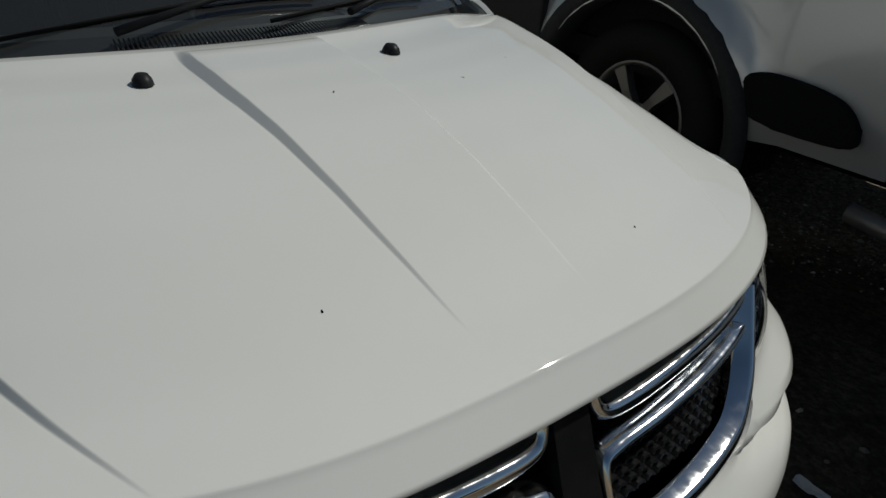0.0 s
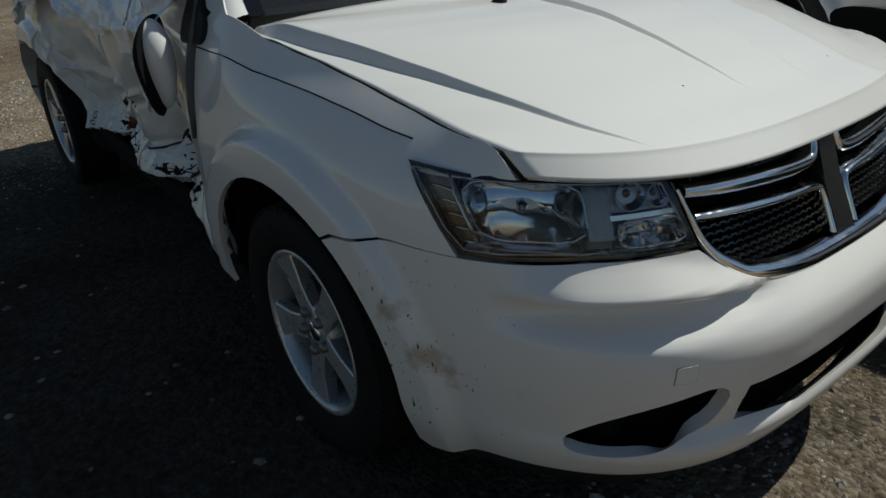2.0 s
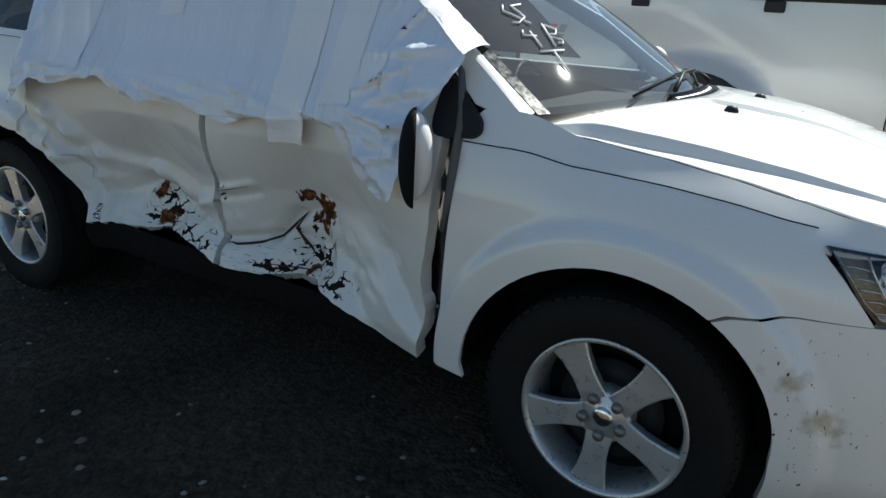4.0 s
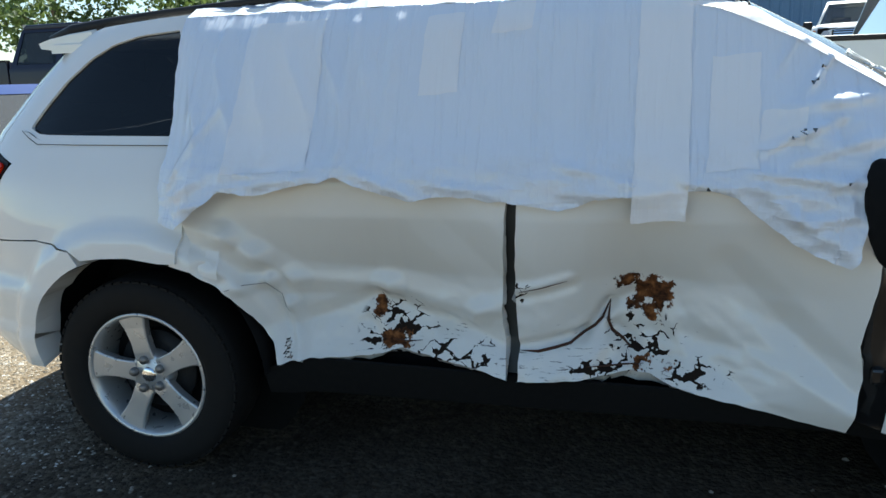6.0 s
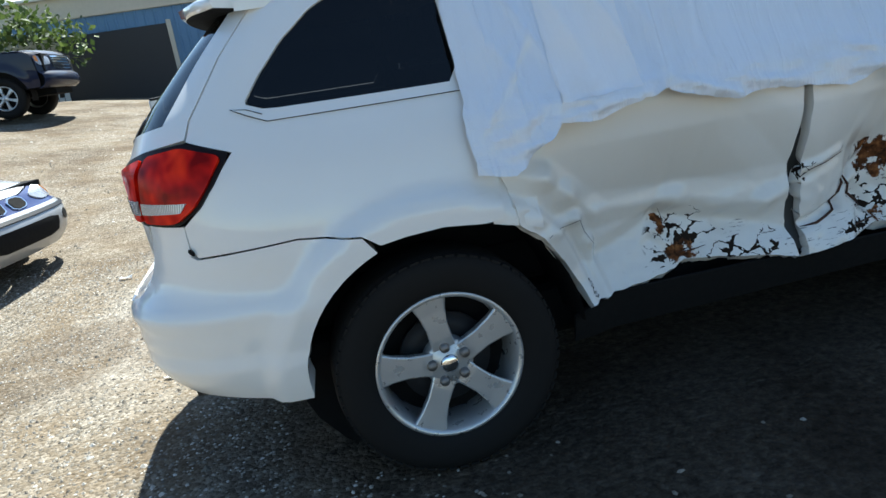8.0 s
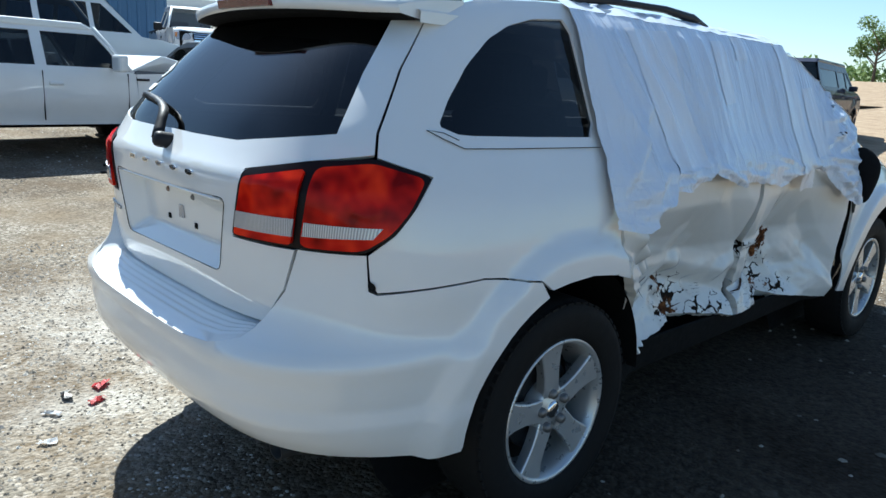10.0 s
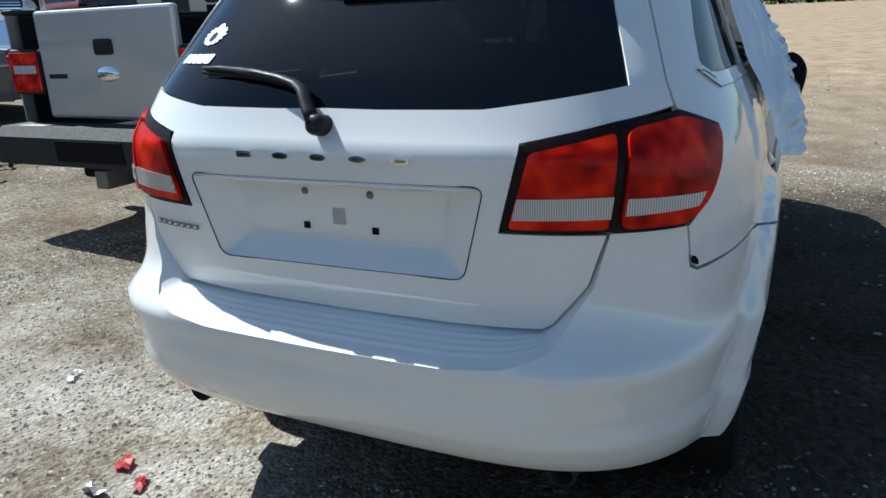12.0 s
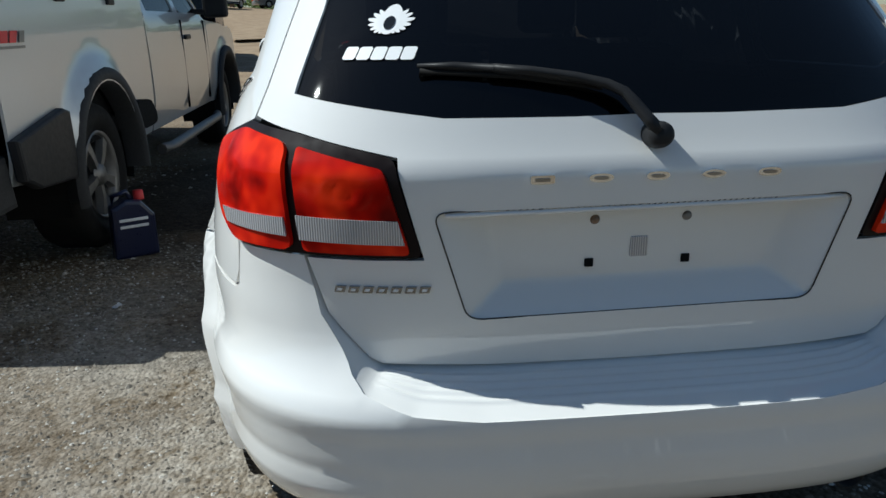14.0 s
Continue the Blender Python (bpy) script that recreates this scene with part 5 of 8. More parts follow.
for i in range(40):
    for j in range(24):
        bm.faces.new((lowr[i][j], lowr[i][j + 1], lowr[i + 1][j + 1], lowr[i + 1][j]))
for i in range(40):
    for j in (0, 24):
        bm.faces.new((grid[i][j], grid[i + 1][j], lowr[i + 1][j], lowr[i][j]))
bmesh.ops.recalc_face_normals(bm, faces=bm.faces)
roof = part("roof", bm, WHITE, car, "white roof")
for sgn in (1, -1):
    pts = [(x, sgn * 0.555, z) for x, z in ((-1.90, 1.555), (-1.80, 1.585), (-1.62, 1.606), (-1.38, 1.628), (-0.9, 1.660), (-0.56, 1.668), (-0.34, 1.655), (-0.22, 1.620))]
    part("roof_rail", tube(pts, [0.016, 0.022, 0.020, 0.015, 0.012, 0.014, 0.018, 0.020], 10), BLACK, car, "black roof rail")
part("antenna", prism([(-1.66, 1.62), (-1.80, 1.61), (-1.865, 1.71), (-1.855, 1.71), (-1.79, 1.645)], -0.012, 0.012, "xz", 0.004), BLACK, car, "black shark-fin antenna")
# spoiler
prof = [(-1.70, 1.618), (-1.88, 1.602), (-2.01, 1.582), (-2.05, 1.565), (-2.042, 1.535), (-1.96, 1.520), (-1.84, 1.525), (-1.70, 1.56)]
bm = bmesh.new()
rings = []
for j in range(25):
    y = (j / 24 * 2 - 1) * 0.60
    k = abs(y) / 0.60
    sh = 1 - 0.35 * smooth(0.85, 1.0, k)
    rings.append([bm.verts.new((x + 0.115 * k * k * min(1, (-1.70 - x) / 0.3) + (1 - sh) * 0.03, y, 1.55 + (z - 1.55) * sh - 0.020 * k * k)) for x, z in prof])
for a, b in zip(rings, rings[1:]):
    for i in range(len(prof)):
        j = (i + 1) % len(prof)
        bm.faces.new((a[i], a[j], b[j], b[i])).smooth = True
bm.faces.new(rings[0])
bm.faces.new(list(reversed(rings[-1])))
bmesh.ops.recalc_face_normals(bm, faces=bm.faces)
spoiler = part("spoiler", bm, WHITE, car, "white roof spoiler, underside darkened as shade")
# faces looking down go near black: the shade below is put into their colour
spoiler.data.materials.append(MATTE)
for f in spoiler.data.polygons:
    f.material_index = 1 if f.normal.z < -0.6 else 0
part("brake_lamp", prism([(-2.030, 1.576), (-2.054, 1.5665), (-2.049, 1.542), (-2.03, 1.540)], -0.16, 0.16, "xz", 0.002), DARKLENS, spoiler, "dark red high brake lamp")

# windscreen
def screen(u, v):
    """u: 0 at the scuttle, 1 at the roof; v: -1 to 1 across."""
    lo = Vector((1.36 - 0.237 * v * v, v * 0.760, 1.162 - 0.024 * v * v))
    hi = Vector((0.58 - 0.03 * v * v, v * 0.645, 1.615 - 0.085 * v * v))
    p = lo.lerp(hi, u)
    k = 4 * u * (1 - u)
    return (p.x + 0.022 * (1 - v * v) * k, p.y, p.z + 0.012 * (1 - v * v) * k)


bm = bmesh.new()
grid = [[bm.verts.new(screen(i / 16, j / 20 * 2 - 1)) for j in range(21)] for i in range(17)]
for i in range(16):
    for j in range(20):
        bm.faces.new((grid[i][j], grid[i][j + 1], grid[i + 1][j + 1], grid[i + 1][j])).smooth = True
bmesh.ops.recalc_face_normals(bm, faces=bm.faces)
windscreen = part("windscreen", bm, GLASS, car, "windscreen with grease-pencil marks")
windscreen.visible_shadow = False
for v0, v1, lab in ((-1.0, -0.955, "black band"), (0.955, 1.0, "black band")):
    bm = bmesh.new()
    g = [[bm.verts.new(Vector(screen(i / 16, v)) + Vector((0.003, 0, 0.003))) for v in (v0, v1)] for i in range(17)]
    for i in range(16):
        bm.faces.new((g[i][0], g[i][1], g[i + 1][1], g[i + 1][0])).smooth = True
    part("screen_seal", bm, TRIM, windscreen, "black edge of the windscreen")


def scrawl(strokes, name="pencil_mark"):
    for pts in strokes:
        part(name, tube([Vector(screen(u, v)) + Vector((0.004, 0, 0.004)) for v, u in pts], 0.0028, 6), CHALK, windscreen, "white hand-drawn stroke")


MARKS = [
    [(-0.595, 0.6), (-0.66, 0.6), (-0.655, 0.56), (-0.655, 0.525), (-0.715, 0.5), (-0.745, 0.51)],
    [(-0.7, 0.61), (-0.73, 0.58), (-0.695, 0.54), (-0.66, 0.485)],
    [(-0.74, 0.455), (-0.76, 0.43), (-0.7, 0.415)],
    [(-0.71, 0.445), (-0.73, 0.355)],
    [(-0.605, 0.475), (-0.66, 0.35)],
    [(-0.595, 0.47), (-0.56, 0.435), (-0.59, 0.41), (-0.635, 0.415)],
    [(-0.63, 0.4), (-0.59, 0.375), (-0.605, 0.355), (-0.625, 0.365)],
    [(-0.76, 0.33), (-0.64, 0.32)],
    [(-0.695, 0.325), (-0.725, 0.205)],
]
scrawl(MARKS)
# inspection stickers in the far lower corner
for v0, u0, mat in ((0.78, 0.13, REDDECAL), (0.80, 0.09, PALE)):
    bm = bmesh.new()
    q = [bm.verts.new(Vector(screen(u, v)) - Vector((0.004, 0, 0.004))) for v, u in ((v0, u0), (v0 + 0.06, u0), (v0 + 0.06, u0 + 0.05), (v0, u0 + 0.05))]
    bm.faces.new(q)
    part("sticker", bm, mat, windscreen, "small inspection sticker")

# scuttle, wipers
bm = bmesh.new()
grid = [[bm.verts.new((Vector(screen(0.06, v)).lerp(Vector(hood_uv(0, v)), k)) + Vector((0, 0, -0.012 - 0.02 * math.sin(k * math.pi)))) for v in [j / 30 * 2 - 1 for j in range(31)]] for k in [i / 6 for i in range(7)]]
for i in range(6):
    for j in range(30):
        bm.faces.new((grid[i][j], grid[i][j + 1], grid[i + 1][j + 1], grid[i + 1][j])).smooth = True
bmesh.ops.recalc_face_normals(bm, faces=bm.faces)
scuttle = part("scuttle", bm, BLACK, car, "black plastic scuttle below the windscreen")
bm = bmesh.new()
for j in range(64):
    v = -0.30 + j * 0.011
    a, b = Vector(screen(0.05, v)).lerp(Vector(hood_uv(0, v)), 0.25), Vector(screen(0.05, v)).lerp(Vector(hood_uv(0, v)), 0.85)
    a.z, b.z = a.z - 0.004, b.z - 0.008
    tube([a, b], 0.0022, 4, bm)
tagged(part("vent_slats", bm, TRIM, scuttle, "vent slats"), kind="stuff")
for pts in (((-0.30, 0.02), (-0.02, 0.10), (0.30, 0.10)), ((0.35, 0.02), (0.55, 0.07), (0.78, 0.06))):
    part("wiper", tube([Vector(screen(u, v)) + Vector((0.02, 0, 0.025)) for v, u in pts], [0.009, 0.006, 0.004], 8), BLACK, car, "black wiper arm")
    part("wiper_blade", tube([Vector(screen(u + 0.015, v + dv)) + Vector((0.008, 0, 0.010)) for v, u, dv in ((pts[0][0], pts[0][1], -0.25), (pts[1][0], pts[1][1], 0), (pts[2][0], pts[2][1], 0))], 0.0045, 6), RUBBER, car, "wiper blade")

# mirrors
def mirror(m, parent):
    cap = bmesh.new()
    bmesh.ops.create_uvsphere(cap, u_segments=20, v_segments=12, radius=1)
    for v in cap.verts:
        v.co.x = v.co.x if v.co.x > 0 else v.co.x * 0.25
        v.co = Vector((v.co.x * 0.07, math.copysign(abs(v.co.y) ** 0.75, v.co.y) * 0.12, math.copysign(abs(v.co.z) ** 0.75, v.co.z) * 0.085))
    for f in cap.faces:
        f.smooth = True
    cap.transform(m)
    o = part("mirror_cap", cap, WHITE, parent, "white door mirror")
    rim = lathe([(0.085, 0.0), (0.098, -0.004), (0.098, -0.014), (0.06, -0.016), (0.0, -0.016)], 24, "x")
    rim.transform(m @ Matrix.Translation((-0.012, 0, 0)) @ Matrix.Diagonal((1, 1.2, 0.86, 1)))
    part("mirror_rim", rim, BLACK, o, "black mirror housing edge")
    return o


def folded_mirror(m, parent):
    """A mirror hanging on edge: a white leaf-shaped cap over a black housing. Local x: out of the cap, y: up, z: away from the car."""
    leaf = rounded([(0.00, 0.138), (0.036, 0.112), (0.050, 0.045), (0.030, -0.04), (-0.020, -0.146), (-0.050, -0.06), (-0.056, 0.03), (-0.042, 0.10)], 2)
    back = rounded([(-0.03, 0.146), (0.030, 0.128), (0.082, 0.050), (0.062, -0.05), (0.010, -0.165), (-0.040, -0.08), (-0.058, 0.03), (-0.052, 0.11)], 2)
    cap = bmesh.new()
    rings = [[cap.verts.new((0.055 * math.sqrt(1 - q * q) + 0.002, v * q, h * q)) for h, v in leaf] for q in (1.0, 0.97, 0.9, 0.75, 0.5, 0.25)]
    for a, b in zip(rings, rings[1:]):
        for i in range(len(a)):
            j = (i + 1) % len(a)
            cap.faces.new((a[i], a[j], b[j], b[i])).smooth = True
    cap.faces.new(rings[-1]).smooth = True
    bmesh.ops.recalc_face_normals(cap, faces=cap.faces)
    cap.transform(m)
    o = part("mirror_cap", cap, WHITE, parent, "white cap of the folded door mirror")
    shell = bmesh.new()
    rings = [[shell.verts.new((0.006 - 0.048 * math.sqrt(max(0.0, 1 - q * q)), v * q, h * q)) for h, v in back] for q in (1.0, 0.98, 0.92, 0.8, 0.6, 0.3)]
    for a, b in zip(rings, rings[1:]):
        for i in range(len(a)):
            j = (i + 1) % len(a)
            shell.faces.new((a[i], a[j], b[j], b[i])).smooth = True
    shell.faces.new(rings[-1]).smooth = True
    shell.faces.new(list(reversed(rings[0])))
    bmesh.ops.recalc_face_normals(shell, faces=shell.faces)
    shell.transform(m)
    part("mirror_housing", shell, MATTE, o, "black mirror housing")


folded_mirror(pose(0.845, -0.945, 1.005, 84, 0, 34), car)
mirror(pose(0.90, 0.98, 1.19, 0, 0, 0), car)
part("mirror_foot", box((0.86, 0.80, 1.12), (0.94, 0.95, 1.17), 0.02), BLACK, car, "mirror foot")
panel("mirror_foot", rounded([(0.84, 1.06), (0.845, 1.225), (0.885, 1.215), (0.94, 1.168), (0.998, 1.122), (1.004, 1.088), (0.985, 1.070), (0.94, 1.066)], 2, 0.2), lambda s, z: skin(s, z, 0.010), BLACK, car, "black mirror mount", step=0.02, lip=0.03)
# wheels
def wheel(m):
    tyre = lathe([(0.236, -0.095), (0.262, -0.108), (0.315, -0.113), (0.345, -0.104), (0.358, -0.085), (0.362, -0.06), (0.362, 0.06), (0.358, 0.085), (0.345, 0.104), (0.315, 0.113), (0.262, 0.108), (0.236, 0.095), (0.225, 0.0)], 72, "y", close=True)
    tyre.transform(m)
    w = part("tyre", tyre, RUBBER, car, "black tyre")
    grooves = bmesh.new()
    for k in range(60):
        a = 2 * math.pi * k / 60
        for side in (-1, 1):
            mm = Matrix.Rotation(a, 4, "Y") @ Matrix.Translation((0.3545, side * 0.086, 0))
            add_box(grooves, (-0.006, -0.016, -0.013), (0.0015, 0.014, 0.013), 0.0, mm)
    grooves.transform(m)
    tagged(part("tread_block", grooves, RUBBER, w, "tread blocks"), kind="stuff")
    rim = lathe([(0.238, -0.088), (0.238, -0.098), (0.230, -0.100), (0.222, -0.092), (0.214, -0.06), (0.205, 0.05), (0.23, 0.09)], 60, "y")
    bmesh.ops.recalc_face_normals(rim, faces=rim.faces)
    rim.transform(m)
    r = part("rim", rim, ALLOY, w, "silver alloy rim with five spokes")
    for k in range(5):
        bm = bmesh.new()
        outer = [(0.055, 0.040, -0.078), (0.085, 0.037, -0.082), (0.13, 0.036, -0.084), (0.18, 0.044, -0.086), (0.222, 0.058, -0.090)]
        rows = []
        for x, hw, yy in outer:
            rows.append([bm.verts.new(p) for p in ((x, yy + 0.040, -hw * 0.80), (x, yy + 0.004, -hw), (x, yy, -hw * 0.86), (x, yy, hw * 0.86), (x, yy + 0.004, hw), (x, yy + 0.040, hw * 0.80))])
        for a, b in zip(rows, rows[1:]):
            for i in range(5):
                f = bm.faces.new((a[i], b[i], b[i + 1], a[i + 1]))
                f.smooth = i in (1, 3)
        bmesh.ops.recalc_face_normals(bm, faces=bm.faces)
        bm.transform(m @ Matrix.Rotation(2 * math.pi * (k + 0.25) / 5, 4, "Y"))
        part("spoke", bm, ALLOY, r)
    hubm = lathe([(0.0, -0.080), (0.030, -0.080), (0.034, -0.076), (0.072, -0.076), (0.078, -0.070), (0.078, -0.02)], 36, "y")
    hubm.transform(m)
    h = part("hub", hubm, ALLOY, r)
    capm = lathe([(0.0, -0.088), (0.022, -0.087), (0.030, -0.082), (0.031, -0.074)], 24, "y")
    capm.transform(m)
    part("centre_cap", capm, CHROME, r, "chrome centre cap")
    for k in range(5):
        a = -2 * math.pi * (k + 0.25) / 5
        nut = lathe([(0.0, -0.097), (0.011, -0.096), (0.016, -0.090), (0.017, -0.072)], 10, "y")
        nut.transform(m @ Matrix.Translation((0.058 * math.cos(a), 0, 0.058 * math.sin(a))))
        part("lug_nut", nut, STEEL, r, "dark lug nut")
    disc = lathe([(0.05, -0.02), (0.15, -0.02), (0.15, 0.0), (0.05, 0.0)], 36, "y", close=True)
    disc.transform(m)
    part("brake_disc", disc, BLACK, w, "brake disc")
    back = lathe([(0.0, 0.02), (0.21, 0.03)], 24, "y")
    back.transform(m)
    part("backing", back, MATTE, w)


for x in (AXLE, -AXLE):
    wheel(pose(x, -0.775, HUB, 0, -46 if x < 0 else 4, 0))
    wheel(pose(x, 0.775, HUB, 0, 0, 180))

# arch liners, floor and inside
for x in (AXLE, -AXLE):
    for sgn in (1, -1):
        bm = bmesh.new()
        prev = None
        for i in range(25):
            a = radians(2 + i * 176 / 24)
            c = [bm.verts.new((x + 0.465 * math.cos(a), sgn * yy, 0.375 + 0.465 * math.sin(a))) for yy in (0.86, 0.52)]
            if prev:
                bm.faces.new((prev[0], c[0], c[1], prev[1])).smooth = True
            prev = c
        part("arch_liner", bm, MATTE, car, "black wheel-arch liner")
        bm = bmesh.new()
        bm.faces.new([bm.verts.new((x + 0.5 * math.cos(2 * math.pi * i / 24), sgn * 0.52, 0.375 + 0.5 * math.sin(2 * math.pi * i / 24))) for i in range(24)])
        part("arch_wall", bm, MATTE, car)
# closed dark boxes and sheets; the inside's shade is put into their colour
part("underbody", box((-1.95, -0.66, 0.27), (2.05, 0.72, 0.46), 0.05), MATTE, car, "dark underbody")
bm = box((-2.0, -0.54, 0.46), (1.0, 0.66, 0.62), 0.03)
part("cabin_floor", bm, MATTE, car)
for sgn in (1, -1):
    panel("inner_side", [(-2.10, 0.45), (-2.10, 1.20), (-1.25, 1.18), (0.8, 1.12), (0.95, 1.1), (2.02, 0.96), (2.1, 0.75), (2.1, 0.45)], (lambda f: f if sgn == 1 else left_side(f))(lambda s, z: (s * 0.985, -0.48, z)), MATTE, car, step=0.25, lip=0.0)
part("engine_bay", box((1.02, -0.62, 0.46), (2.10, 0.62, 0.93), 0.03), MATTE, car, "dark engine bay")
part("tail_inner", box((-2.16, -0.64, 0.50), (-2.02, 0.64, 1.10), 0.03), MATTE, car, "dark inside of the tail")
part("radiator", box((1.6, -0.60, 0.25), (2.24, 0.60, 0.56), 0.02), MATTE, car, "dark radiator behind the intake")
part("intake_floor", prism([(2.05, -0.72), (2.30, -0.56), (2.365, -0.30), (2.375, 0.0), (2.365, 0.30), (2.30, 0.56), (2.05, 0.72)], 0.315, 0.335, "xy"), MATTE, car, "dark floor of the intake")
part("dashboard", prism([(1.40, 1.04), (1.12, 1.10), (0.82, 1.09), (0.72, 1.0), (0.72, 0.70), (1.40, 0.70)], -0.66, 0.66, "xz", 0.03), DASH, car, "dark dashboard")
bm = lathe([(0.17, 0.0), (0.182, 0.012), (0.194, 0.0), (0.182, -0.012)], 36, "x", close=True)
bm.transform(pose(0.60, 0.36, 1.02, 0, -22, 0))
part("steering_wheel", bm, BLACK, car, "black steering wheel")
for x in (0.05, -0.85):
    for y in (-0.30, 0.36):
        seat = part("seat", prism([(x + 0.35, 0.62), (x + 0.38, 0.76), (x - 0.08, 0.72), (x - 0.28, 1.26), (x - 0.38, 1.25), (x - 0.22, 0.62)], y - 0.24, y + 0.24, "xz", 0.05), SEAT, car, "charcoal cloth seat")
        part("headrest", box((x - 0.42, y - 0.12, 1.28), (x - 0.28, y + 0.12, 1.46), 0.04), SEAT, seat)
# window frames on the far side
for x0, x1 in ((-0.10, 0.62), (-1.15, -0.16)):
    panel("side_window", [(x0, 1.20), (x0, 1.54), (x1 - (0.35 if x1 > 0 else 0), 1.54), (x1, 1.20)], left_side(lambda s, z: skin(s, z, -0.01)), TINT, car, "dark tinted side window", step=0.1, lip=0.003)
for s0 in (-0.13, -1.20):
    panel("window_post", [(s0 - 0.04, 1.15), (s0 - 0.04, 1.60), (s0 + 0.04, 1.60), (s0 + 0.04, 1.15)], left_side(lambda s, z: skin(s, z, -0.006)), TRIM, car, "black window post", step=0.1)
    panel("window_post", [(s0 - 0.04, 1.15), (s0 - 0.04, 1.60), (s0 + 0.04, 1.60), (s0 + 0.04, 1.15)], lambda s, z: skin(s, z, -0.006), TRIM, car, "black window post", step=0.1)
both("roof_side", [(-1.26, 1.560), (0.25, 1.560), (0.45, 1.545), (0.36, 1.60), (0.1, 1.62), (-1.26, 1.62)], skin, WHITE, "white roof edge", step=0.1)

# ---- plastic sheet over the struck side's windows ----
FILMFOLDS = [(0.0, 1.075, 0.33, 1.055), (0.02, 1.04, 0.30, 1.035), (0.0, 1.12, 0.22, 1.07), (0.36, 1.07, 0.50, 1.045), (0.50, 1.07, 0.78, 1.02), (0.52, 1.10, 0.80, 1.075), (0.55, 1.15, 0.76, 1.25), (0.56, 1.05, 0.76, 0.90), (0.60, 1.12, 0.86, 1.20),
             (0.66, 1.30, 0.76, 1.43), (0.62, 1.27, 0.86, 1.30), (0.68, 0.98, 0.80, 1.00), (0.60, 1.36, 0.66, 1.47), (-0.61, 1.10, -0.41, 1.03), (-1.0, 1.06, -0.72, 1.09), (-1.05, 1.09, -0.62, 1.12), (-1.27, 1.0, -1.0, 1.13), (-1.25, 1.05, -1.05, 1.32),
             (-1.20, 0.98, -0.92, 1.045), (-0.40, 1.07, -0.15, 1.03), (-0.05, 1.50, -0.02, 1.15), (0.12, 1.52, 0.10, 1.12), (-0.66, 1.15, -0.64, 1.55), (-0.52, 1.2, -0.50, 1.56), (0.70, 1.05, 0.83, 1.13)]
FILMFOLDS = [(*f, (0.010 + 0.006 * ((i * 7) % 4) / 3) * (1.8 if f[0] > 0.3 else 1.3), 0.014 + 0.010 * ((i * 5) % 3) / 2) for i, f in enumerate(FILMFOLDS)]


def film_fn(s, z, off=0.0):
    x, y, zz = skin(min(s, 0.95), min(z, 1.60), 0.018 + off)
    w = 0.004 * noise.noise((s * 11, z * 2.2, 5.0)) + 0.008 * noise.noise((s * 4, z * 3.5, 6.0))
    drape = max(0.0, 1 - 2.2 * abs(noise.noise((s * 8.5 + 0.8 * noise.noise((z * 3, s, 1)), z * 0.7, 11.0))))
    w += 0.005 * drape ** 2 * smooth(-0.1, -0.4, s) * smooth(-1.26, -1.1, s) + 0.003 * drape ** 2
    low = smooth(1.22, 1.02, z)
    w += low * (0.012 * abs(noise.noise((s * 6, z * 13, 2.0))) + 0.003 * abs(noise.noise((s * 19, z * 30, 2.5))))
    front = smooth(0.45, 0.75, s) * smooth(1.42, 1.2, z)
    w += front * (0.042 + 0.034 * abs(noise.noise((s * 9 + z * 6, z * 8 - s * 5, 3.0))) + 0.018 * abs(noise.noise((s * 21 - z * 12, z * 19, 5.0))))
    back = smooth(-1.05, -1.28, s)
    w += back * 0.010 * noise.noise((s * 16, z * 3, 7.0))
    # it stands off the body behind the rear door and turns back to the window's edge
    w += (0.070 + 0.02 * noise.noise((z * 2.5, 3.0, 1.0))) * max(0.0, min(1.0, (s + 1.305) / 0.15, (-0.25 - s) / 0.85)) * max(0.0, min(1.0, (1.60 - z) / 0.32))
    w += 0.011 * drape ** 1.5 * smooth(-0.15, -0.5, s) * smooth(-1.25, -1.1, s)
    w += 0.0022 * noise.noise((s * 34, z * 1.6, 8.0)) + 0.0015 * noise.noise((s * 70 + z * 9, z * 3.0, 9.0))
    w += smooth(1.20, 1.06, z) * 0.012 * abs(noise.noise((s * 5 + z * 3, z * 34, 4.5)))
    for a, b, c, d, h, q in FILMFOLDS:
        if min(a, c) - q < s < max(a, c) + q and min(b, d) - q < z < max(b, d) + q:
            dx, dz = c - a, d - b
            k = max(0, min(1, ((s - a) * dx + (z - b) * dz) / (dx * dx + dz * dz)))
            w += h * max(0.0, 1 - math.hypot(s - a - k * dx, z - b - k * dz) / q) * (0.4 + 0.6 * math.sin(math.pi * k))
    w = max(w, -0.006)
    inn = struck(s, z) * smooth(1.2, 1.0, z) * 0.6
    return (x, y - w + inn, zz)


film_edge = [(-1.285, 0.940), (-1.19, 0.925), (-1.12, 0.985), (-1.03, 1.045), (-0.91, 1.035), (-0.79, 1.06), (-0.66, 1.085), (-0.56, 1.05), (-0.44, 1.016), (-0.32, 1.028), (-0.2, 1.015), (-0.09, 1.005), (0.02, 0.985), (0.12, 1.02), (0.26, 1.035), (0.43, 1.05),
             (0.50, 1.03), (0.56, 0.975), (0.65, 0.91), (0.775, 0.855), (0.80, 0.93), (0.815, 1.02), (0.84, 1.12), (0.880, 1.19), (0.908, 1.24), (0.915, 1.285), (0.80, 1.362), (0.64, 1.462), (0.45, 1.550), (0.2, 1.598), (-0.3, 1.60), (-0.8, 1.60), (-1.305, 1.60), (-1.30, 1.40), (-1.288, 1.2), (-1.30, 1.05)]
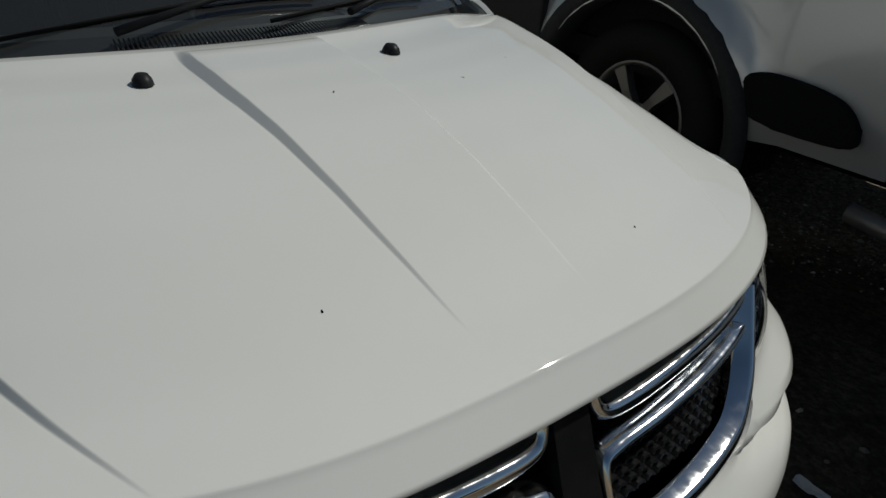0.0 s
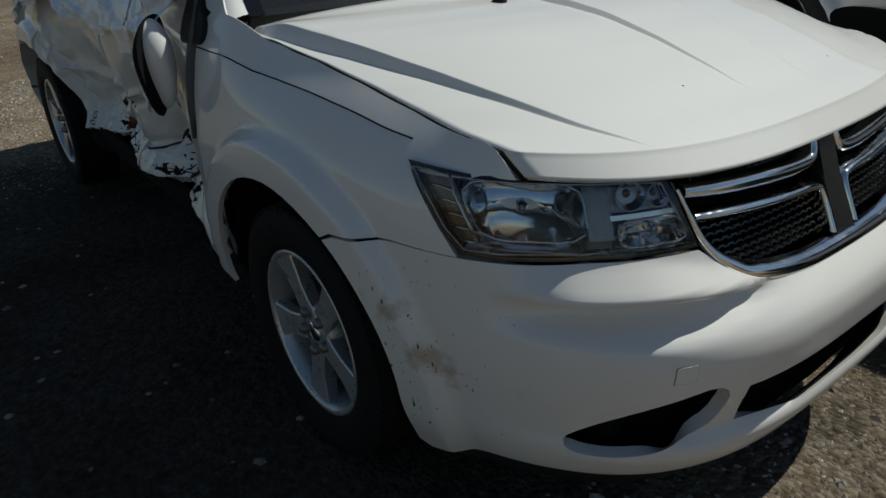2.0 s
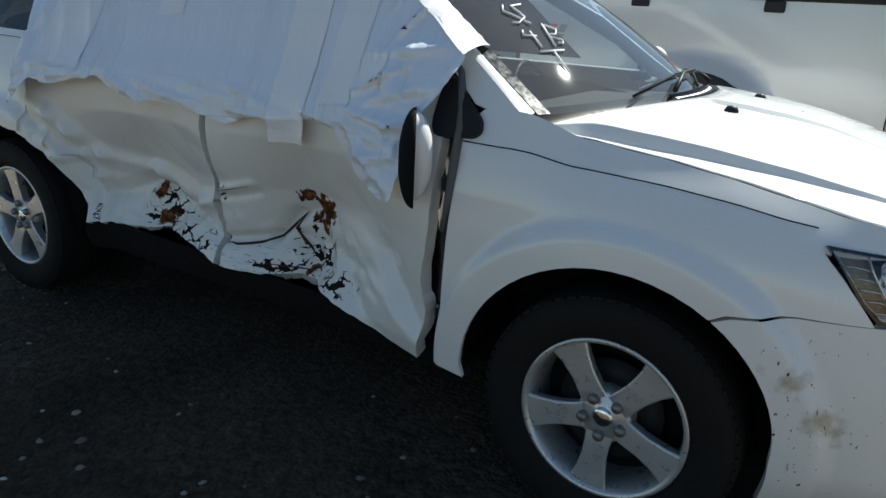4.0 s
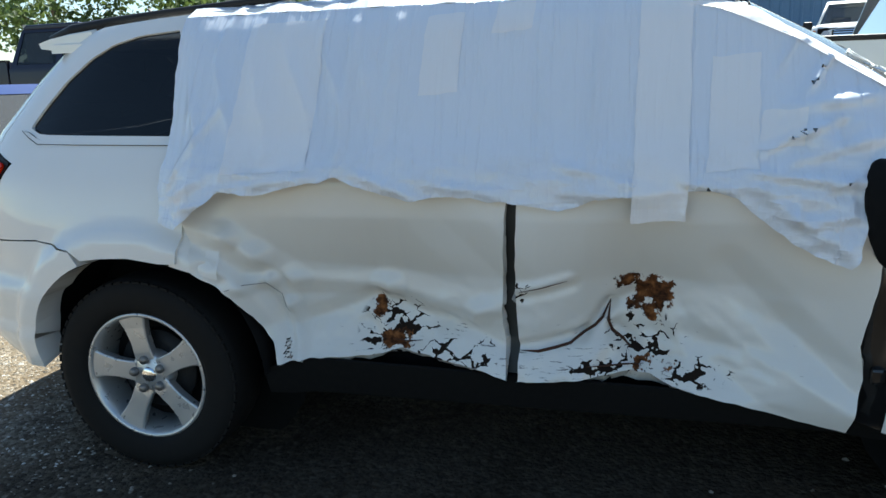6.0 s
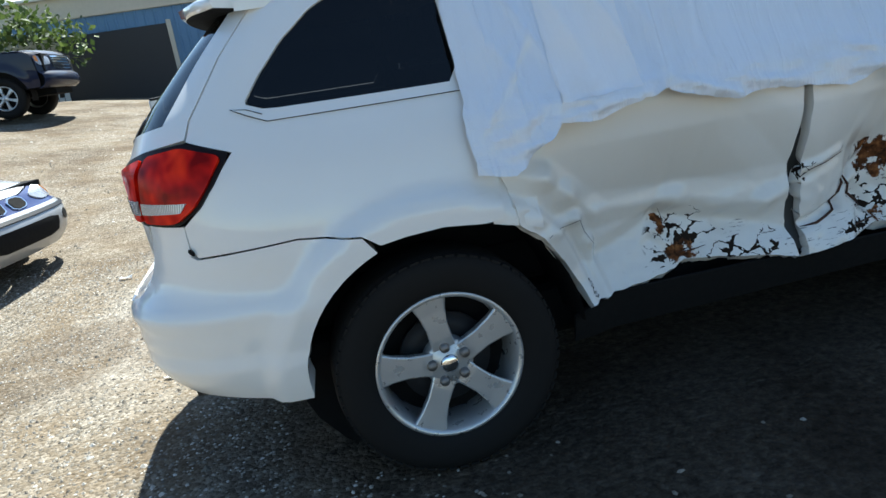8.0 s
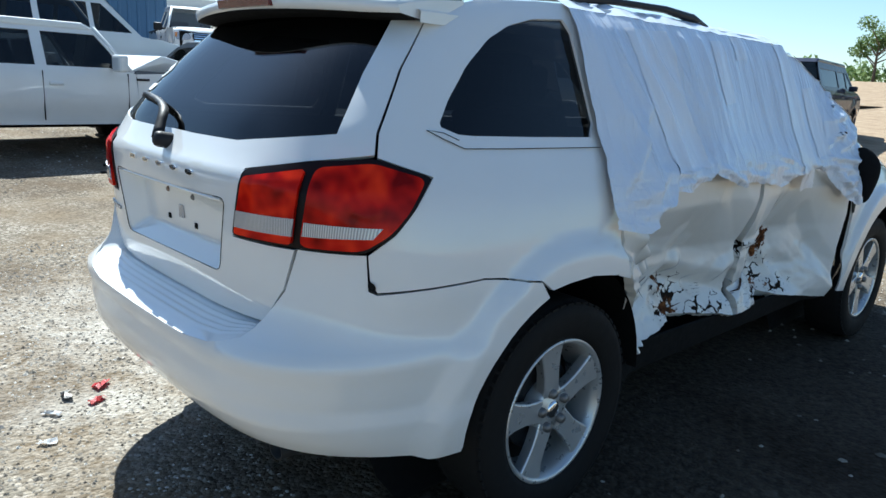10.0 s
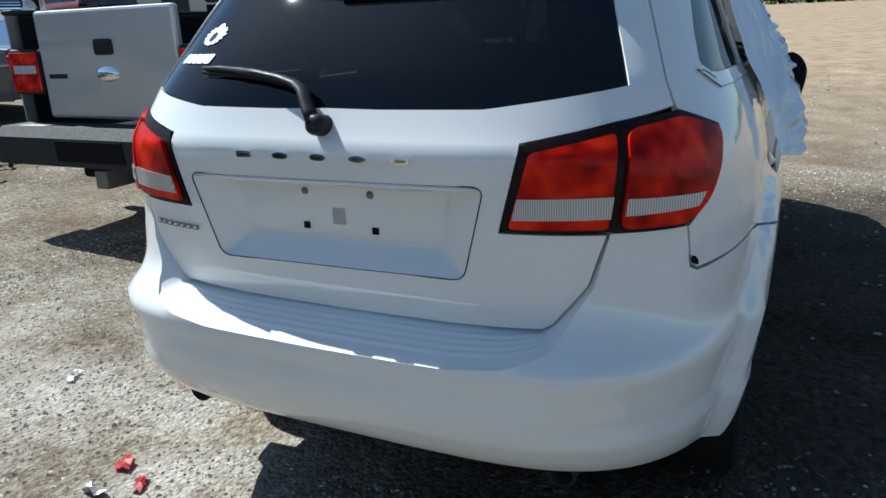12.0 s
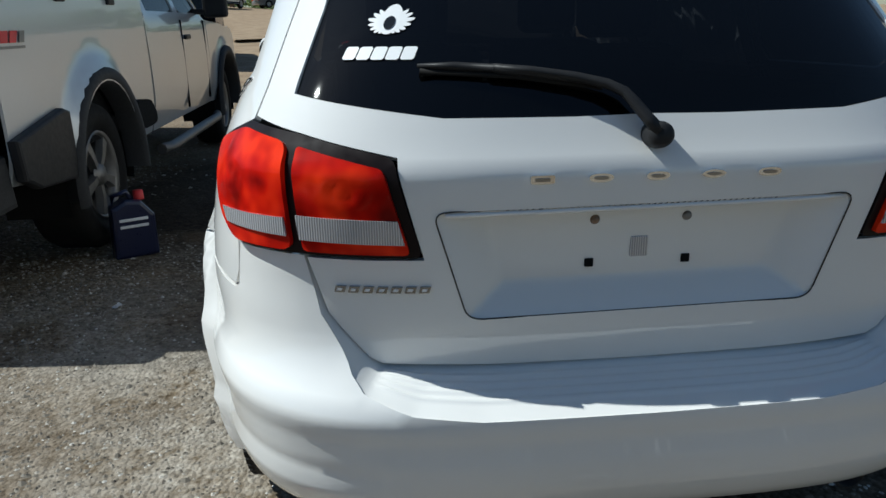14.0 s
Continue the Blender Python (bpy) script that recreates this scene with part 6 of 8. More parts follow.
sheet = panel("plastic_sheet", film_edge, film_fn, FILM, None, "", step=0.011, lip=0.0, jag=0.007)
tagged(sheet, "milky plastic sheet taped over the car's broken side windows", "plastic sheet")
# its flap over the roof's edge
bm = bmesh.new()
cols = 60
rows = []
for i in range(cols + 1):
    s = -1.27 + i * 1.62 / cols
    a = Vector(film_fn(s, 1.60))
    reach = 0.10 + 0.05 * noise.noise((s * 4, 0, 3))
    row = []
    for j in range(6):
        k = j / 5
        row.append(bm.verts.new((s, a.y + k * reach + 0.004 * noise.noise((s * 20, k * 3, 1)), max(a.z + 0.035 * math.sin(k * 1.4), tab(ROOFLINE, s) - 0.062 + 0.02 * k) + 0.008 * k + 0.006 * noise.noise((s * 13, k * 4, 2)))))
    rows.append(row)
for a, b in zip(rows, rows[1:]):
    for j in range(5):
        bm.faces.new((a[j], b[j], b[j + 1], a[j + 1])).smooth = True
bmesh.ops.recalc_face_normals(bm, faces=bm.faces)
part("sheet_flap", bm, FILM, sheet, "sheet folded over the roof edge")
for s0, s1, z0, z1 in ((-1.02, -0.75, 1.10, 1.57), (-0.42, -0.30, 1.32, 1.57), (-0.20, -0.08, 1.50, 1.60), (0.22, 0.37, 0.955, 1.60), (0.42, 0.55, 1.10, 1.42), (0.55, 0.66, 1.16, 1.27)):
    panel("tape_strip", [(s0, z0), (s1, z0 + 0.01), (s1 + 0.01, z1), (s0 + 0.015, z1 - 0.008)], lambda s, z: film_fn(s, z, 0.0025), TAPE, sheet, "strip of clear packing tape", step=0.011, lip=0.0, jag=0.006)


def screen_edge(s, v):
    """The windscreen's side edge at the length s along the car."""
    return Vector(min((screen(i / 200, v) for i in range(201)), key=lambda q: abs(q[0] - s)))


PILLARTOP = [(0.36, 1.575), (0.45, 1.548), (0.74, 1.395), (0.92, 1.268), (1.08, 1.158), (1.16, 1.110)]
FILMTOP = [(0.20, 1.60), (0.45, 1.550), (0.64, 1.462), (0.80, 1.362), (0.915, 1.285)]


def strip(low, high, spans, bow):
    """A sheet from one edge line to another."""
    bm, prev = bmesh.new(), None
    for i in range(spans + 1):
        a, b = low(i / spans), high(i / spans)
        row = [bm.verts.new(a.lerp(b, k) + bow * math.sin(math.pi * k)) for k in (0, 0.25, 0.5, 0.75, 1)]
        if prev:
            for j in range(4):
                bm.faces.new((prev[j], prev[j + 1], row[j + 1], row[j])).smooth = True
        prev = row
    bmesh.ops.recalc_face_normals(bm, faces=bm.faces)
    return bm


def pillar_low(k):
    s = 1.115 - 0.665 * k
    return Vector(fender_skin(s, tab(PILLARTOP, s) - 0.012))


part("pillar_trim", strip(pillar_low, lambda k: screen_edge(1.115 - 0.565 * k, -1.0) + Vector((0, 0, 0.002)), 24, Vector((0.004, -0.004, 0.006))), WHITE, car, "white windscreen pillar edge")


def tape_low(k):
    s = 0.91 - 0.56 * k
    return Vector(film_fn(s, tab(FILMTOP, s) - 0.008)) + Vector((0, -0.003, 0.004))


def tape_high(k):
    s = 0.92 - 0.36 * k
    p = screen_edge(s, -0.95 + 0.02 * noise.noise((k * 9, 0, 1)))
    return p + Vector((0, 0, 0.012 + 0.003 * noise.noise((k * 20, 0, 2))))


bm = strip(tape_low, tape_high, 30, Vector((0.006, -0.004, 0.012)))
part("pillar_tape", bm, TAPE, sheet, "tape along the windscreen pillar")

# ---- other vehicles ----
def small_wheel(parent, x, y, r, face, spokes=6, rim_mat=None):
    """A road wheel at (x, y) under parent; face: -1 when its face looks to -y."""
    w = r * 0.36
    m = pose(x, y, r) @ (pose(0, 0, 0) if face < 0 else pose(0, 0, 0, 0, 0, 180))
    k = 0.60 * r
    t = lathe([(k, -w * 0.85), (r * 0.80, -w), (r * 0.95, -w * 0.92), (r, -w * 0.6), (r, w * 0.6), (r * 0.95, w * 0.9), (k, w * 0.85)], 48, "y", close=True)
    t.transform(m)
    tyre = part("tyre", t, RUBBER, parent, "black tyre")
    b = lathe([(k * 1.02, -w * 0.80), (k * 1.0, -w * 0.92), (k * 0.92, -w * 0.78), (k * 0.86, w * 0.4), (k, w * 0.8)], 40, "y")
    b.transform(m)
    rim = part("rim", b, rim_mat or ALLOY, tyre, "alloy rim")
    for i in range(spokes):
        s = bmesh.new()
        rows = []
        for q, hw, yy in ((0.16, 0.10, -0.80), (0.5, 0.10, -0.84), (0.95, 0.16, -0.80)):
            rows.append([s.verts.new(p) for p in ((q * k, yy * w + 0.04, -hw * k), (q * k, yy * w, -hw * k * 0.8), (q * k, yy * w, hw * k * 0.8), (q * k, yy * w + 0.04, hw * k))])
        for a, c in zip(rows, rows[1:]):
            for j in range(3):
                s.faces.new((a[j], c[j], c[j + 1], a[j + 1]))
        bmesh.ops.recalc_face_normals(s, faces=s.faces)
        s.transform(m @ Matrix.Rotation(2 * math.pi * (i + 0.3) / spokes, 4, "Y"))
        part("spoke", s, rim_mat or ALLOY, rim)
    h = lathe([(0.0, -w * 0.92), (k * 0.22, -w * 0.9), (k * 0.28, -w * 0.7)], 20, "y")
    h.transform(m)
    part("hub", h, rim_mat or ALLOY, rim)
    d = lathe([(0.0, -w * 0.1), (k * 0.9, -w * 0.05)], 20, "y")
    d.transform(m)
    part("backing", d, MATTE, tyre)


def body_side(name, outline, half, z_belt, material, parent, arches, label="", holes=(), flare=0.02, roll=0.05, step=0.06, sides=(1, -1)):
    def fn(x, z):
        y = -half
        y += roll * max(0.0, (z - z_belt) / 0.6) * 4.0 if z > z_belt else 0.0
        y += 0.05 * smooth(0.75, 0.4, z)
        y -= 0.012 * math.sin(math.pi * min(1, max(0, (z - 0.5) / max(0.1, z_belt - 0.5))))
        for ax, az, ar in arches:
            y -= flare * (1 - smooth(ar + 0.06, ar + 0.16, math.hypot(x - ax, z - az)))
        return (x, y, z)

    return [panel(name, outline, fn if s > 0 else mirrored(fn), material, parent, label, step=step, holes=holes) for s in sides]


def cut_arch(ax, az, r, z0, n=14):
    """Points over a wheel from its front foot to its rear foot, both at height z0."""
    a = math.degrees(math.asin(max(-1, min(1, (z0 - az) / r))))
    return arc(ax, az, r, a, 180 - a, n)


def nose_loft(path, half, taper=0.10, drop=0.03):
    """A rounded car front: u runs down the path from the windscreen's foot to the bumper's underside, v across."""
    n = len(path) - 1
    x0 = path[0][0]
    px, pz = [(i / n, p[0]) for i, p in enumerate(path)], [(i / n, p[1]) for i, p in enumerate(path)]

    def fn(v, u, off=0.0):
        x, z = soft_tab(px, u, 0.025), soft_tab(pz, u, 0.025)
        k = abs(v)
        x = x0 + (x - x0) * (1 - taper * k ** 2.5 - taper * 0.6 * k ** 9)
        return (x + off, v * half * (1 + 0.3 * off), z - drop * k ** 3 * max(0.0, 1 - u * 1.6) + 0.4 * off)

    return fn


def pickup(name, m, material, label, wb=3.55, half=0.99, r=0.39, bed_z=1.38, belt=1.22, top=1.88, hood_z=1.22, rear=1.15, nose=0.95, bed_front=0.66, cab_rear=0.70, screen_foot=2.72, screen_top=2.15, flare_mat=None, sides=(1, -1),
           crumpled=False, open_bed=True, door_cuts=(1.75,), rim_mat=None, spokes=6, lamp_z=None, lamp_in=None, sill=0.52, trim_mat=None):
    """A pickup truck; its rear axle is at x = 0, its front to +x."""
    t = empty(name, m, label, "pickup truck")
    az = r + 0.02
    lamp_in = lamp_in or half - 0.17
    ar = r + 0.095
    # bed
    bed = [(-rear + 0.02, 0.60), (-rear, bed_z), (bed_front, bed_z), (bed_front, sill)] + cut_arch(0, az, ar, sill)
    body_side("bed_side", bed, half, bed_z, material, t, [(0, az, ar)], "painted bed side", sides=sides, flare=0.055 if flare_mat else 0.02)
    part("bed_floor", box((-rear, -half + 0.06, 0.62), (bed_front, half - 0.06, 0.72)), MATTE, t)
    part("bed_front_wall", box((bed_front - 0.05, -half + 0.06, 0.7), (bed_front - 0.005, half - 0.06, bed_z - 0.01)), material, t)
    for s in (1, -1):
        part("bed_rail", box((-rear - 0.01, s * (half - 0.035) - 0.055, bed_z - 0.012), (bed_front, s * (half - 0.035) + 0.052, bed_z + 0.022), 0.012), BLACK, t, "black bed rail cap")
        part("bed_inner", box((-rear + 0.03, s * (half - 0.10) - 0.01, 0.7), (bed_front - 0.05, s * (half - 0.10) + 0.01, bed_z - 0.02)), MATTE, t)
        for px in (-0.35, 0.42):
            part("stake_pocket", box((px - 0.055, s * (half + 0.012) - 0.012, bed_z - 0.075), (px + 0.055, s * (half + 0.012) + 0.012, bed_z - 0.012), 0.008), BLACK, t, "black stake pocket")
        if flare_mat:
            for ax in (0, wb):
                ring = bmesh.new()
                prev = None
                for i in range(25):
                    a = radians(-8 + 196 * i / 24)
                    row = [ring.verts.new((ax + q * math.cos(a), s * (half + d), az + q * math.sin(a))) for q, d in ((ar - 0.012, -0.06), (ar - 0.012, 0.056), (ar + 0.02, 0.076), (ar + 0.070, 0.070), (ar + 0.082, 0.040))]
                    if prev:
                        for j in range(4):
                            ring.faces.new((prev[j], row[j], row[j + 1], prev[j + 1])).smooth = True
                    prev = row
                bmesh.ops.recalc_face_normals(ring, faces=ring.faces)
                part("arch_flare", ring, flare_mat, t, "grey wheel-arch flare")
        for ax in (0, wb):
            small_wheel(t, ax, s * (half - r * 0.36 - 0.02), r, -1 if s < 0 else 1, spokes, rim_mat)
            lin = bmesh.new()
            prev = None
            for i in range(17):
                a = radians(-15 + 210 * i / 16)
                row = [lin.verts.new((ax + (ar + 0.03) * math.cos(a), s * d, az + (ar + 0.03) * math.sin(a))) for d in (half - 0.03, half - 0.36)]
                if prev:
                    lin.faces.new((prev[0], row[0], row[1], prev[1]))
                prev = row
            part("arch_liner", lin, MATTE, t)
        # lamps
        lz, hz = lamp_z or (0.90, bed_z - 0.12)
        mid_y, wide = s * (half + lamp_in) / 2, (half - lamp_in) / 2
        lamp = part("tail_light", box((-rear - 0.035, mid_y - wide, lz), (-rear + 0.16, mid_y + wide + 0.011, hz), 0.03), LAMPEDGE, t, "red tail light edged black")
        part("red_lens", box((-rear - 0.041, mid_y - wide + 0.022, lz + 0.022), (-rear - 0.01, mid_y + wide - 0.012, hz - 0.022), 0.008), RED, lamp, "red lens")
        mz = lz + 0.46 * (hz - lz)
        part("reverse_lens", box((-rear - 0.045, mid_y - 0.75 * wide, mz), (-rear - 0.02, mid_y + 0.70 * wide, mz + 0.19 * (hz - lz)), 0.008), CLEARSTRIP, lamp, "clear reversing lens")
    # tailgate
    gate = part("tailgate", box((-rear - 0.03, -lamp_in + 0.008, 0.775), (-rear + 0.03, lamp_in - 0.008, bed_z), 0.02), material, t, "painted tailgate")
    part("gate_handle", box((-rear - 0.040, -0.08, bed_z - 0.28), (-rear - 0.02, 0.08, bed_z - 0.185), 0.018), BLACK, gate, "black tailgate handle")
    ov = lathe([(0.0, -0.012), (0.06, -0.010), (0.075, 0.0)], 28, "x")
    ov.transform(Matrix.Translation((-rear - 0.03, 0, 0.5 * bed_z + 0.33)) @ Matrix.Diagonal((1, 1.35, 0.62, 1)))
    part("badge", ov, CHROME, gate, "oval badge")
    part("badge_bar", box((-rear - 0.034, lamp_in - 0.24, 0.5 * bed_z + 0.305), (-rear - 0.025, lamp_in - 0.07, 0.5 * bed_z + 0.335), 0.003), BLACK, gate, "dark badge bar")
    bumper_ = part("rear_bumper", prism([(-rear - 0.26, 0.50), (-rear - 0.27, 0.68), (-rear - 0.20, 0.74), (-rear + 0.02, 0.74), (-rear + 0.05, 0.50)], -half + 0.01, half - 0.01, "xz", 0.03), DARKFLARE, t, "black rear bumper")
    for s in (1, -1):
        part("step_pad", box((-rear - 0.19, s * 0.60 - 0.13, 0.738), (-rear - 0.10, s * 0.60 + 0.13, 0.745), 0.003), STEEL, bumper_, "worn step pad")
    part("plate_recess", box((-rear - 0.276, -0.30, 0.535), (-rear - 0.20, 0.30, 0.675), 0.01), MATTE, bumper_, "dark empty plate recess")
    part("tow_hitch", box((-rear - 0.22, -0.05, 0.36), (-rear + 0.1, 0.05, 0.48), 0.01), STEEL, t, "tow hitch")
    part("spare_wheel", lathe([(0.1, 0.38), (0.34, 0.36), (0.36, 0.45), (0.34, 0.54), (0.1, 0.55)], 24, "z"), RUBBER, t, "spare wheel under the bed")
    # cab
    foot, mid = screen_foot, screen_top
    low = [(cab_rear, sill), (cab_rear, belt)] + [(cab_rear + 0.04, belt + 0.01), (cab_rear + 0.16, top - 0.10), (cab_rear + 0.26, top - 0.03), (mid - 0.05, top - 0.03), (mid + 0.08, top - 0.10), (foot - 0.05, belt + 0.03), (foot + 0.05, belt)] + [(foot + 0.10, sill)]
    cuts = [cab_rear + 0.10] + list(door_cuts) + [foot - 0.05]
    wins = []
    for a, b in zip(cuts, cuts[1:]):
        z0, z1 = belt + 0.06, top - 0.13
        lean = lambda x, z: min(max(x, cab_rear + 0.06 + (z - belt) / (top - belt) * 0.20), foot - 0.03 - (z - belt) / (top - belt) * (foot - mid + 0.02))
        wins.append([(lean(a + 0.06, z0), z0), (lean(b - 0.06, z0), z0), (lean(b - 0.06, (z0 + z1) / 2), (z0 + z1) / 2), (lean(b - 0.06, z1), z1), (lean(a + 0.06, z1), z1)])
    body_side("cab_side", low, half, belt, material, t, [], "painted cab side", holes=wins, roll=0.055, sides=sides)
    for w in wins:
        body_side("cab_window", w, half - 0.012, belt, SMOKE, t, [], "dark cab window", roll=0.055, sides=sides, step=0.12)
    for s in sides:
        for a in cuts[1:]:
            part("door_seam", box((a - 0.004, -s * (half + 0.004) - 0.008, sill + 0.06), (a + 0.004, -s * (half + 0.004) + 0.012, belt), 0.0), MATTE, t, "door gap")
        for a in cuts[1:-1] or [cuts[0] + 0.6]:
            part("door_handle", box((a + 0.06, -s * (half + 0.02) - 0.014, belt - 0.16), (a + 0.22, -s * (half + 0.02) + 0.014, belt - 0.12), 0.01), trim_mat or BLACK, t, "door handle")
        mir = part("door_mirror", box((foot - 0.28, -s * (half + 0.17) - 0.11, belt + 0.02), (foot - 0.16, -s * (half + 0.17) + 0.11, belt + 0.22), 0.03), trim_mat or BLACK, t, "door mirror")
        part("mirror_arm", box((foot - 0.25, -s * (half + 0.02) - 0.08, belt + 0.05), (foot - 0.19, -s * (half + 0.02) + 0.08, belt + 0.10), 0.01), BLACK, mir)
        if not trim_mat:
            part("running_board", tube([(bed_front - 0.05, -s * (half + 0.03), 0.40), (bed_front + 0.15, -s * (half + 0.06), 0.39), (foot - 0.1, -s * (half + 0.06), 0.39), (foot + 0.05, -s * (half + 0.03), 0.40)], 0.04, 8), STEEL, t, "tube running board")
    ins = 0.22 * (top - belt) / 0.66
    part("roof", prism([(cab_rear + 0.20, top - 0.05), (cab_rear + 0.28, top), (mid - 0.08, top), (mid + 0.06, top - 0.07), (mid, top - 0.09), (cab_rear + 0.24, top - 0.09)], -half + ins - 0.02, half - ins + 0.02, "xz", 0.025), material, t, "painted roof")
    def pane_of(x0, z0, x1, z1, h0, h1, nm, lab):
        g = bmesh.new()
        g.faces.new([g.verts.new(p) for p in ((x0, -h0, z0), (x0, h0, z0), (x1, h1, z1), (x1, -h1, z1))])
        return part(nm, g, SMOKE if nm != "windscreen" else DUSTSKYGLASS, t, lab)
    pane_of(foot + 0.02, belt, mid + 0.05, top - 0.07, half - 0.05, half - ins - 0.02, "windscreen", "windscreen")
    pane_of(cab_rear + 0.03, belt, cab_rear + 0.22, top - 0.07, half - 0.08, half - ins - 0.03, "rear_window", "rear cab window")
    for s in (1, -1):
        part("pillar", tube([(foot + 0.03, s * (half - 0.04), belt), (mid + 0.05, s * (half - ins - 0.01), top - 0.05)], 0.035, 6), material, t, "windscreen pillar")
    part("cabin", box((cab_rear + 0.1, -half + 0.1, 0.5), (foot + 0.1, half - 0.1, belt - 0.05)), MATTE, t)
    for y in (-0.4, 0.4):
        part("seat", prism([(1.35, belt - 0.2), (1.75, belt - 0.2), (1.7, belt - 0.1), (1.45, belt - 0.08), (1.38, belt + 0.35), (1.28, belt + 0.33)], y - 0.24, y + 0.24, "xz", 0.04), SEAT, t, "grey seat")
    # front
    front = wb + nose
    fz = hood_z
    fend = [(foot + 0.10, sill), (foot + 0.06, belt), (foot + 0.5, fz + 0.0), (front - 0.34, fz - 0.07), (front - 0.24, fz - 0.16), (front - 0.20, 0.85), (front - 0.20, 0.62), (front - 0.22, sill)] + cut_arch(wb, az, ar, sill)
    body_side("front_fender", fend, half, 1.4, material, t, [(wb, az, ar)], "painted front fender", sides=sides)
    hood_pts = [(foot, belt - 0.06), (foot + 0.02, belt + 0.01), (foot + 0.5, fz + 0.045), (front - 0.25, fz), (front - 0.05, fz - 0.09), (front - 0.05, fz - 0.2)]
    if crumpled:
        part("hood", prism([(foot, belt), (foot + 0.05, belt + 0.06), (foot + 0.42, belt + 0.24), (foot + 0.50, belt + 0.235), (front - 0.12, belt + 0.05), (front - 0.15, belt + 0.02), (foot + 0.46, belt + 0.18)], -half + 0.06, half - 0.06, "xz", 0.02), material, t, "buckled hood standing open")
        part("engine", box((foot + 0.2, -half + 0.15, 0.6), (front - 0.2, half - 0.15, fz - 0.08), 0.05), MATTE, t, "dark engine bay")
    else:
        loft = nose_loft([(foot, belt + 0.01), (foot + 0.25, fz + 0.02), (foot + 0.55, fz + 0.045), (front - 0.35, fz + 0.01), (front - 0.12, fz - 0.05), (front - 0.03, fz - 0.16), (front, fz - 0.30), (front + 0.01, 0.80), (front + 0.09, 0.76), (front + 0.12, 0.66), (front + 0.08, 0.54), (front - 0.05, 0.48)], half - 0.01, 0.07, 0.05)
        panel("hood", [(-0.93, 0.0), (0.93, 0.0), (0.93, 0.34), (0.60, 0.43), (-0.60, 0.43), (-0.93, 0.34)], loft, material, t, "painted hood", step=0.05, lip=0.02)
        panel("front_face", [(-1, 0.30), (-0.945, 0.345), (-0.61, 0.44), (0.61, 0.44), (0.945, 0.345), (1, 0.30), (1, 0.63), (-1, 0.63)], loft, material, t, "painted front face", step=0.05, lip=0.02)
    part("nose_inner", box((foot + 0.1, -half + 0.12, 0.5), (front - 0.08, half - 0.12, fz - 0.12)), MATTE, t)
    if not crumpled:
        gr = panel("grille", rounded([(-0.56, 0.445), (0.56, 0.445), (0.58, 0.52), (0.50, 0.615), (-0.50, 0.615), (-0.58, 0.52)], 1, 0.15), lambda v, u: loft(v, u, 0.012), BLACK, t, "dark grille", step=0.05, lip=0.01)
        for i in range(5):
            u = 0.462 + i * 0.034
            panel("grille_bar", [(-0.53, u), (0.53, u), (0.53, u + 0.016), (-0.53, u + 0.016)], lambda v, u: loft(v, u, 0.022), CHROME, gr, "chrome grille bar", step=0.04, lip=0.012)
        for s in (1, -1):
            hl = panel("headlight", rounded([(s * 0.62, 0.47), (s * 0.985, 0.44), (s * 0.99, 0.52), (s * 0.94, 0.57), (s * 0.62, 0.565)], 1, 0.18), lambda v, u: loft(v, u, 0.012), CLEARSTRIP, t, "clear headlight", step=0.03, lip=0.01)
            panel("turn_lens", [(s * 0.93, 0.452), (s * 0.983, 0.447), (s * 0.985, 0.515), (s * 0.945, 0.53)], lambda v, u: loft(v, u, 0.017), AMBER, hl, "amber turn lens", step=0.02, lip=0.006)
        panel("front_bumper", [(-1, 0.635), (1, 0.635), (1, 1.0), (-1, 1.0)], lambda v, u: loft(v, u, 0.01), material if material is NAVY else CHROME, t, "front bumper", step=0.05, lip=0.02)
    else:
        gr = part("grille", box((front - 0.10, -half + 0.28, 0.82), (front - 0.02, half - 0.28, fz - 0.12), 0.02), BLACK, t, "dark grille")
    for i in range(4 if crumpled else 0):
        z = 0.86 + i * (fz - 0.12 - 0.90) / 3
        part("grille_bar", box((front - 0.03, -half + 0.30, z), (front + 0.005, half - 0.30, z + 0.035), 0.008), CHROME, gr, "chrome grille bar")
    for s in (1, -1) if crumpled else ():
        hl = part("headlight", box((front - 0.16, s * (half - 0.15) - 0.13, 0.88), (front - 0.005, s * (half - 0.15) + 0.135, fz - 0.13), 0.03), CLEARSTRIP, t, "clear headlight")
        part("turn_lens", box((front - 0.165, s * (half - 0.03) - 0.03, 0.90), (front - 0.02, s * (half - 0.03) + 0.035, fz - 0.16), 0.012), AMBER, hl, "amber turn lens")
    if crumpled:
        part("front_bumper", prism([(front - 0.05, 0.52), (front + 0.10, 0.55), (front + 0.12, 0.72), (front + 0.02, 0.80), (front - 0.08, 0.80)], -half + 0.02, half - 0.02, "xz", 0.03), STEEL if crumpled else CHROME, t, "front bumper")
    part("chassis", box((-rear + 0.05, -0.5, 0.36), (front - 0.1, 0.5, 0.52), 0.02), MATTE, t)
    return t


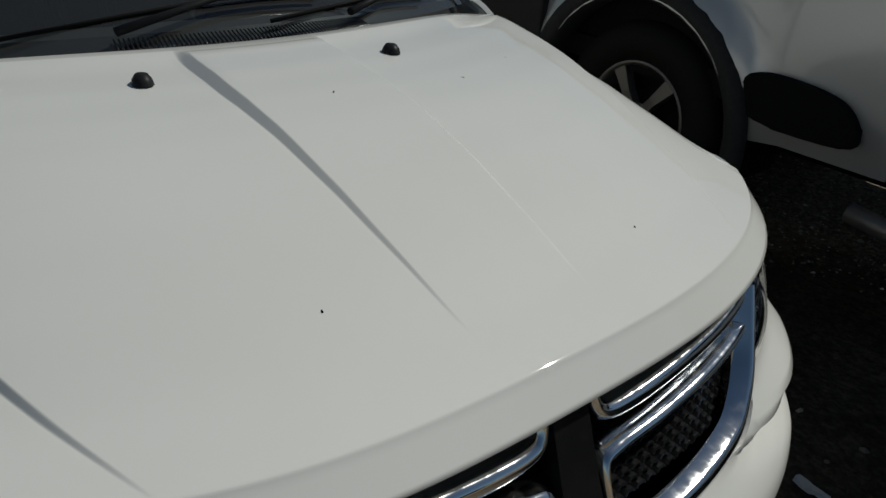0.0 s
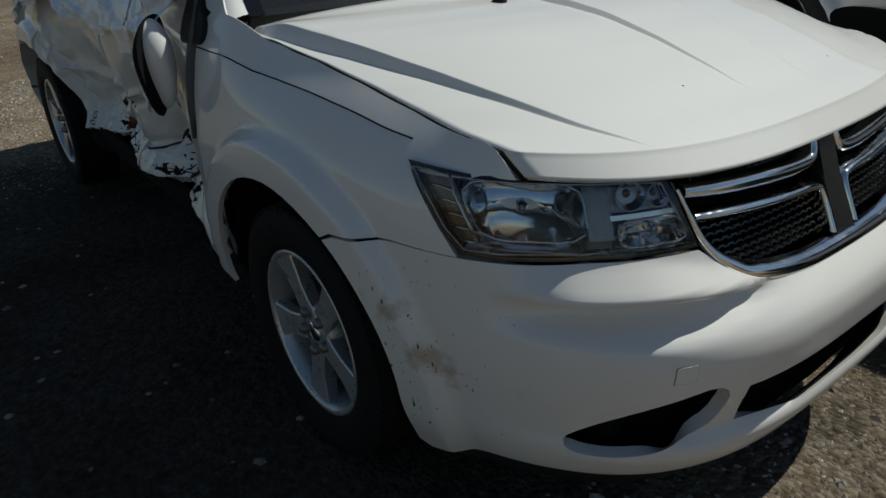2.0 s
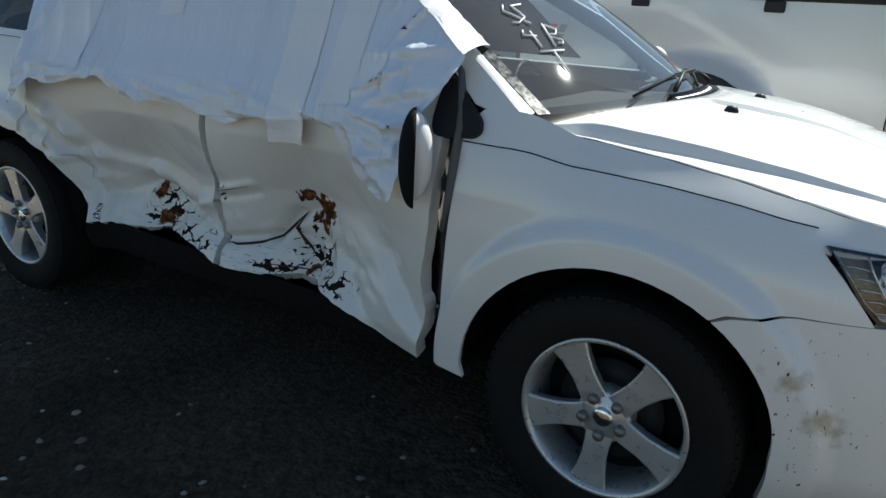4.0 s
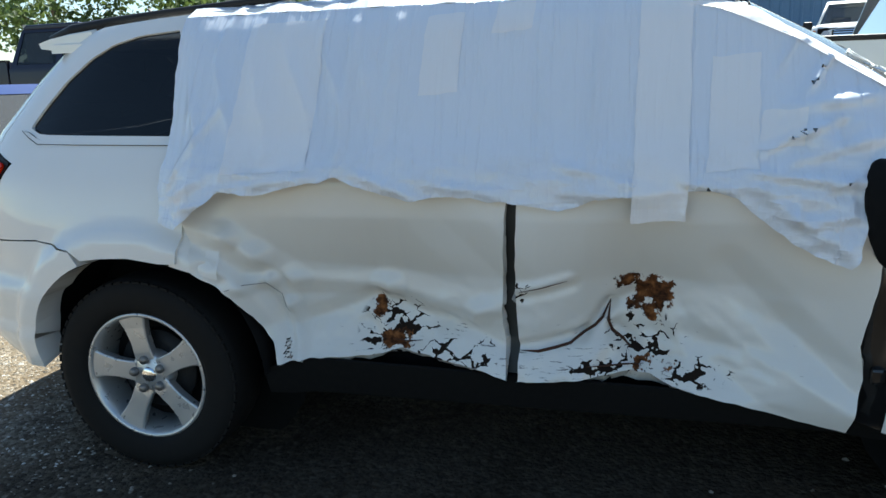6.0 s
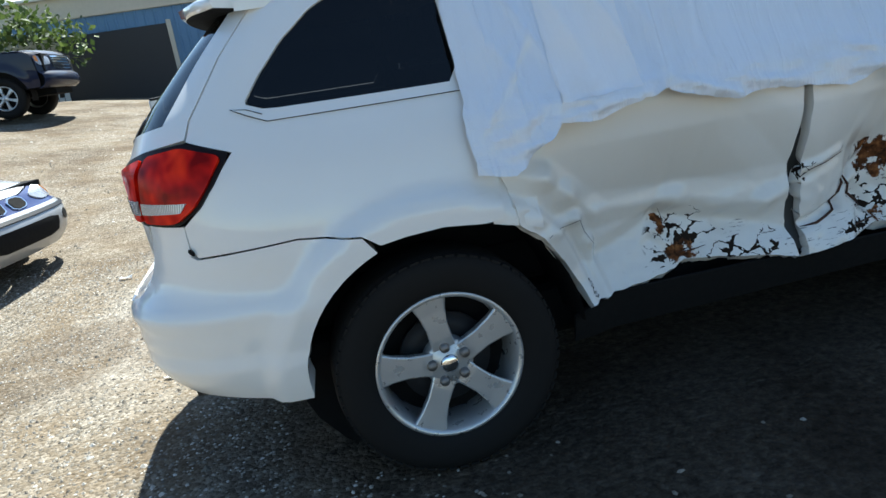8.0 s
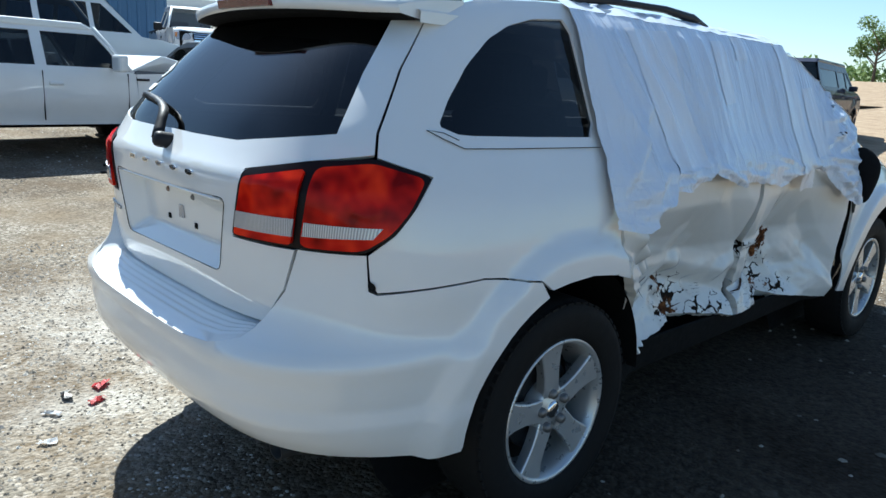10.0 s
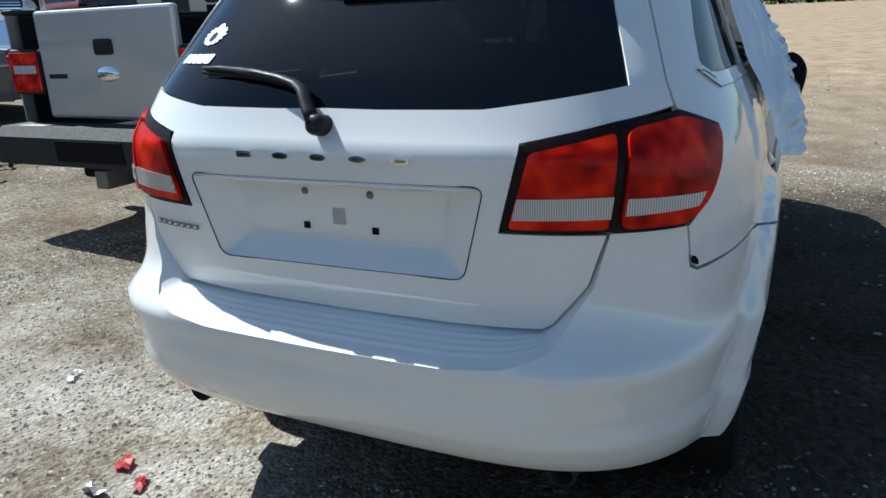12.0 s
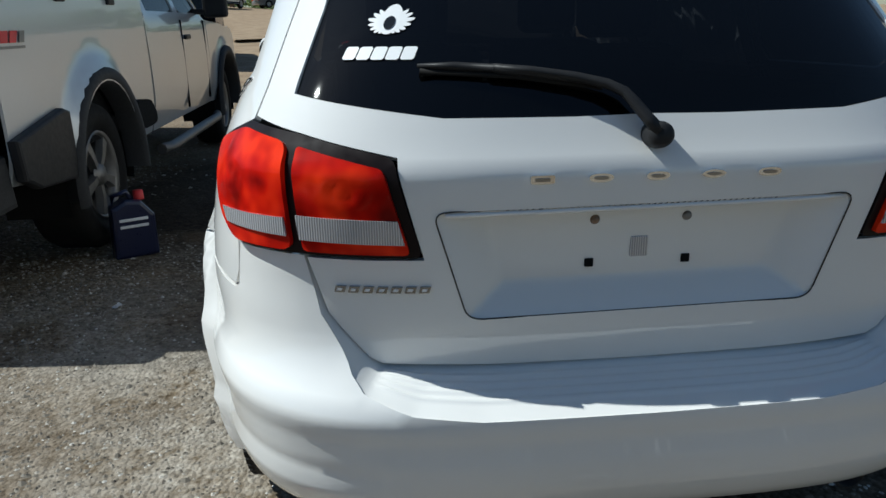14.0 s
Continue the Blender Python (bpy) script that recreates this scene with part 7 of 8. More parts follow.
def sedan(name, m, material, label, hood_mat=None, wb=2.72, half=0.88, r=0.33, rear=1.0, nose=0.80, belt=0.92, top=1.42, van=False):
    """A saloon car or, with van, a long van; rear axle at x = 0."""
    t = empty(name, m, label, "van" if van else "car")
    front, sill, az, ar = wb + nose, 0.26, r + 0.01, r + 0.055
    if van:
        side = [(-rear, sill + 0.1), (-rear, belt)] + [(-rear + 0.03, top - 0.25), (-rear + 0.12, top - 0.05), (wb - 0.75, top - 0.05), (wb - 0.1, belt + 0.05), (wb + 0.3, belt), (front - 0.1, belt - 0.10), (front, 0.75), (front, 0.45), (front - 0.1, sill)]
        windows = [[(-rear + 0.15, belt + 0.1), (wb - 1.9, belt + 0.1), (wb - 1.9, top - 0.2), (-rear + 0.2, top - 0.2)], [(wb - 1.8, belt + 0.1), (wb - 1.0, belt + 0.1), (wb - 1.0, top - 0.2), (wb - 1.8, top - 0.2)], [(wb - 0.92, belt + 0.1), (wb - 0.26, belt + 0.1), (wb - 0.75, top - 0.2), (wb - 0.92, top - 0.2)]]
    else:
        side = [(-rear, 0.42), (-rear, 0.70), (-rear + 0.06, belt - 0.02), (-0.45, belt + 0.03), (0.15, top - 0.08), (0.45, top - 0.03), (1.15, top - 0.03), (1.45, top - 0.10), (2.05, belt + 0.02), (front - 0.62, belt - 0.11), (front - 0.36, belt - 0.20), (front - 0.27, 0.60), (front - 0.26, 0.32), (front - 0.30, sill)]
        windows = [[(-0.15, belt + 0.06), (0.78, belt + 0.05), (0.78, top - 0.11), (0.40, top - 0.11), (0.15, top - 0.16)], [(0.86, belt + 0.05), (1.82, belt + 0.05), (1.42, top - 0.14), (1.15, top - 0.10), (0.86, top - 0.10)]]
    side += cut_arch(wb, az, ar, sill) + cut_arch(0, az, ar, sill)
    if not van:
        side += [(-rear + 0.12, sill)]
    body_side("body_side", side, half, belt, material, t, [(0, az, ar), (wb, az, ar)], "painted body side", holes=windows, flare=0.018, roll=0.05)
    for w in windows:
        body_side("side_window", w, half - 0.012, belt, SMOKE, t, [], "dark side window", roll=0.05, step=0.15)
    ins = 0.2 * (top - belt) / 0.6
    if van:
        part("roof", prism([(-rear + 0.05, top - 0.08), (-rear + 0.2, top), (wb - 0.85, top), (wb - 0.68, top - 0.08)], -half + ins - 0.03, half - ins + 0.03, "xz", 0.03), material, t, "painted roof")
        scr = [((wb - 0.05, belt + 0.02), (wb - 0.70, top - 0.06))]
        hood_line = [(wb - 0.1, belt - 0.1), (wb - 0.1, belt + 0.03), (wb + 0.3, belt + 0.02), (front - 0.1, belt - 0.08), (front - 0.02, 0.78), (front - 0.02, 0.5)]
        back = [((-rear - 0.0, belt), (-rear + 0.08, top - 0.08))]
    else:
        part("roof", prism([(0.10, top - 0.12), (0.42, top), (1.18, top), (1.48, top - 0.10), (1.2, top - 0.06), (0.42, top - 0.06)], -half + ins - 0.02, half - ins + 0.02, "xz", 0.02), material, t, "painted roof")
        scr = [((2.05, belt + 0.03), (1.45, top - 0.09))]
        hood_line = [(2.0, belt - 0.12), (2.03, belt + 0.03), (front - 0.5, belt - 0.055), (front - 0.10, belt - 0.20), (front - 0.02, 0.58), (front - 0.1, 0.5)]
        back = [((-0.45, belt + 0.04), (0.14, top - 0.10))]
        part("boot", prism([(-rear + 0.01, 0.45), (-rear + 0.0, 0.72), (-rear + 0.07, belt), (-0.42, belt + 0.05), (-0.4, 0.5)], -half + 0.05, half - 0.05, "xz", 0.04), material, t, "painted boot")
    for (a, b), nm in ((scr[0], "windscreen"), (back[0], "rear_window")):
        g = bmesh.new()
        g.faces.new([g.verts.new(p) for p in ((a[0], -half + 0.06, a[1]), (a[0], half - 0.06, a[1]), (b[0], half - ins - 0.01, b[1]), (b[0], -half + ins + 0.01, b[1]))])
        part(nm, g, DUSTSKYGLASS if nm == "windscreen" else SMOKE, t, "glass")
    if van:
        part("hood", prism(hood_line, -half + 0.05, half - 0.05, "xz", 0.035), hood_mat or material, t, "painted hood")
    else:
        loft = nose_loft([(2.02, belt + 0.035), (2.35, belt + 0.012), (2.75, belt - 0.03), (front - 0.42, belt - 0.085), (front - 0.18, belt - 0.145), (front - 0.08, belt - 0.20), (front - 0.03, 0.64), (front + 0.02, 0.59), (front + 0.07, 0.54), (front + 0.08, 0.44), (front + 0.05, 0.34), (front - 0.04, 0.25)], half, 0.10, 0.05)
        panel("hood", [(-0.90, 0.0), (0.90, 0.0), (0.90, 0.33), (0.52, 0.40), (0.30, 0.44), (-0.30, 0.44), (-0.52, 0.40), (-0.90, 0.33)], loft, hood_mat or material, t, "painted hood", step=0.05, lip=0.015)
        panel("front_face", [(-1, 0.24), (-0.92, 0.325), (-0.53, 0.41), (-0.30, 0.45), (0.30, 0.45), (0.53, 0.41), (0.92, 0.325), (1, 0.24), (1, 0.60), (-1, 0.60)], loft, material, t, "painted front face", step=0.05, lip=0.015)
    part("inside", box((-rear + 0.2, -half + 0.12, 0.3), (front - 0.2, half - 0.12, belt - 0.14)), MATTE, t)
    if van:
        fb = part("front_bumper", prism([(front - 0.12, 0.26), (front + 0.05, 0.30), (front + 0.08, 0.50), (front + 0.0, 0.60), (front - 0.12, 0.60)], -half + 0.03, half - 0.03, "xz", 0.04), material, t, "front bumper")
    else:
        fb = panel("front_bumper", [(-1, 0.605), (1, 0.605), (1, 1.0), (-1, 1.0)], lambda v, u: loft(v, u, 0.012), hood_mat or material, t, "dusty front bumper", step=0.05, lip=0.02)
        panel("bumper_strip", [(-0.99, 0.655), (0.99, 0.655), (0.99, 0.70), (-0.99, 0.70)], lambda v, u: loft(v, u, 0.024), BLACK, fb, "black rubbing strip", step=0.05, lip=0.012)
        panel("bumper_opening", rounded([(-0.52, 0.76), (0.52, 0.76), (0.48, 0.90), (-0.48, 0.90)], 1, 0.15), lambda v, u: loft(v, u, 0.017), MATTE, fb, "dark bumper opening", step=0.05, lip=0.004)
        for s in (1, -1):
            panel("fog_lamp", [(s * 0.70 + 0.07 * math.cos(a), 0.79 + 0.04 * math.sin(a)) for a in [2 * math.pi * q / 16 for q in range(16)]], lambda v, u: loft(v, u, 0.017), BLACK, fb, "round fog lamp", step=0.03, lip=0.004)
            hl = panel("headlight", rounded([(s * 0.38, 0.47), (s * 0.60, 0.415), (s * 0.97, 0.335), (s * 0.99, 0.45), (s * 0.90, 0.535), (s * 0.55, 0.555)], 2, 0.22), lambda v, u: loft(v, u, 0.010), CLEARSTRIP, t, "clear headlight", step=0.03, lip=0.01)
            panel("turn_lens", rounded([(s * 0.82, 0.385), (s * 0.965, 0.355), (s * 0.985, 0.45), (s * 0.90, 0.52), (s * 0.82, 0.52)], 1, 0.2), lambda v, u: loft(v, u, 0.015), AMBER, hl, "amber turn lens", step=0.02, lip=0.006)
            k = panel("kidney_grille", rounded([(s * 0.03, 0.45), (s * 0.27, 0.45), (s * 0.29, 0.56), (s * 0.05, 0.585)], 1, 0.25), lambda v, u: loft(v, u, 0.010), CHROME, t, "chrome grille frame", step=0.03, lip=0.01)
            panel("grille_slot", rounded([(s * 0.05, 0.462), (s * 0.25, 0.462), (s * 0.268, 0.553), (s * 0.07, 0.572)], 1, 0.25), lambda v, u: loft(v, u, 0.014), MATTE, k, "black grille slot", step=0.03, lip=0.004)
    rbm = part("rear_bumper", prism([(-rear + 0.12, 0.28), (-rear - 0.06, 0.32), (-rear - 0.08, 0.52), (-rear + 0.02, 0.66), (-rear + 0.12, 0.66)], -half + 0.03, half - 0.03, "xz", 0.04), material, t, "rear bumper")
    for s in (1, -1):
        for ax in (0, wb):
            small_wheel(t, ax, s * (half - r * 0.36 - 0.01), r, -1 if s < 0 else 1, 7)
        if van:
            hl = part("headlight", prism([(front - 0.42, 0.70), (front - 0.38, 0.76), (front - 0.06, 0.70), (front + 0.0, 0.62), (front - 0.1, 0.60)], s * (half - 0.14) - 0.15, s * (half - 0.14) + 0.155, "xz", 0.02), CLEARSTRIP, t, "clear headlight")
            part("turn_lens", prism([(front - 0.43, 0.695), (front - 0.39, 0.755), (front - 0.22, 0.735), (front - 0.22, 0.635)], s * (half - 0.0) - 0.012, s * (half - 0.0) + 0.014, "xz", 0.004), AMBER, hl, "amber turn lens")
        part("tail_light", box((-rear - 0.02, s * (half - 0.16) - 0.16, 0.66), (-rear + 0.22, s * (half - 0.16) + 0.165, 0.84), 0.03), RED, t, "red tail light")
        part("mirror", box((1.75, s * (half + 0.10) - 0.09, belt + 0.04), (1.86, s * (half + 0.10) + 0.09, belt + 0.16), 0.03), material, t, "door mirror")
    return t


silver = pickup("silver_pickup", pose(0.83, 2.945, 0.08, 0, 0, 0), SILVER, "silver four-wheel-drive pickup truck with grey arch flares", flare_mat=DARKFLARE, half=0.925, r=0.425, wb=3.9, bed_z=1.455, belt=1.30, top=1.95, hood_z=1.28, bed_front=1.08, cab_rear=1.12, screen_foot=3.10, screen_top=2.5, door_cuts=(2.15,), rim_mat=STEEL, spokes=5, lamp_z=(0.925, 1.225), lamp_in=0.615)
# decal on its bed side: plain shapes in the badge's colours
part("decal", prism([(-1.050, 1.195), (-0.990, 1.195), (-0.970, 1.245), (-1.040, 1.245)], -0.941, -0.938, "xz"), REDDECAL, silver, "red decal block")
part("decal", prism([(-0.970, 1.195), (-0.910, 1.195), (-0.880, 1.245), (-0.950, 1.245)], -0.941, -0.938, "xz"), REDDECAL, silver, "red decal block")
part("decal", prism([(-0.880, 1.195), (-0.830, 1.195), (-0.810, 1.245), (-0.860, 1.245)], -0.941, -0.938, "xz"), STEEL, silver, "grey decal block")
part("decal_bar", prism([(-1.060, 1.170), (-0.830, 1.170), (-0.825, 1.182), (-1.055, 1.182)], -0.941, -0.938, "xz"), STEEL, silver, "grey decal bar")
part("bed_skirt", prism([(-1.13, 0.62), (-1.15, 0.80), (-0.62, 0.88), (-0.55, 0.86), (-0.55, 0.52), (-1.0, 0.56)], -0.980, -0.925, "xz", 0.015), BLACK, silver, "black corner of the rear bumper")
part("rocker_flap", prism(rounded([(0.50, 0.74), (0.56, 0.795), (0.80, 0.785), (0.93, 0.745), (0.99, 0.64), (0.95, 0.60), (0.52, 0.60)], 2), -0.975, -0.925, "xz", 0.012), MATTE, silver, "black side step flap")

ranger = pickup("white_pickup", pose(-2.25, 7.85, 0.20, 0, 0, 6), OFFWHITE, "white extended-cab pickup truck with a buckled open hood", wb=2.98, half=0.88, r=0.36, bed_z=1.10, belt=1.035, top=1.605, hood_z=1.06, rear=1.1, nose=0.80, bed_front=0.72, cab_rear=0.76,
                screen_foot=2.40, screen_top=1.98, crumpled=True, door_cuts=(1.36,), rim_mat=CHROME, spokes=9, sill=0.42, trim_mat=OFFWHITE)
part("side_vent", box((2.46, -0.905, 0.955), (2.62, -0.86, 0.985), 0.006), BLACK, ranger, "dark fender vent bar")
part("tool_box", box((-0.1, -0.70, 1.16), (0.25, -0.30, 1.42), 0.03), BLACK, ranger, "black box in the bed")
sedan("white_van", pose(-1.35, 12.6, ground_height(-1.35, 12.6), 0, 0, 3), OFFWHITE, "long white van behind the pickup", wb=3.5, half=1.0, r=0.37, rear=1.2, nose=0.9, belt=1.20, top=1.98, van=True)
pickup("white_work_truck", pose(8.2, 17.5, ground_height(8.2, 17.5), 0, 0, -118), OFFWHITE, "white work pickup facing out of the row", r=0.40, bed_z=1.3, hood_z=1.28, top=1.95)
pickup("white_flatbed_truck", pose(6.8, 20.5, ground_height(6.8, 20.5), 0, 0, -105), OFFWHITE, "white truck with a dark rack behind its cab", r=0.40, bed_z=1.3, hood_z=1.3, top=1.95)
sedan("grey_sedan", pose(3.2, 9.2, ground_height(3.2, 9.2), 0, 0, 100), GREY, "dark grey sedan with red tail lights")
sedan("blue_sedan", pose(-7.28, 4.02, 0.02, 0, 0, -15), BLUE, "blue sedan with a silver hood and amber turn lenses", hood_mat=SILVERHOOD, wb=2.73)
pickup("navy_pickup", pose(-10.7, 8.8, 0.52, 0, 0, -6), NAVY, "dark navy full-size pickup truck with chrome grille", r=0.40, wb=3.7, bed_z=1.35, hood_z=1.28, top=1.95, screen_foot=2.85, screen_top=2.2, door_cuts=(1.8,))
pickup("dark_pickup", pose(-10.5, 14.5, ground_height(-10.5, 14.5), 0, 0, -4), NAVY, "dark pickup truck parked in the next row", r=0.40, wb=3.7, bed_z=1.35, hood_z=1.28, top=1.95, screen_foot=2.85, screen_top=2.2, door_cuts=(1.8,))
sedan("red_van", pose(13, 19, ground_height(13, 19), 0, 0, 80), DARKRED, "dark red van with tall tail lights", wb=3.0, half=0.98, r=0.34, rear=1.0, nose=0.9, belt=1.1, top=1.8, van=True)
sedan("dark_suv", pose(13.5, 4.6, ground_height(13.5, 4.6), 0, 0, 8), NAVY, "dark wagon with a tan lower body", wb=2.8, half=0.92, r=0.36, rear=0.9, nose=0.8, belt=1.1, top=1.75, van=True)
pickup("far_white_pickup", pose(58, 12.2, ground_height(58, 12.2), 0, 0, -14), OFFWHITE, "white pickup truck with a damaged nose far across the lot", r=0.40, sides=(1, -1))
for i in range(9):
    c = (GREY, NAVY, BLUE, GREY)[i % 4]
    if i == 0:
        row_car = sedan("parked_car", pose(70, 9.5, ground_height(70, 9.5), 0, 0, -60), c, "dark salvage car in a far row")
        tagged(row_car, group="far row of salvage cars")
    else:
        copy_thing(row_car, pose(70 - 0.2 * i, 9.5 - i * 2.4, ground_height(70 - 0.2 * i, 9.5 - i * 2.4), 0, 0, -62 + (i * 37) % 11))


# ---- buildings, fence ----
def ribbed(name, base, rib=2.2):
    m = Nodes(name)
    p = m.position()
    n, f = m.noise(p, 0.6, 5), m.noise(p, 12, 4)
    m.color(m.mix(m.math("MULTIPLY", m.math("ADD", n, f), 0.45), tuple(c * 0.8 for c in base), tuple(min(1, c * 1.2) for c in base)))
    m.set(Roughness=0.6)
    m.bump(f, 0.15, 0.01)
    return m.mat


BLUEWALL = ribbed("blue_sheet_cladding", (0.10, 0.20, 0.34))
BEIGE = ribbed("beige_fascia", (0.50, 0.46, 0.38))
PALEWALL = ribbed("pale_render", (0.55, 0.55, 0.52))
ROOFING = ribbed("pale_roofing", (0.62, 0.62, 0.60))
UNLITOPENING = ribbed("unlit_opening", (0.02, 0.02, 0.022))
BOARD = plain("weathered_white_board", (0.50, 0.49, 0.45), 0.8, grain=14, vary=0.25)
WOOD = plain("raw_pallet_wood", (0.36, 0.24, 0.13), 0.8, grain=18, vary=0.3)

blue_building = empty("blue_building", pose(0, 0, 0.6), "blue sheet-clad workshop with a beige fascia and dark doorways", "building")
W0, W1, WY = -14.0, 7.0, 22.5
wall = bmesh.new()
n = int((W1 - W0) / 0.3)
prof = []
for i in range(n):
    x = W0 + i * 0.3
    prof += [(x, WY), (x + 0.2, WY), (x + 0.22, WY - 0.03), (x + 0.28, WY - 0.03)]
prof += [(W1, WY), (W1, WY + 14), (W0, WY + 14)]
prism(prof, 0.0, 3.6, "xy", 0.0, wall)
part("wall", wall, BLUEWALL, blue_building, "ribbed blue wall")
part("fascia", box((W0 - 0.1, WY - 0.12, 3.5), (W1 + 0.12, WY + 14.1, 4.15), 0.03), BEIGE, blue_building, "beige fascia")
part("roof", prism([(WY - 0.3, 4.12), (WY + 7, 5.4), (WY + 14.3, 4.12), (WY + 14.3, 4.2), (WY + 7, 5.5), (WY - 0.3, 4.2)], W0 - 0.3, W1 + 0.3, "yz"), ROOFING, blue_building, "pale roof")
# a near-black sheet on the wall carries the shade of each open doorway
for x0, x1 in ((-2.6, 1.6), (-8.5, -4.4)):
    d = part("doorway", box((x0, WY - 0.06, 0.0), (x1, WY + 0.05, 3.0), 0.01), UNLITOPENING, blue_building, "dark sheet for the shade of an open doorway")
    for x in (x0, x1):
        part("door_post", box((x - 0.07, WY - 0.10, 0), (x + 0.07, WY + 0.02, 3.1), 0.01), BEIGE, d, "pale door post")

far_building = empty("long_building", pose(0, 0, 0.9), "long low pale building across the yard", "building")
m_ = pose(24, 58, 0, 0, 0, -32)
part("wall", box((-30, 0, 0), (45, 10, 5.0), 0.05, m_), PALEWALL, far_building, "pale wall")
part("roof", box((-30.3, -0.3, 5.0), (45.3, 10.3, 5.35), 0.05, m_), ROOFING, far_building, "flat roof edge")
part("upper_storey", box((-8, 3, 5.35), (4, 9, 6.3), 0.05, m_), PALEWALL, far_building, "raised roof part")
part("chimney", box((-7.0, 1.5, 5.3), (-6.3, 2.3, 7.4), 0.03, m_), STEEL, far_building, "square vent stack")
# windows take the same near-black, for the unlit rooms behind
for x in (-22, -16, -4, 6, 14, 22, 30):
    w_ = part("window", box((x, -0.06, 2.6), (x + 2.2, 0.05, 4.0), 0.02, m_), UNLITOPENING, far_building, "dark window")
    part("window_sill", box((x - 0.1, -0.14, 2.5), (x + 2.3, 0.02, 2.6), 0.02, m_), BEIGE, w_)

fence = empty("board_fence", pose(-20, 19, 1.5, 0, 0, 6), "weathered white board fence with gaps", "fence")
bd = box((-0.07, -0.012, 0.0), (0.07, 0.012, 2.1), 0.004)
bd0 = part("board", bd, BOARD, fence)
for i in range(1, 80):
    o = new("board", bd0.data)
    o.parent = fence
    o.location = (i * 0.16, 0.004 * ((i * 7) % 5), -0.05 * ((i * 13) % 4) / 3)
for z in (0.4, 1.7):
    part("rail", box((-0.1, 0.014, z), (12.8, 0.06, z + 0.09), 0.004), BOARD, fence, "fence rail")

pal = empty("pallet_stack", pose(4.6, 14.6, ground_height(4.6, 14.6), 0, 0, 20), "raw wooden pallet leaning in the yard", "pallet")
for i in range(6):
    part("slat", box((0, 0, 0.12 + i * 0.17), (1.2, 0.02, 0.22 + i * 0.17), 0.004), WOOD, pal)
for x in (0.05, 0.6, 1.15):
    part("runner", box((x - 0.04, 0.02, 0.0), (x + 0.04, 0.11, 1.15), 0.004), WOOD, pal)

# ---- trees and bushes ----
def foliage(name, low, high):
    m = Nodes(name)
    g = m.add("NewGeometry")
    r = m.ramp(g.outputs["Random Per Island"], [(0.0, low), (1.0, high)])
    m.color(r)
    m.set(Roughness=0.7)
    t = m.add("BsdfTranslucent")
    m.link(r, t.inputs[0])
    mx = m.add("MixShader")
    mx.inputs[0].default_value = 0.3
    m.link(m.bsdf.outputs[0], mx.inputs[1])
    m.link(t.outputs[0], mx.inputs[2])
    m.link(mx.outputs[0], m.out.inputs[0])
    return m.mat


LEAF = foliage("broad_leaves", (0.08, 0.135, 0.04), (0.22, 0.30, 0.11))
BUSH = foliage("scrub_leaves", (0.04, 0.07, 0.015), (0.14, 0.19, 0.05))
BARK = plain("grey_bark", (0.13, 0.10, 0.075), 0.9, grain=8, vary=0.3, bump=0.5)


def leaf_cloud(bm, rng, centre, size, count, leaf):
    for _ in range(count):
        d = Vector((rng.gauss(0, 1), rng.gauss(0, 1), rng.gauss(0, 1))).normalized() * (rng.random() ** 0.45)
        c = Vector(centre) + Vector((d.x * size[0], d.y * size[1], d.z * size[2]))
        q = Euler((rng.uniform(-1.2, 1.2), rng.uniform(-1.2, 1.2), rng.uniform(0, 6.3))).to_matrix()
        s = leaf * rng.uniform(0.6, 1.3)
        bm.faces.new([bm.verts.new(c + q @ Vector(p) * s) for p in ((-1, -0.2, 0), (0, -0.6, 0.15), (1, 0.1, 0), (0.1, 0.7, 0.1))])


def tree(x, y, h, spread, seed, label="leafy broad tree at the yard's edge"):
    rng = random.Random(seed)
    t = empty("tree", pose(x, y, ground_height(x, y) - 0.05), label, "tree", "trees round the yard")
    trunk = tube([(0, 0, 0), (0.05, 0.03, h * 0.2), (-0.05, 0.05, h * 0.42), (0.1, 0, h * 0.7)], [h * 0.030, h * 0.024, h * 0.018, h * 0.008], 8)
    ends = []
    for i in range(11):
        z = h * rng.uniform(0.22, 0.62)
        a = rng.uniform(0, 6.3)
        reach = spread * rng.uniform(0.45, 0.9)
        e = Vector((math.cos(a) * reach, math.sin(a) * reach, z + h * rng.uniform(0.10, 0.32)))
        tube([(0, 0, z), (e.x * 0.5, e.y * 0.5, z + (e.z - z) * 0.6), e], [h * 0.012, h * 0.008, h * 0.003], 5, trunk)
        ends.append(e)
    part("trunk", trunk, BARK, t, "grey trunk and limbs")
    crown = bmesh.new()
    for e in ends + [Vector((0, 0, h * 0.85)), Vector((spread * 0.2, 0, h * 0.7))]:
        s = spread * rng.uniform(0.28, 0.46)
        leaf_cloud(crown, rng, e, (s, s, s * 0.8), 260, h * 0.022)
    part("crown", crown, LEAF, t, "leafy crown with gaps")


for i, (x, y, h, sp) in enumerate(((68, 12.3, 8.2, 3.2), (78, 16.5, 7.0, 2.6), (86, 9.5, 7.5, 3.4), (92, 4.0, 7.2, 3.6), (95, -2.5, 8.0, 3.8), (90, -9, 7.2, 3.4), (-23, 24, 6.5, 3.2), (-17, 25, 7.0, 3.4), (-29, 22, 6.0, 3.0), (38, 46, 8.5, 3.0), (84, 24, 6.5, 3.0))):
    tree(x, y, h, sp, 20 + i)
bm = bmesh.new()
rng = random.Random(5)
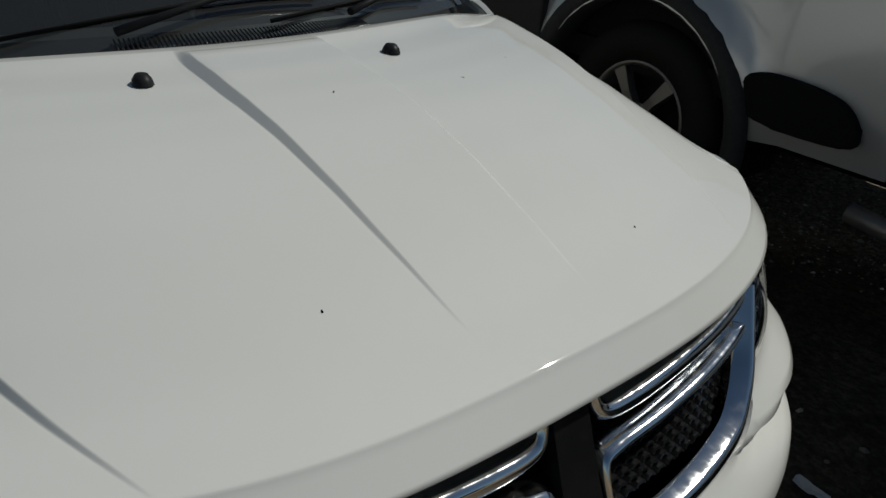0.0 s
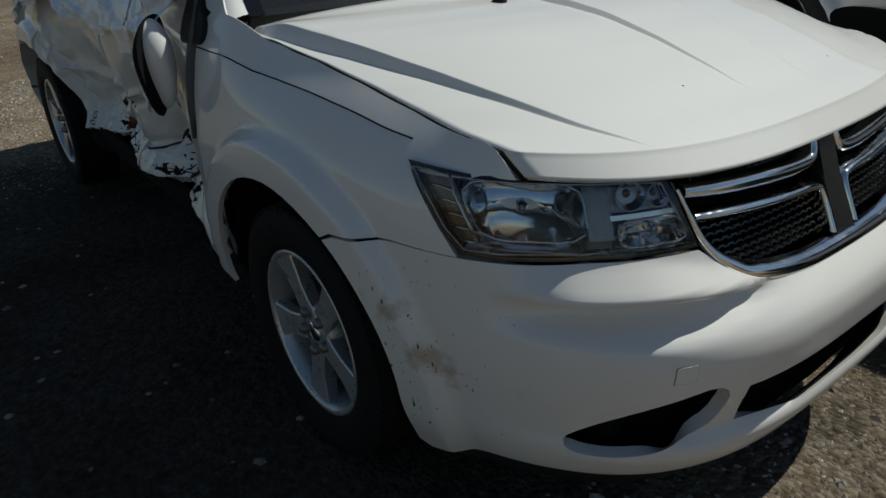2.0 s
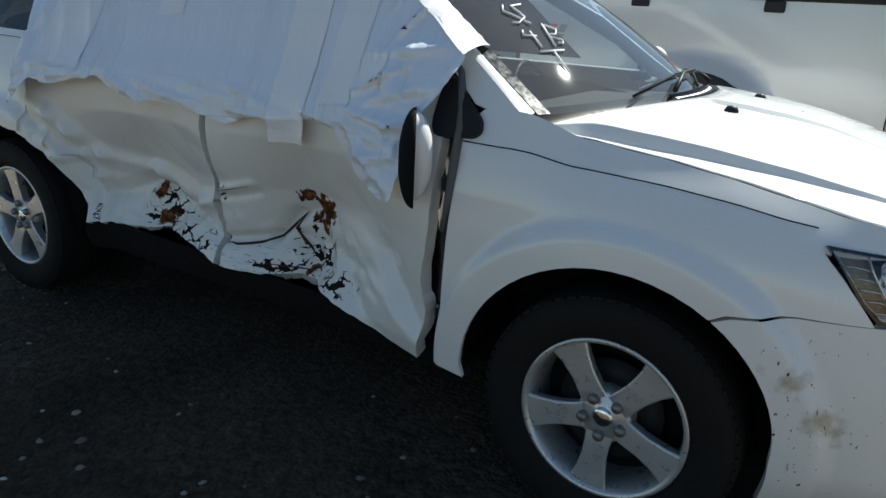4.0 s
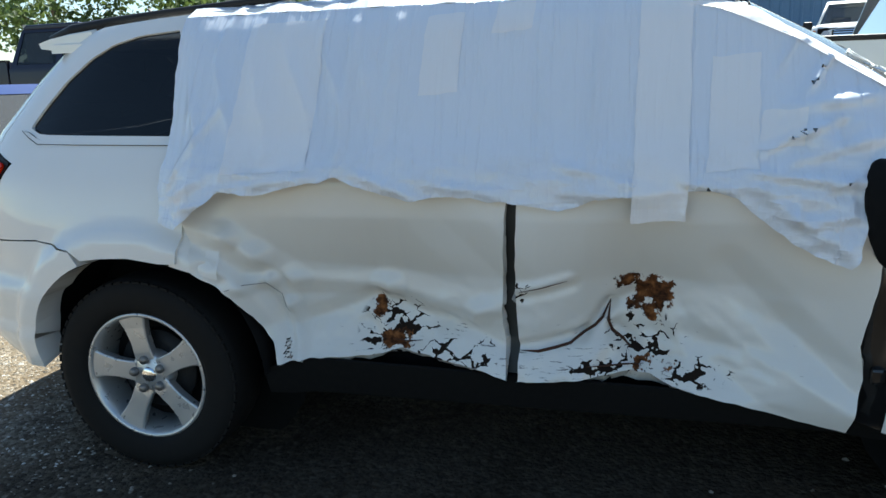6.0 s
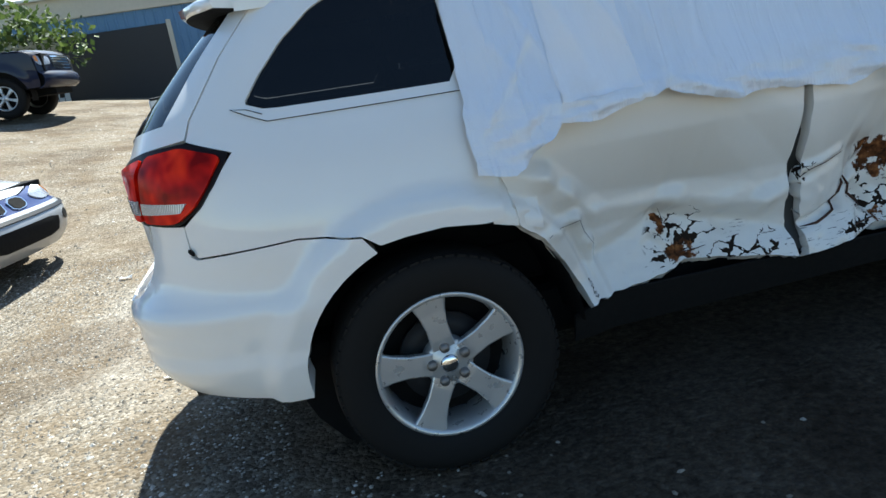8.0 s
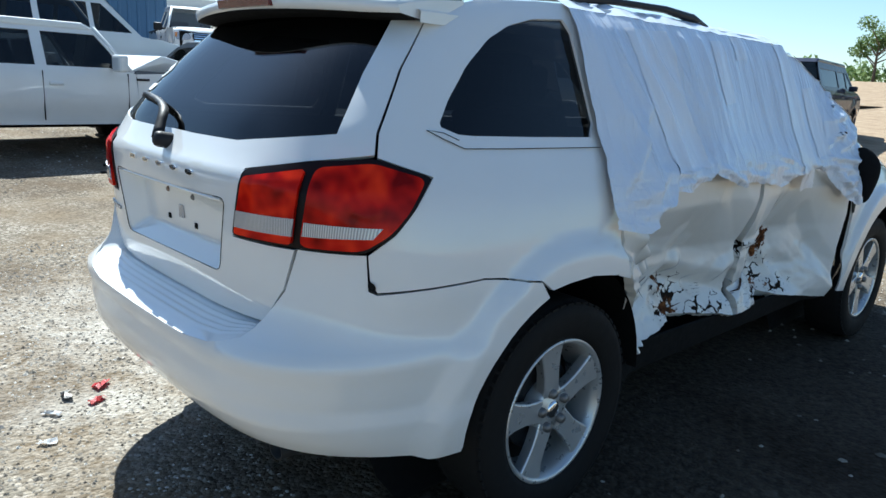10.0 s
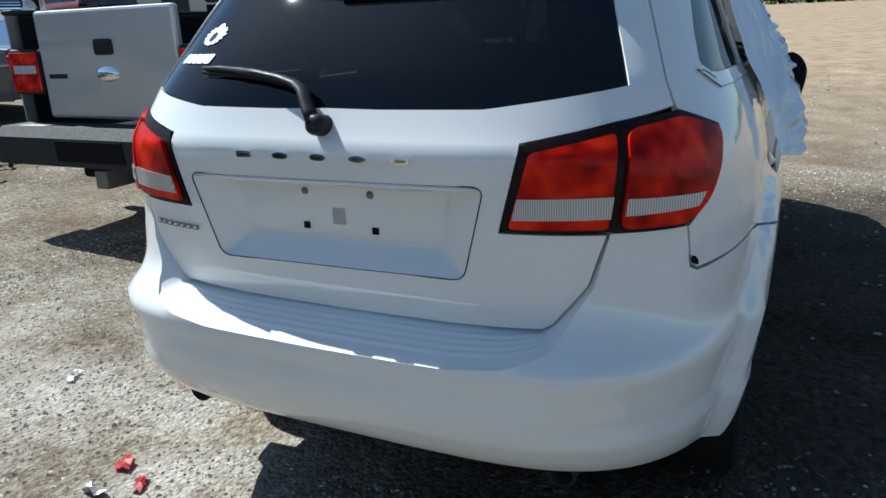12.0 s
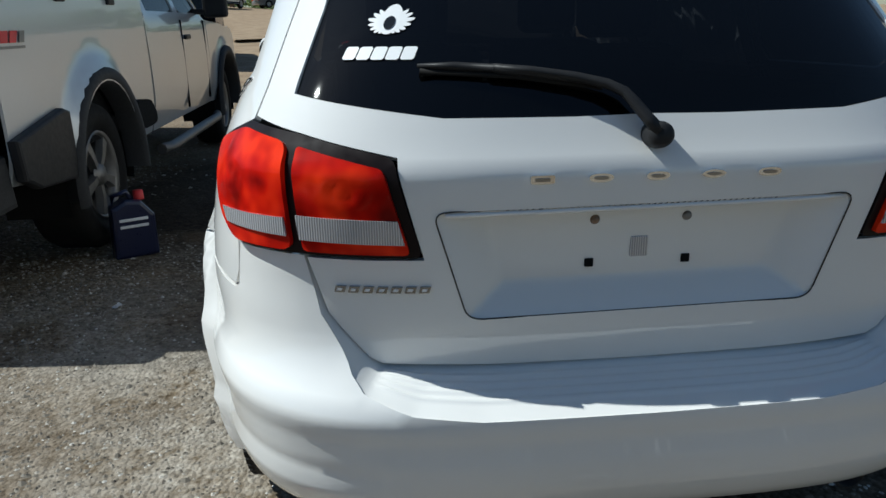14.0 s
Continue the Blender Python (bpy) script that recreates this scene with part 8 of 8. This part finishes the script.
for i in range(150):
    y = -45 + i * 0.62
    leaf_cloud(bm, rng, (88 + rng.uniform(-5, 8), y, 2.6 + rng.uniform(0.3, 2.2)), (2.2, 2.0, rng.uniform(0.9, 2.4)), 60, 0.33)
tagged(part("far_woods", bm, LEAF), "green scrub and woods along the far side", "woods", kind="stuff")
bm = bmesh.new()
for i in range(60):
    leaf_cloud(bm, rng, (-21 + i * 0.24, 19.5 + rng.uniform(-0.3, 0.9), 1.3 + rng.uniform(1.4, 2.9)), (0.7, 0.6, 0.6), 70, 0.11)
tagged(part("vine_hedge", bm, BUSH), "green vines hanging over the board fence", "hedge", kind="stuff")
bm = bmesh.new()
for i in range(40):
    leaf_cloud(bm, rng, (74 + rng.uniform(-2, 6), -20 + i * 0.8, 2.7), (1.4, 1.0, 0.35), 40, 0.16)
tagged(part("far_grass", bm, BUSH), "tufts of green scrub beyond the far row", "grass", kind="stuff")

# ---- gravel and litter on the ground ----
def stones(count, seed, area, size, name, material, label, bury=0.35):
    rng = random.Random(seed)
    bm_v, bm_f = [], []
    base = [(1, 0, 0), (0.3, 0.95, 0), (-0.8, 0.6, 0), (-0.8, -0.6, 0), (0.3, -0.95, 0), (0.1, 0.0, 0.8), (-0.3, 0.1, 0.6)]
    tris = [(0, 1, 5), (1, 2, 6), (1, 6, 5), (2, 3, 6), (3, 4, 6), (4, 5, 6), (4, 0, 5)]
    for _ in range(count):
        x, y = area(rng)
        s = size * rng.uniform(0.45, 1.0) * (1.9 if rng.random() < 0.03 else 1)
        a = rng.uniform(0, 6.3)
        c, d = math.cos(a), math.sin(a)
        sx, sy, sz = s * rng.uniform(0.7, 1.2), s * rng.uniform(0.6, 1.0), s * rng.uniform(0.5, 0.95)
        z = ground_height(x, y) - s * 0.12
        k = len(bm_v)
        bm_v += [(x + c * u * sx - d * v * sy, y + d * u * sx + c * v * sy, z + w * sz) for u, v, w in base]
        bm_f += [tuple(k + i for i in t) for t in tris]
    me = bpy.data.meshes.new(name)
    me.from_pydata(bm_v, [], bm_f)
    me.materials.append(material)
    return tagged(new(name, me), label, "gravel", kind="stuff")


def stone_mat():
    m = Nodes("loose_stone")
    g = m.add("NewGeometry")
    c = m.ramp(g.outputs["Random Per Island"], [(0.0, (0.10, 0.086, 0.068)), (0.5, (0.25, 0.22, 0.175)), (0.88, (0.44, 0.40, 0.34)), (1.0, (0.72, 0.69, 0.63))])
    m.color(m.mix(m.math("MULTIPLY", m.noise(g.outputs["Position"], 160, 3), 0.35), c, (0.12, 0.10, 0.08)))
    m.set(Roughness=0.85)
    return m.mat


STONE = stone_mat()


def near_area(rng):
    while True:
        x, y = rng.uniform(-5.0, 3.6), rng.uniform(-2.2, 3.4)
        if abs(x) < 2.0 and abs(y) < 0.75:
            continue
        # fewer pale stones in the zones with painted shade
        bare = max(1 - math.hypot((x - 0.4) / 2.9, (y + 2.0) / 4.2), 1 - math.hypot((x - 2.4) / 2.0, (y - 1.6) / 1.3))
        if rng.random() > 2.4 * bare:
            return x, y


def mid_area(rng):
    r, a = 3 + 12 * rng.random() ** 0.7, rng.uniform(0, 6.3)
    return -1 + r * math.cos(a), 2 + r * math.sin(a)


stones(42000, 3, near_area, 0.0125, "gravel", STONE, "loose pale gravel on the lot near the car")
stones(16000, 4, mid_area, 0.026, "gravel", STONE, "loose coarse gravel farther across the lot")

rng = random.Random(8)
for x, y, s, mat, lab in ((-2.476, 0.78, 0.035, PALE, "crumpled white scrap"), (-2.30, 0.80, 0.04, REDDECAL, "torn red plastic scrap"), (-2.24, 0.93, 0.045, REDDECAL, "torn red plastic scrap"), (-2.39, 0.90, 0.04, STEEL, "grey stone-like scrap"), (-0.12, 1.75, 0.03, PALE, "white paper scrap"),
                          (-2.55, 0.55, 0.03, PALE, "white scrap"), (-1.9, 1.6, 0.04, PALE, "white scrap"), (1.9, 1.3, 0.06, PALE, "pale scrap"), (2.3, 1.15, 0.05, PALE, "pale scrap"), (-3.1, 2.6, 0.05, PALE, "white scrap")):
    bm = bmesh.new()
    g = [[bm.verts.new(((i - 2) * s * 0.5 + rng.uniform(-1, 1) * s * 0.2, (j - 1) * s * 0.45 + rng.uniform(-1, 1) * s * 0.2, rng.uniform(0.1, 0.6) * s)) for j in range(3)] for i in range(5)]
    for i in range(4):
        for j in range(2):
            bm.faces.new((g[i][j], g[i + 1][j], g[i + 1][j + 1], g[i][j + 1]))
    bmesh.ops.solidify(bm, geom=bm.faces, thickness=0.003)
    o = part("scrap", bm, mat)
    o.matrix_world = pose(x, y, ground_height(x, y), 0, 0, rng.uniform(0, 360))
    tagged(o, lab + " lying on the gravel", "litter")
bm = bmesh.new()
for i in range(60):
    a, b = Vector((rng.gauss(0, 0.45), rng.gauss(0, 0.22), rng.uniform(0.0, 0.10))), Vector((rng.gauss(0, 0.2), rng.gauss(0, 0.2), rng.uniform(-0.03, 0.06)))
    tube([a, a + b * 0.5 + Vector((0, 0, 0.03)), a + b], 0.02, 5, bm)
o = part("rubble_heap", bm, BLACK)
o.matrix_world = pose(0.45, 6.2, ground_height(0.45, 6.2))
tagged(o, "low heap of dark torn car scrap on the ground", "scrap heap", kind="stuff")

# dark blue fluid jug by the silver pickup's wheel
jug = empty("fluid_jug", pose(0.72, 1.90, ground_height(0.72, 1.90), 0, 0, -62) @ Matrix.Scale(1.12, 4), "dark navy plastic fluid jug beside the truck's wheel", "jug")
JUG = plain("navy_plastic", (0.012, 0.016, 0.05), 0.35, coat=0.3, vary=0.2)
body = prism([(-0.11, 0.0), (0.11, 0.0), (0.11, 0.22), (0.05, 0.30), (-0.03, 0.31), (-0.10, 0.27)], -0.06, 0.06, "xz", 0.02)
part("body", body, JUG, jug, "navy jug body")
part("handle", tube([(-0.085, 0, 0.24), (-0.08, 0, 0.33), (-0.01, 0, 0.345), (0.01, 0, 0.30)], 0.015, 8), JUG, jug, "moulded handle")
cap = lathe([(0.0, 0.345), (0.025, 0.345), (0.027, 0.30)], 16, "z")
cap.transform(Matrix.Translation((0.05, 0, 0)))
part("cap", cap, REDDECAL, jug, "red cap")
for i in range(2):
    part("label_bar", box((-0.07, -0.066, 0.20 - i * 0.035), (0.07, -0.0585, 0.215 - i * 0.035), 0.002), PALE, jug, "white label bar")
# puddles across the lot
WATER = Nodes("puddle_water").set(Roughness=0.03, Metallic=0.0).set(IOR=1.33)
WATER.bsdf.inputs["Base Color"].default_value = (0.10, 0.085, 0.065, 1)
for x, y, rx, ry in ((24, 4.2, 2.4, 0.9), (30, 8.5, 3.0, 1.0)):
    bm = bmesh.new()
    bm.faces.new([bm.verts.new((x + rx * math.cos(a) * (1 + 0.25 * math.sin(3 * a)), y + ry * math.sin(a) * (1 + 0.2 * math.cos(2 * a)), ground_height(x, y) + 0.03)) for a in [2 * math.pi * k / 28 for k in range(28)]])
    tagged(part("puddle", bm, WATER.mat), "shallow muddy puddle on the dirt lot", "puddle", kind="structure")
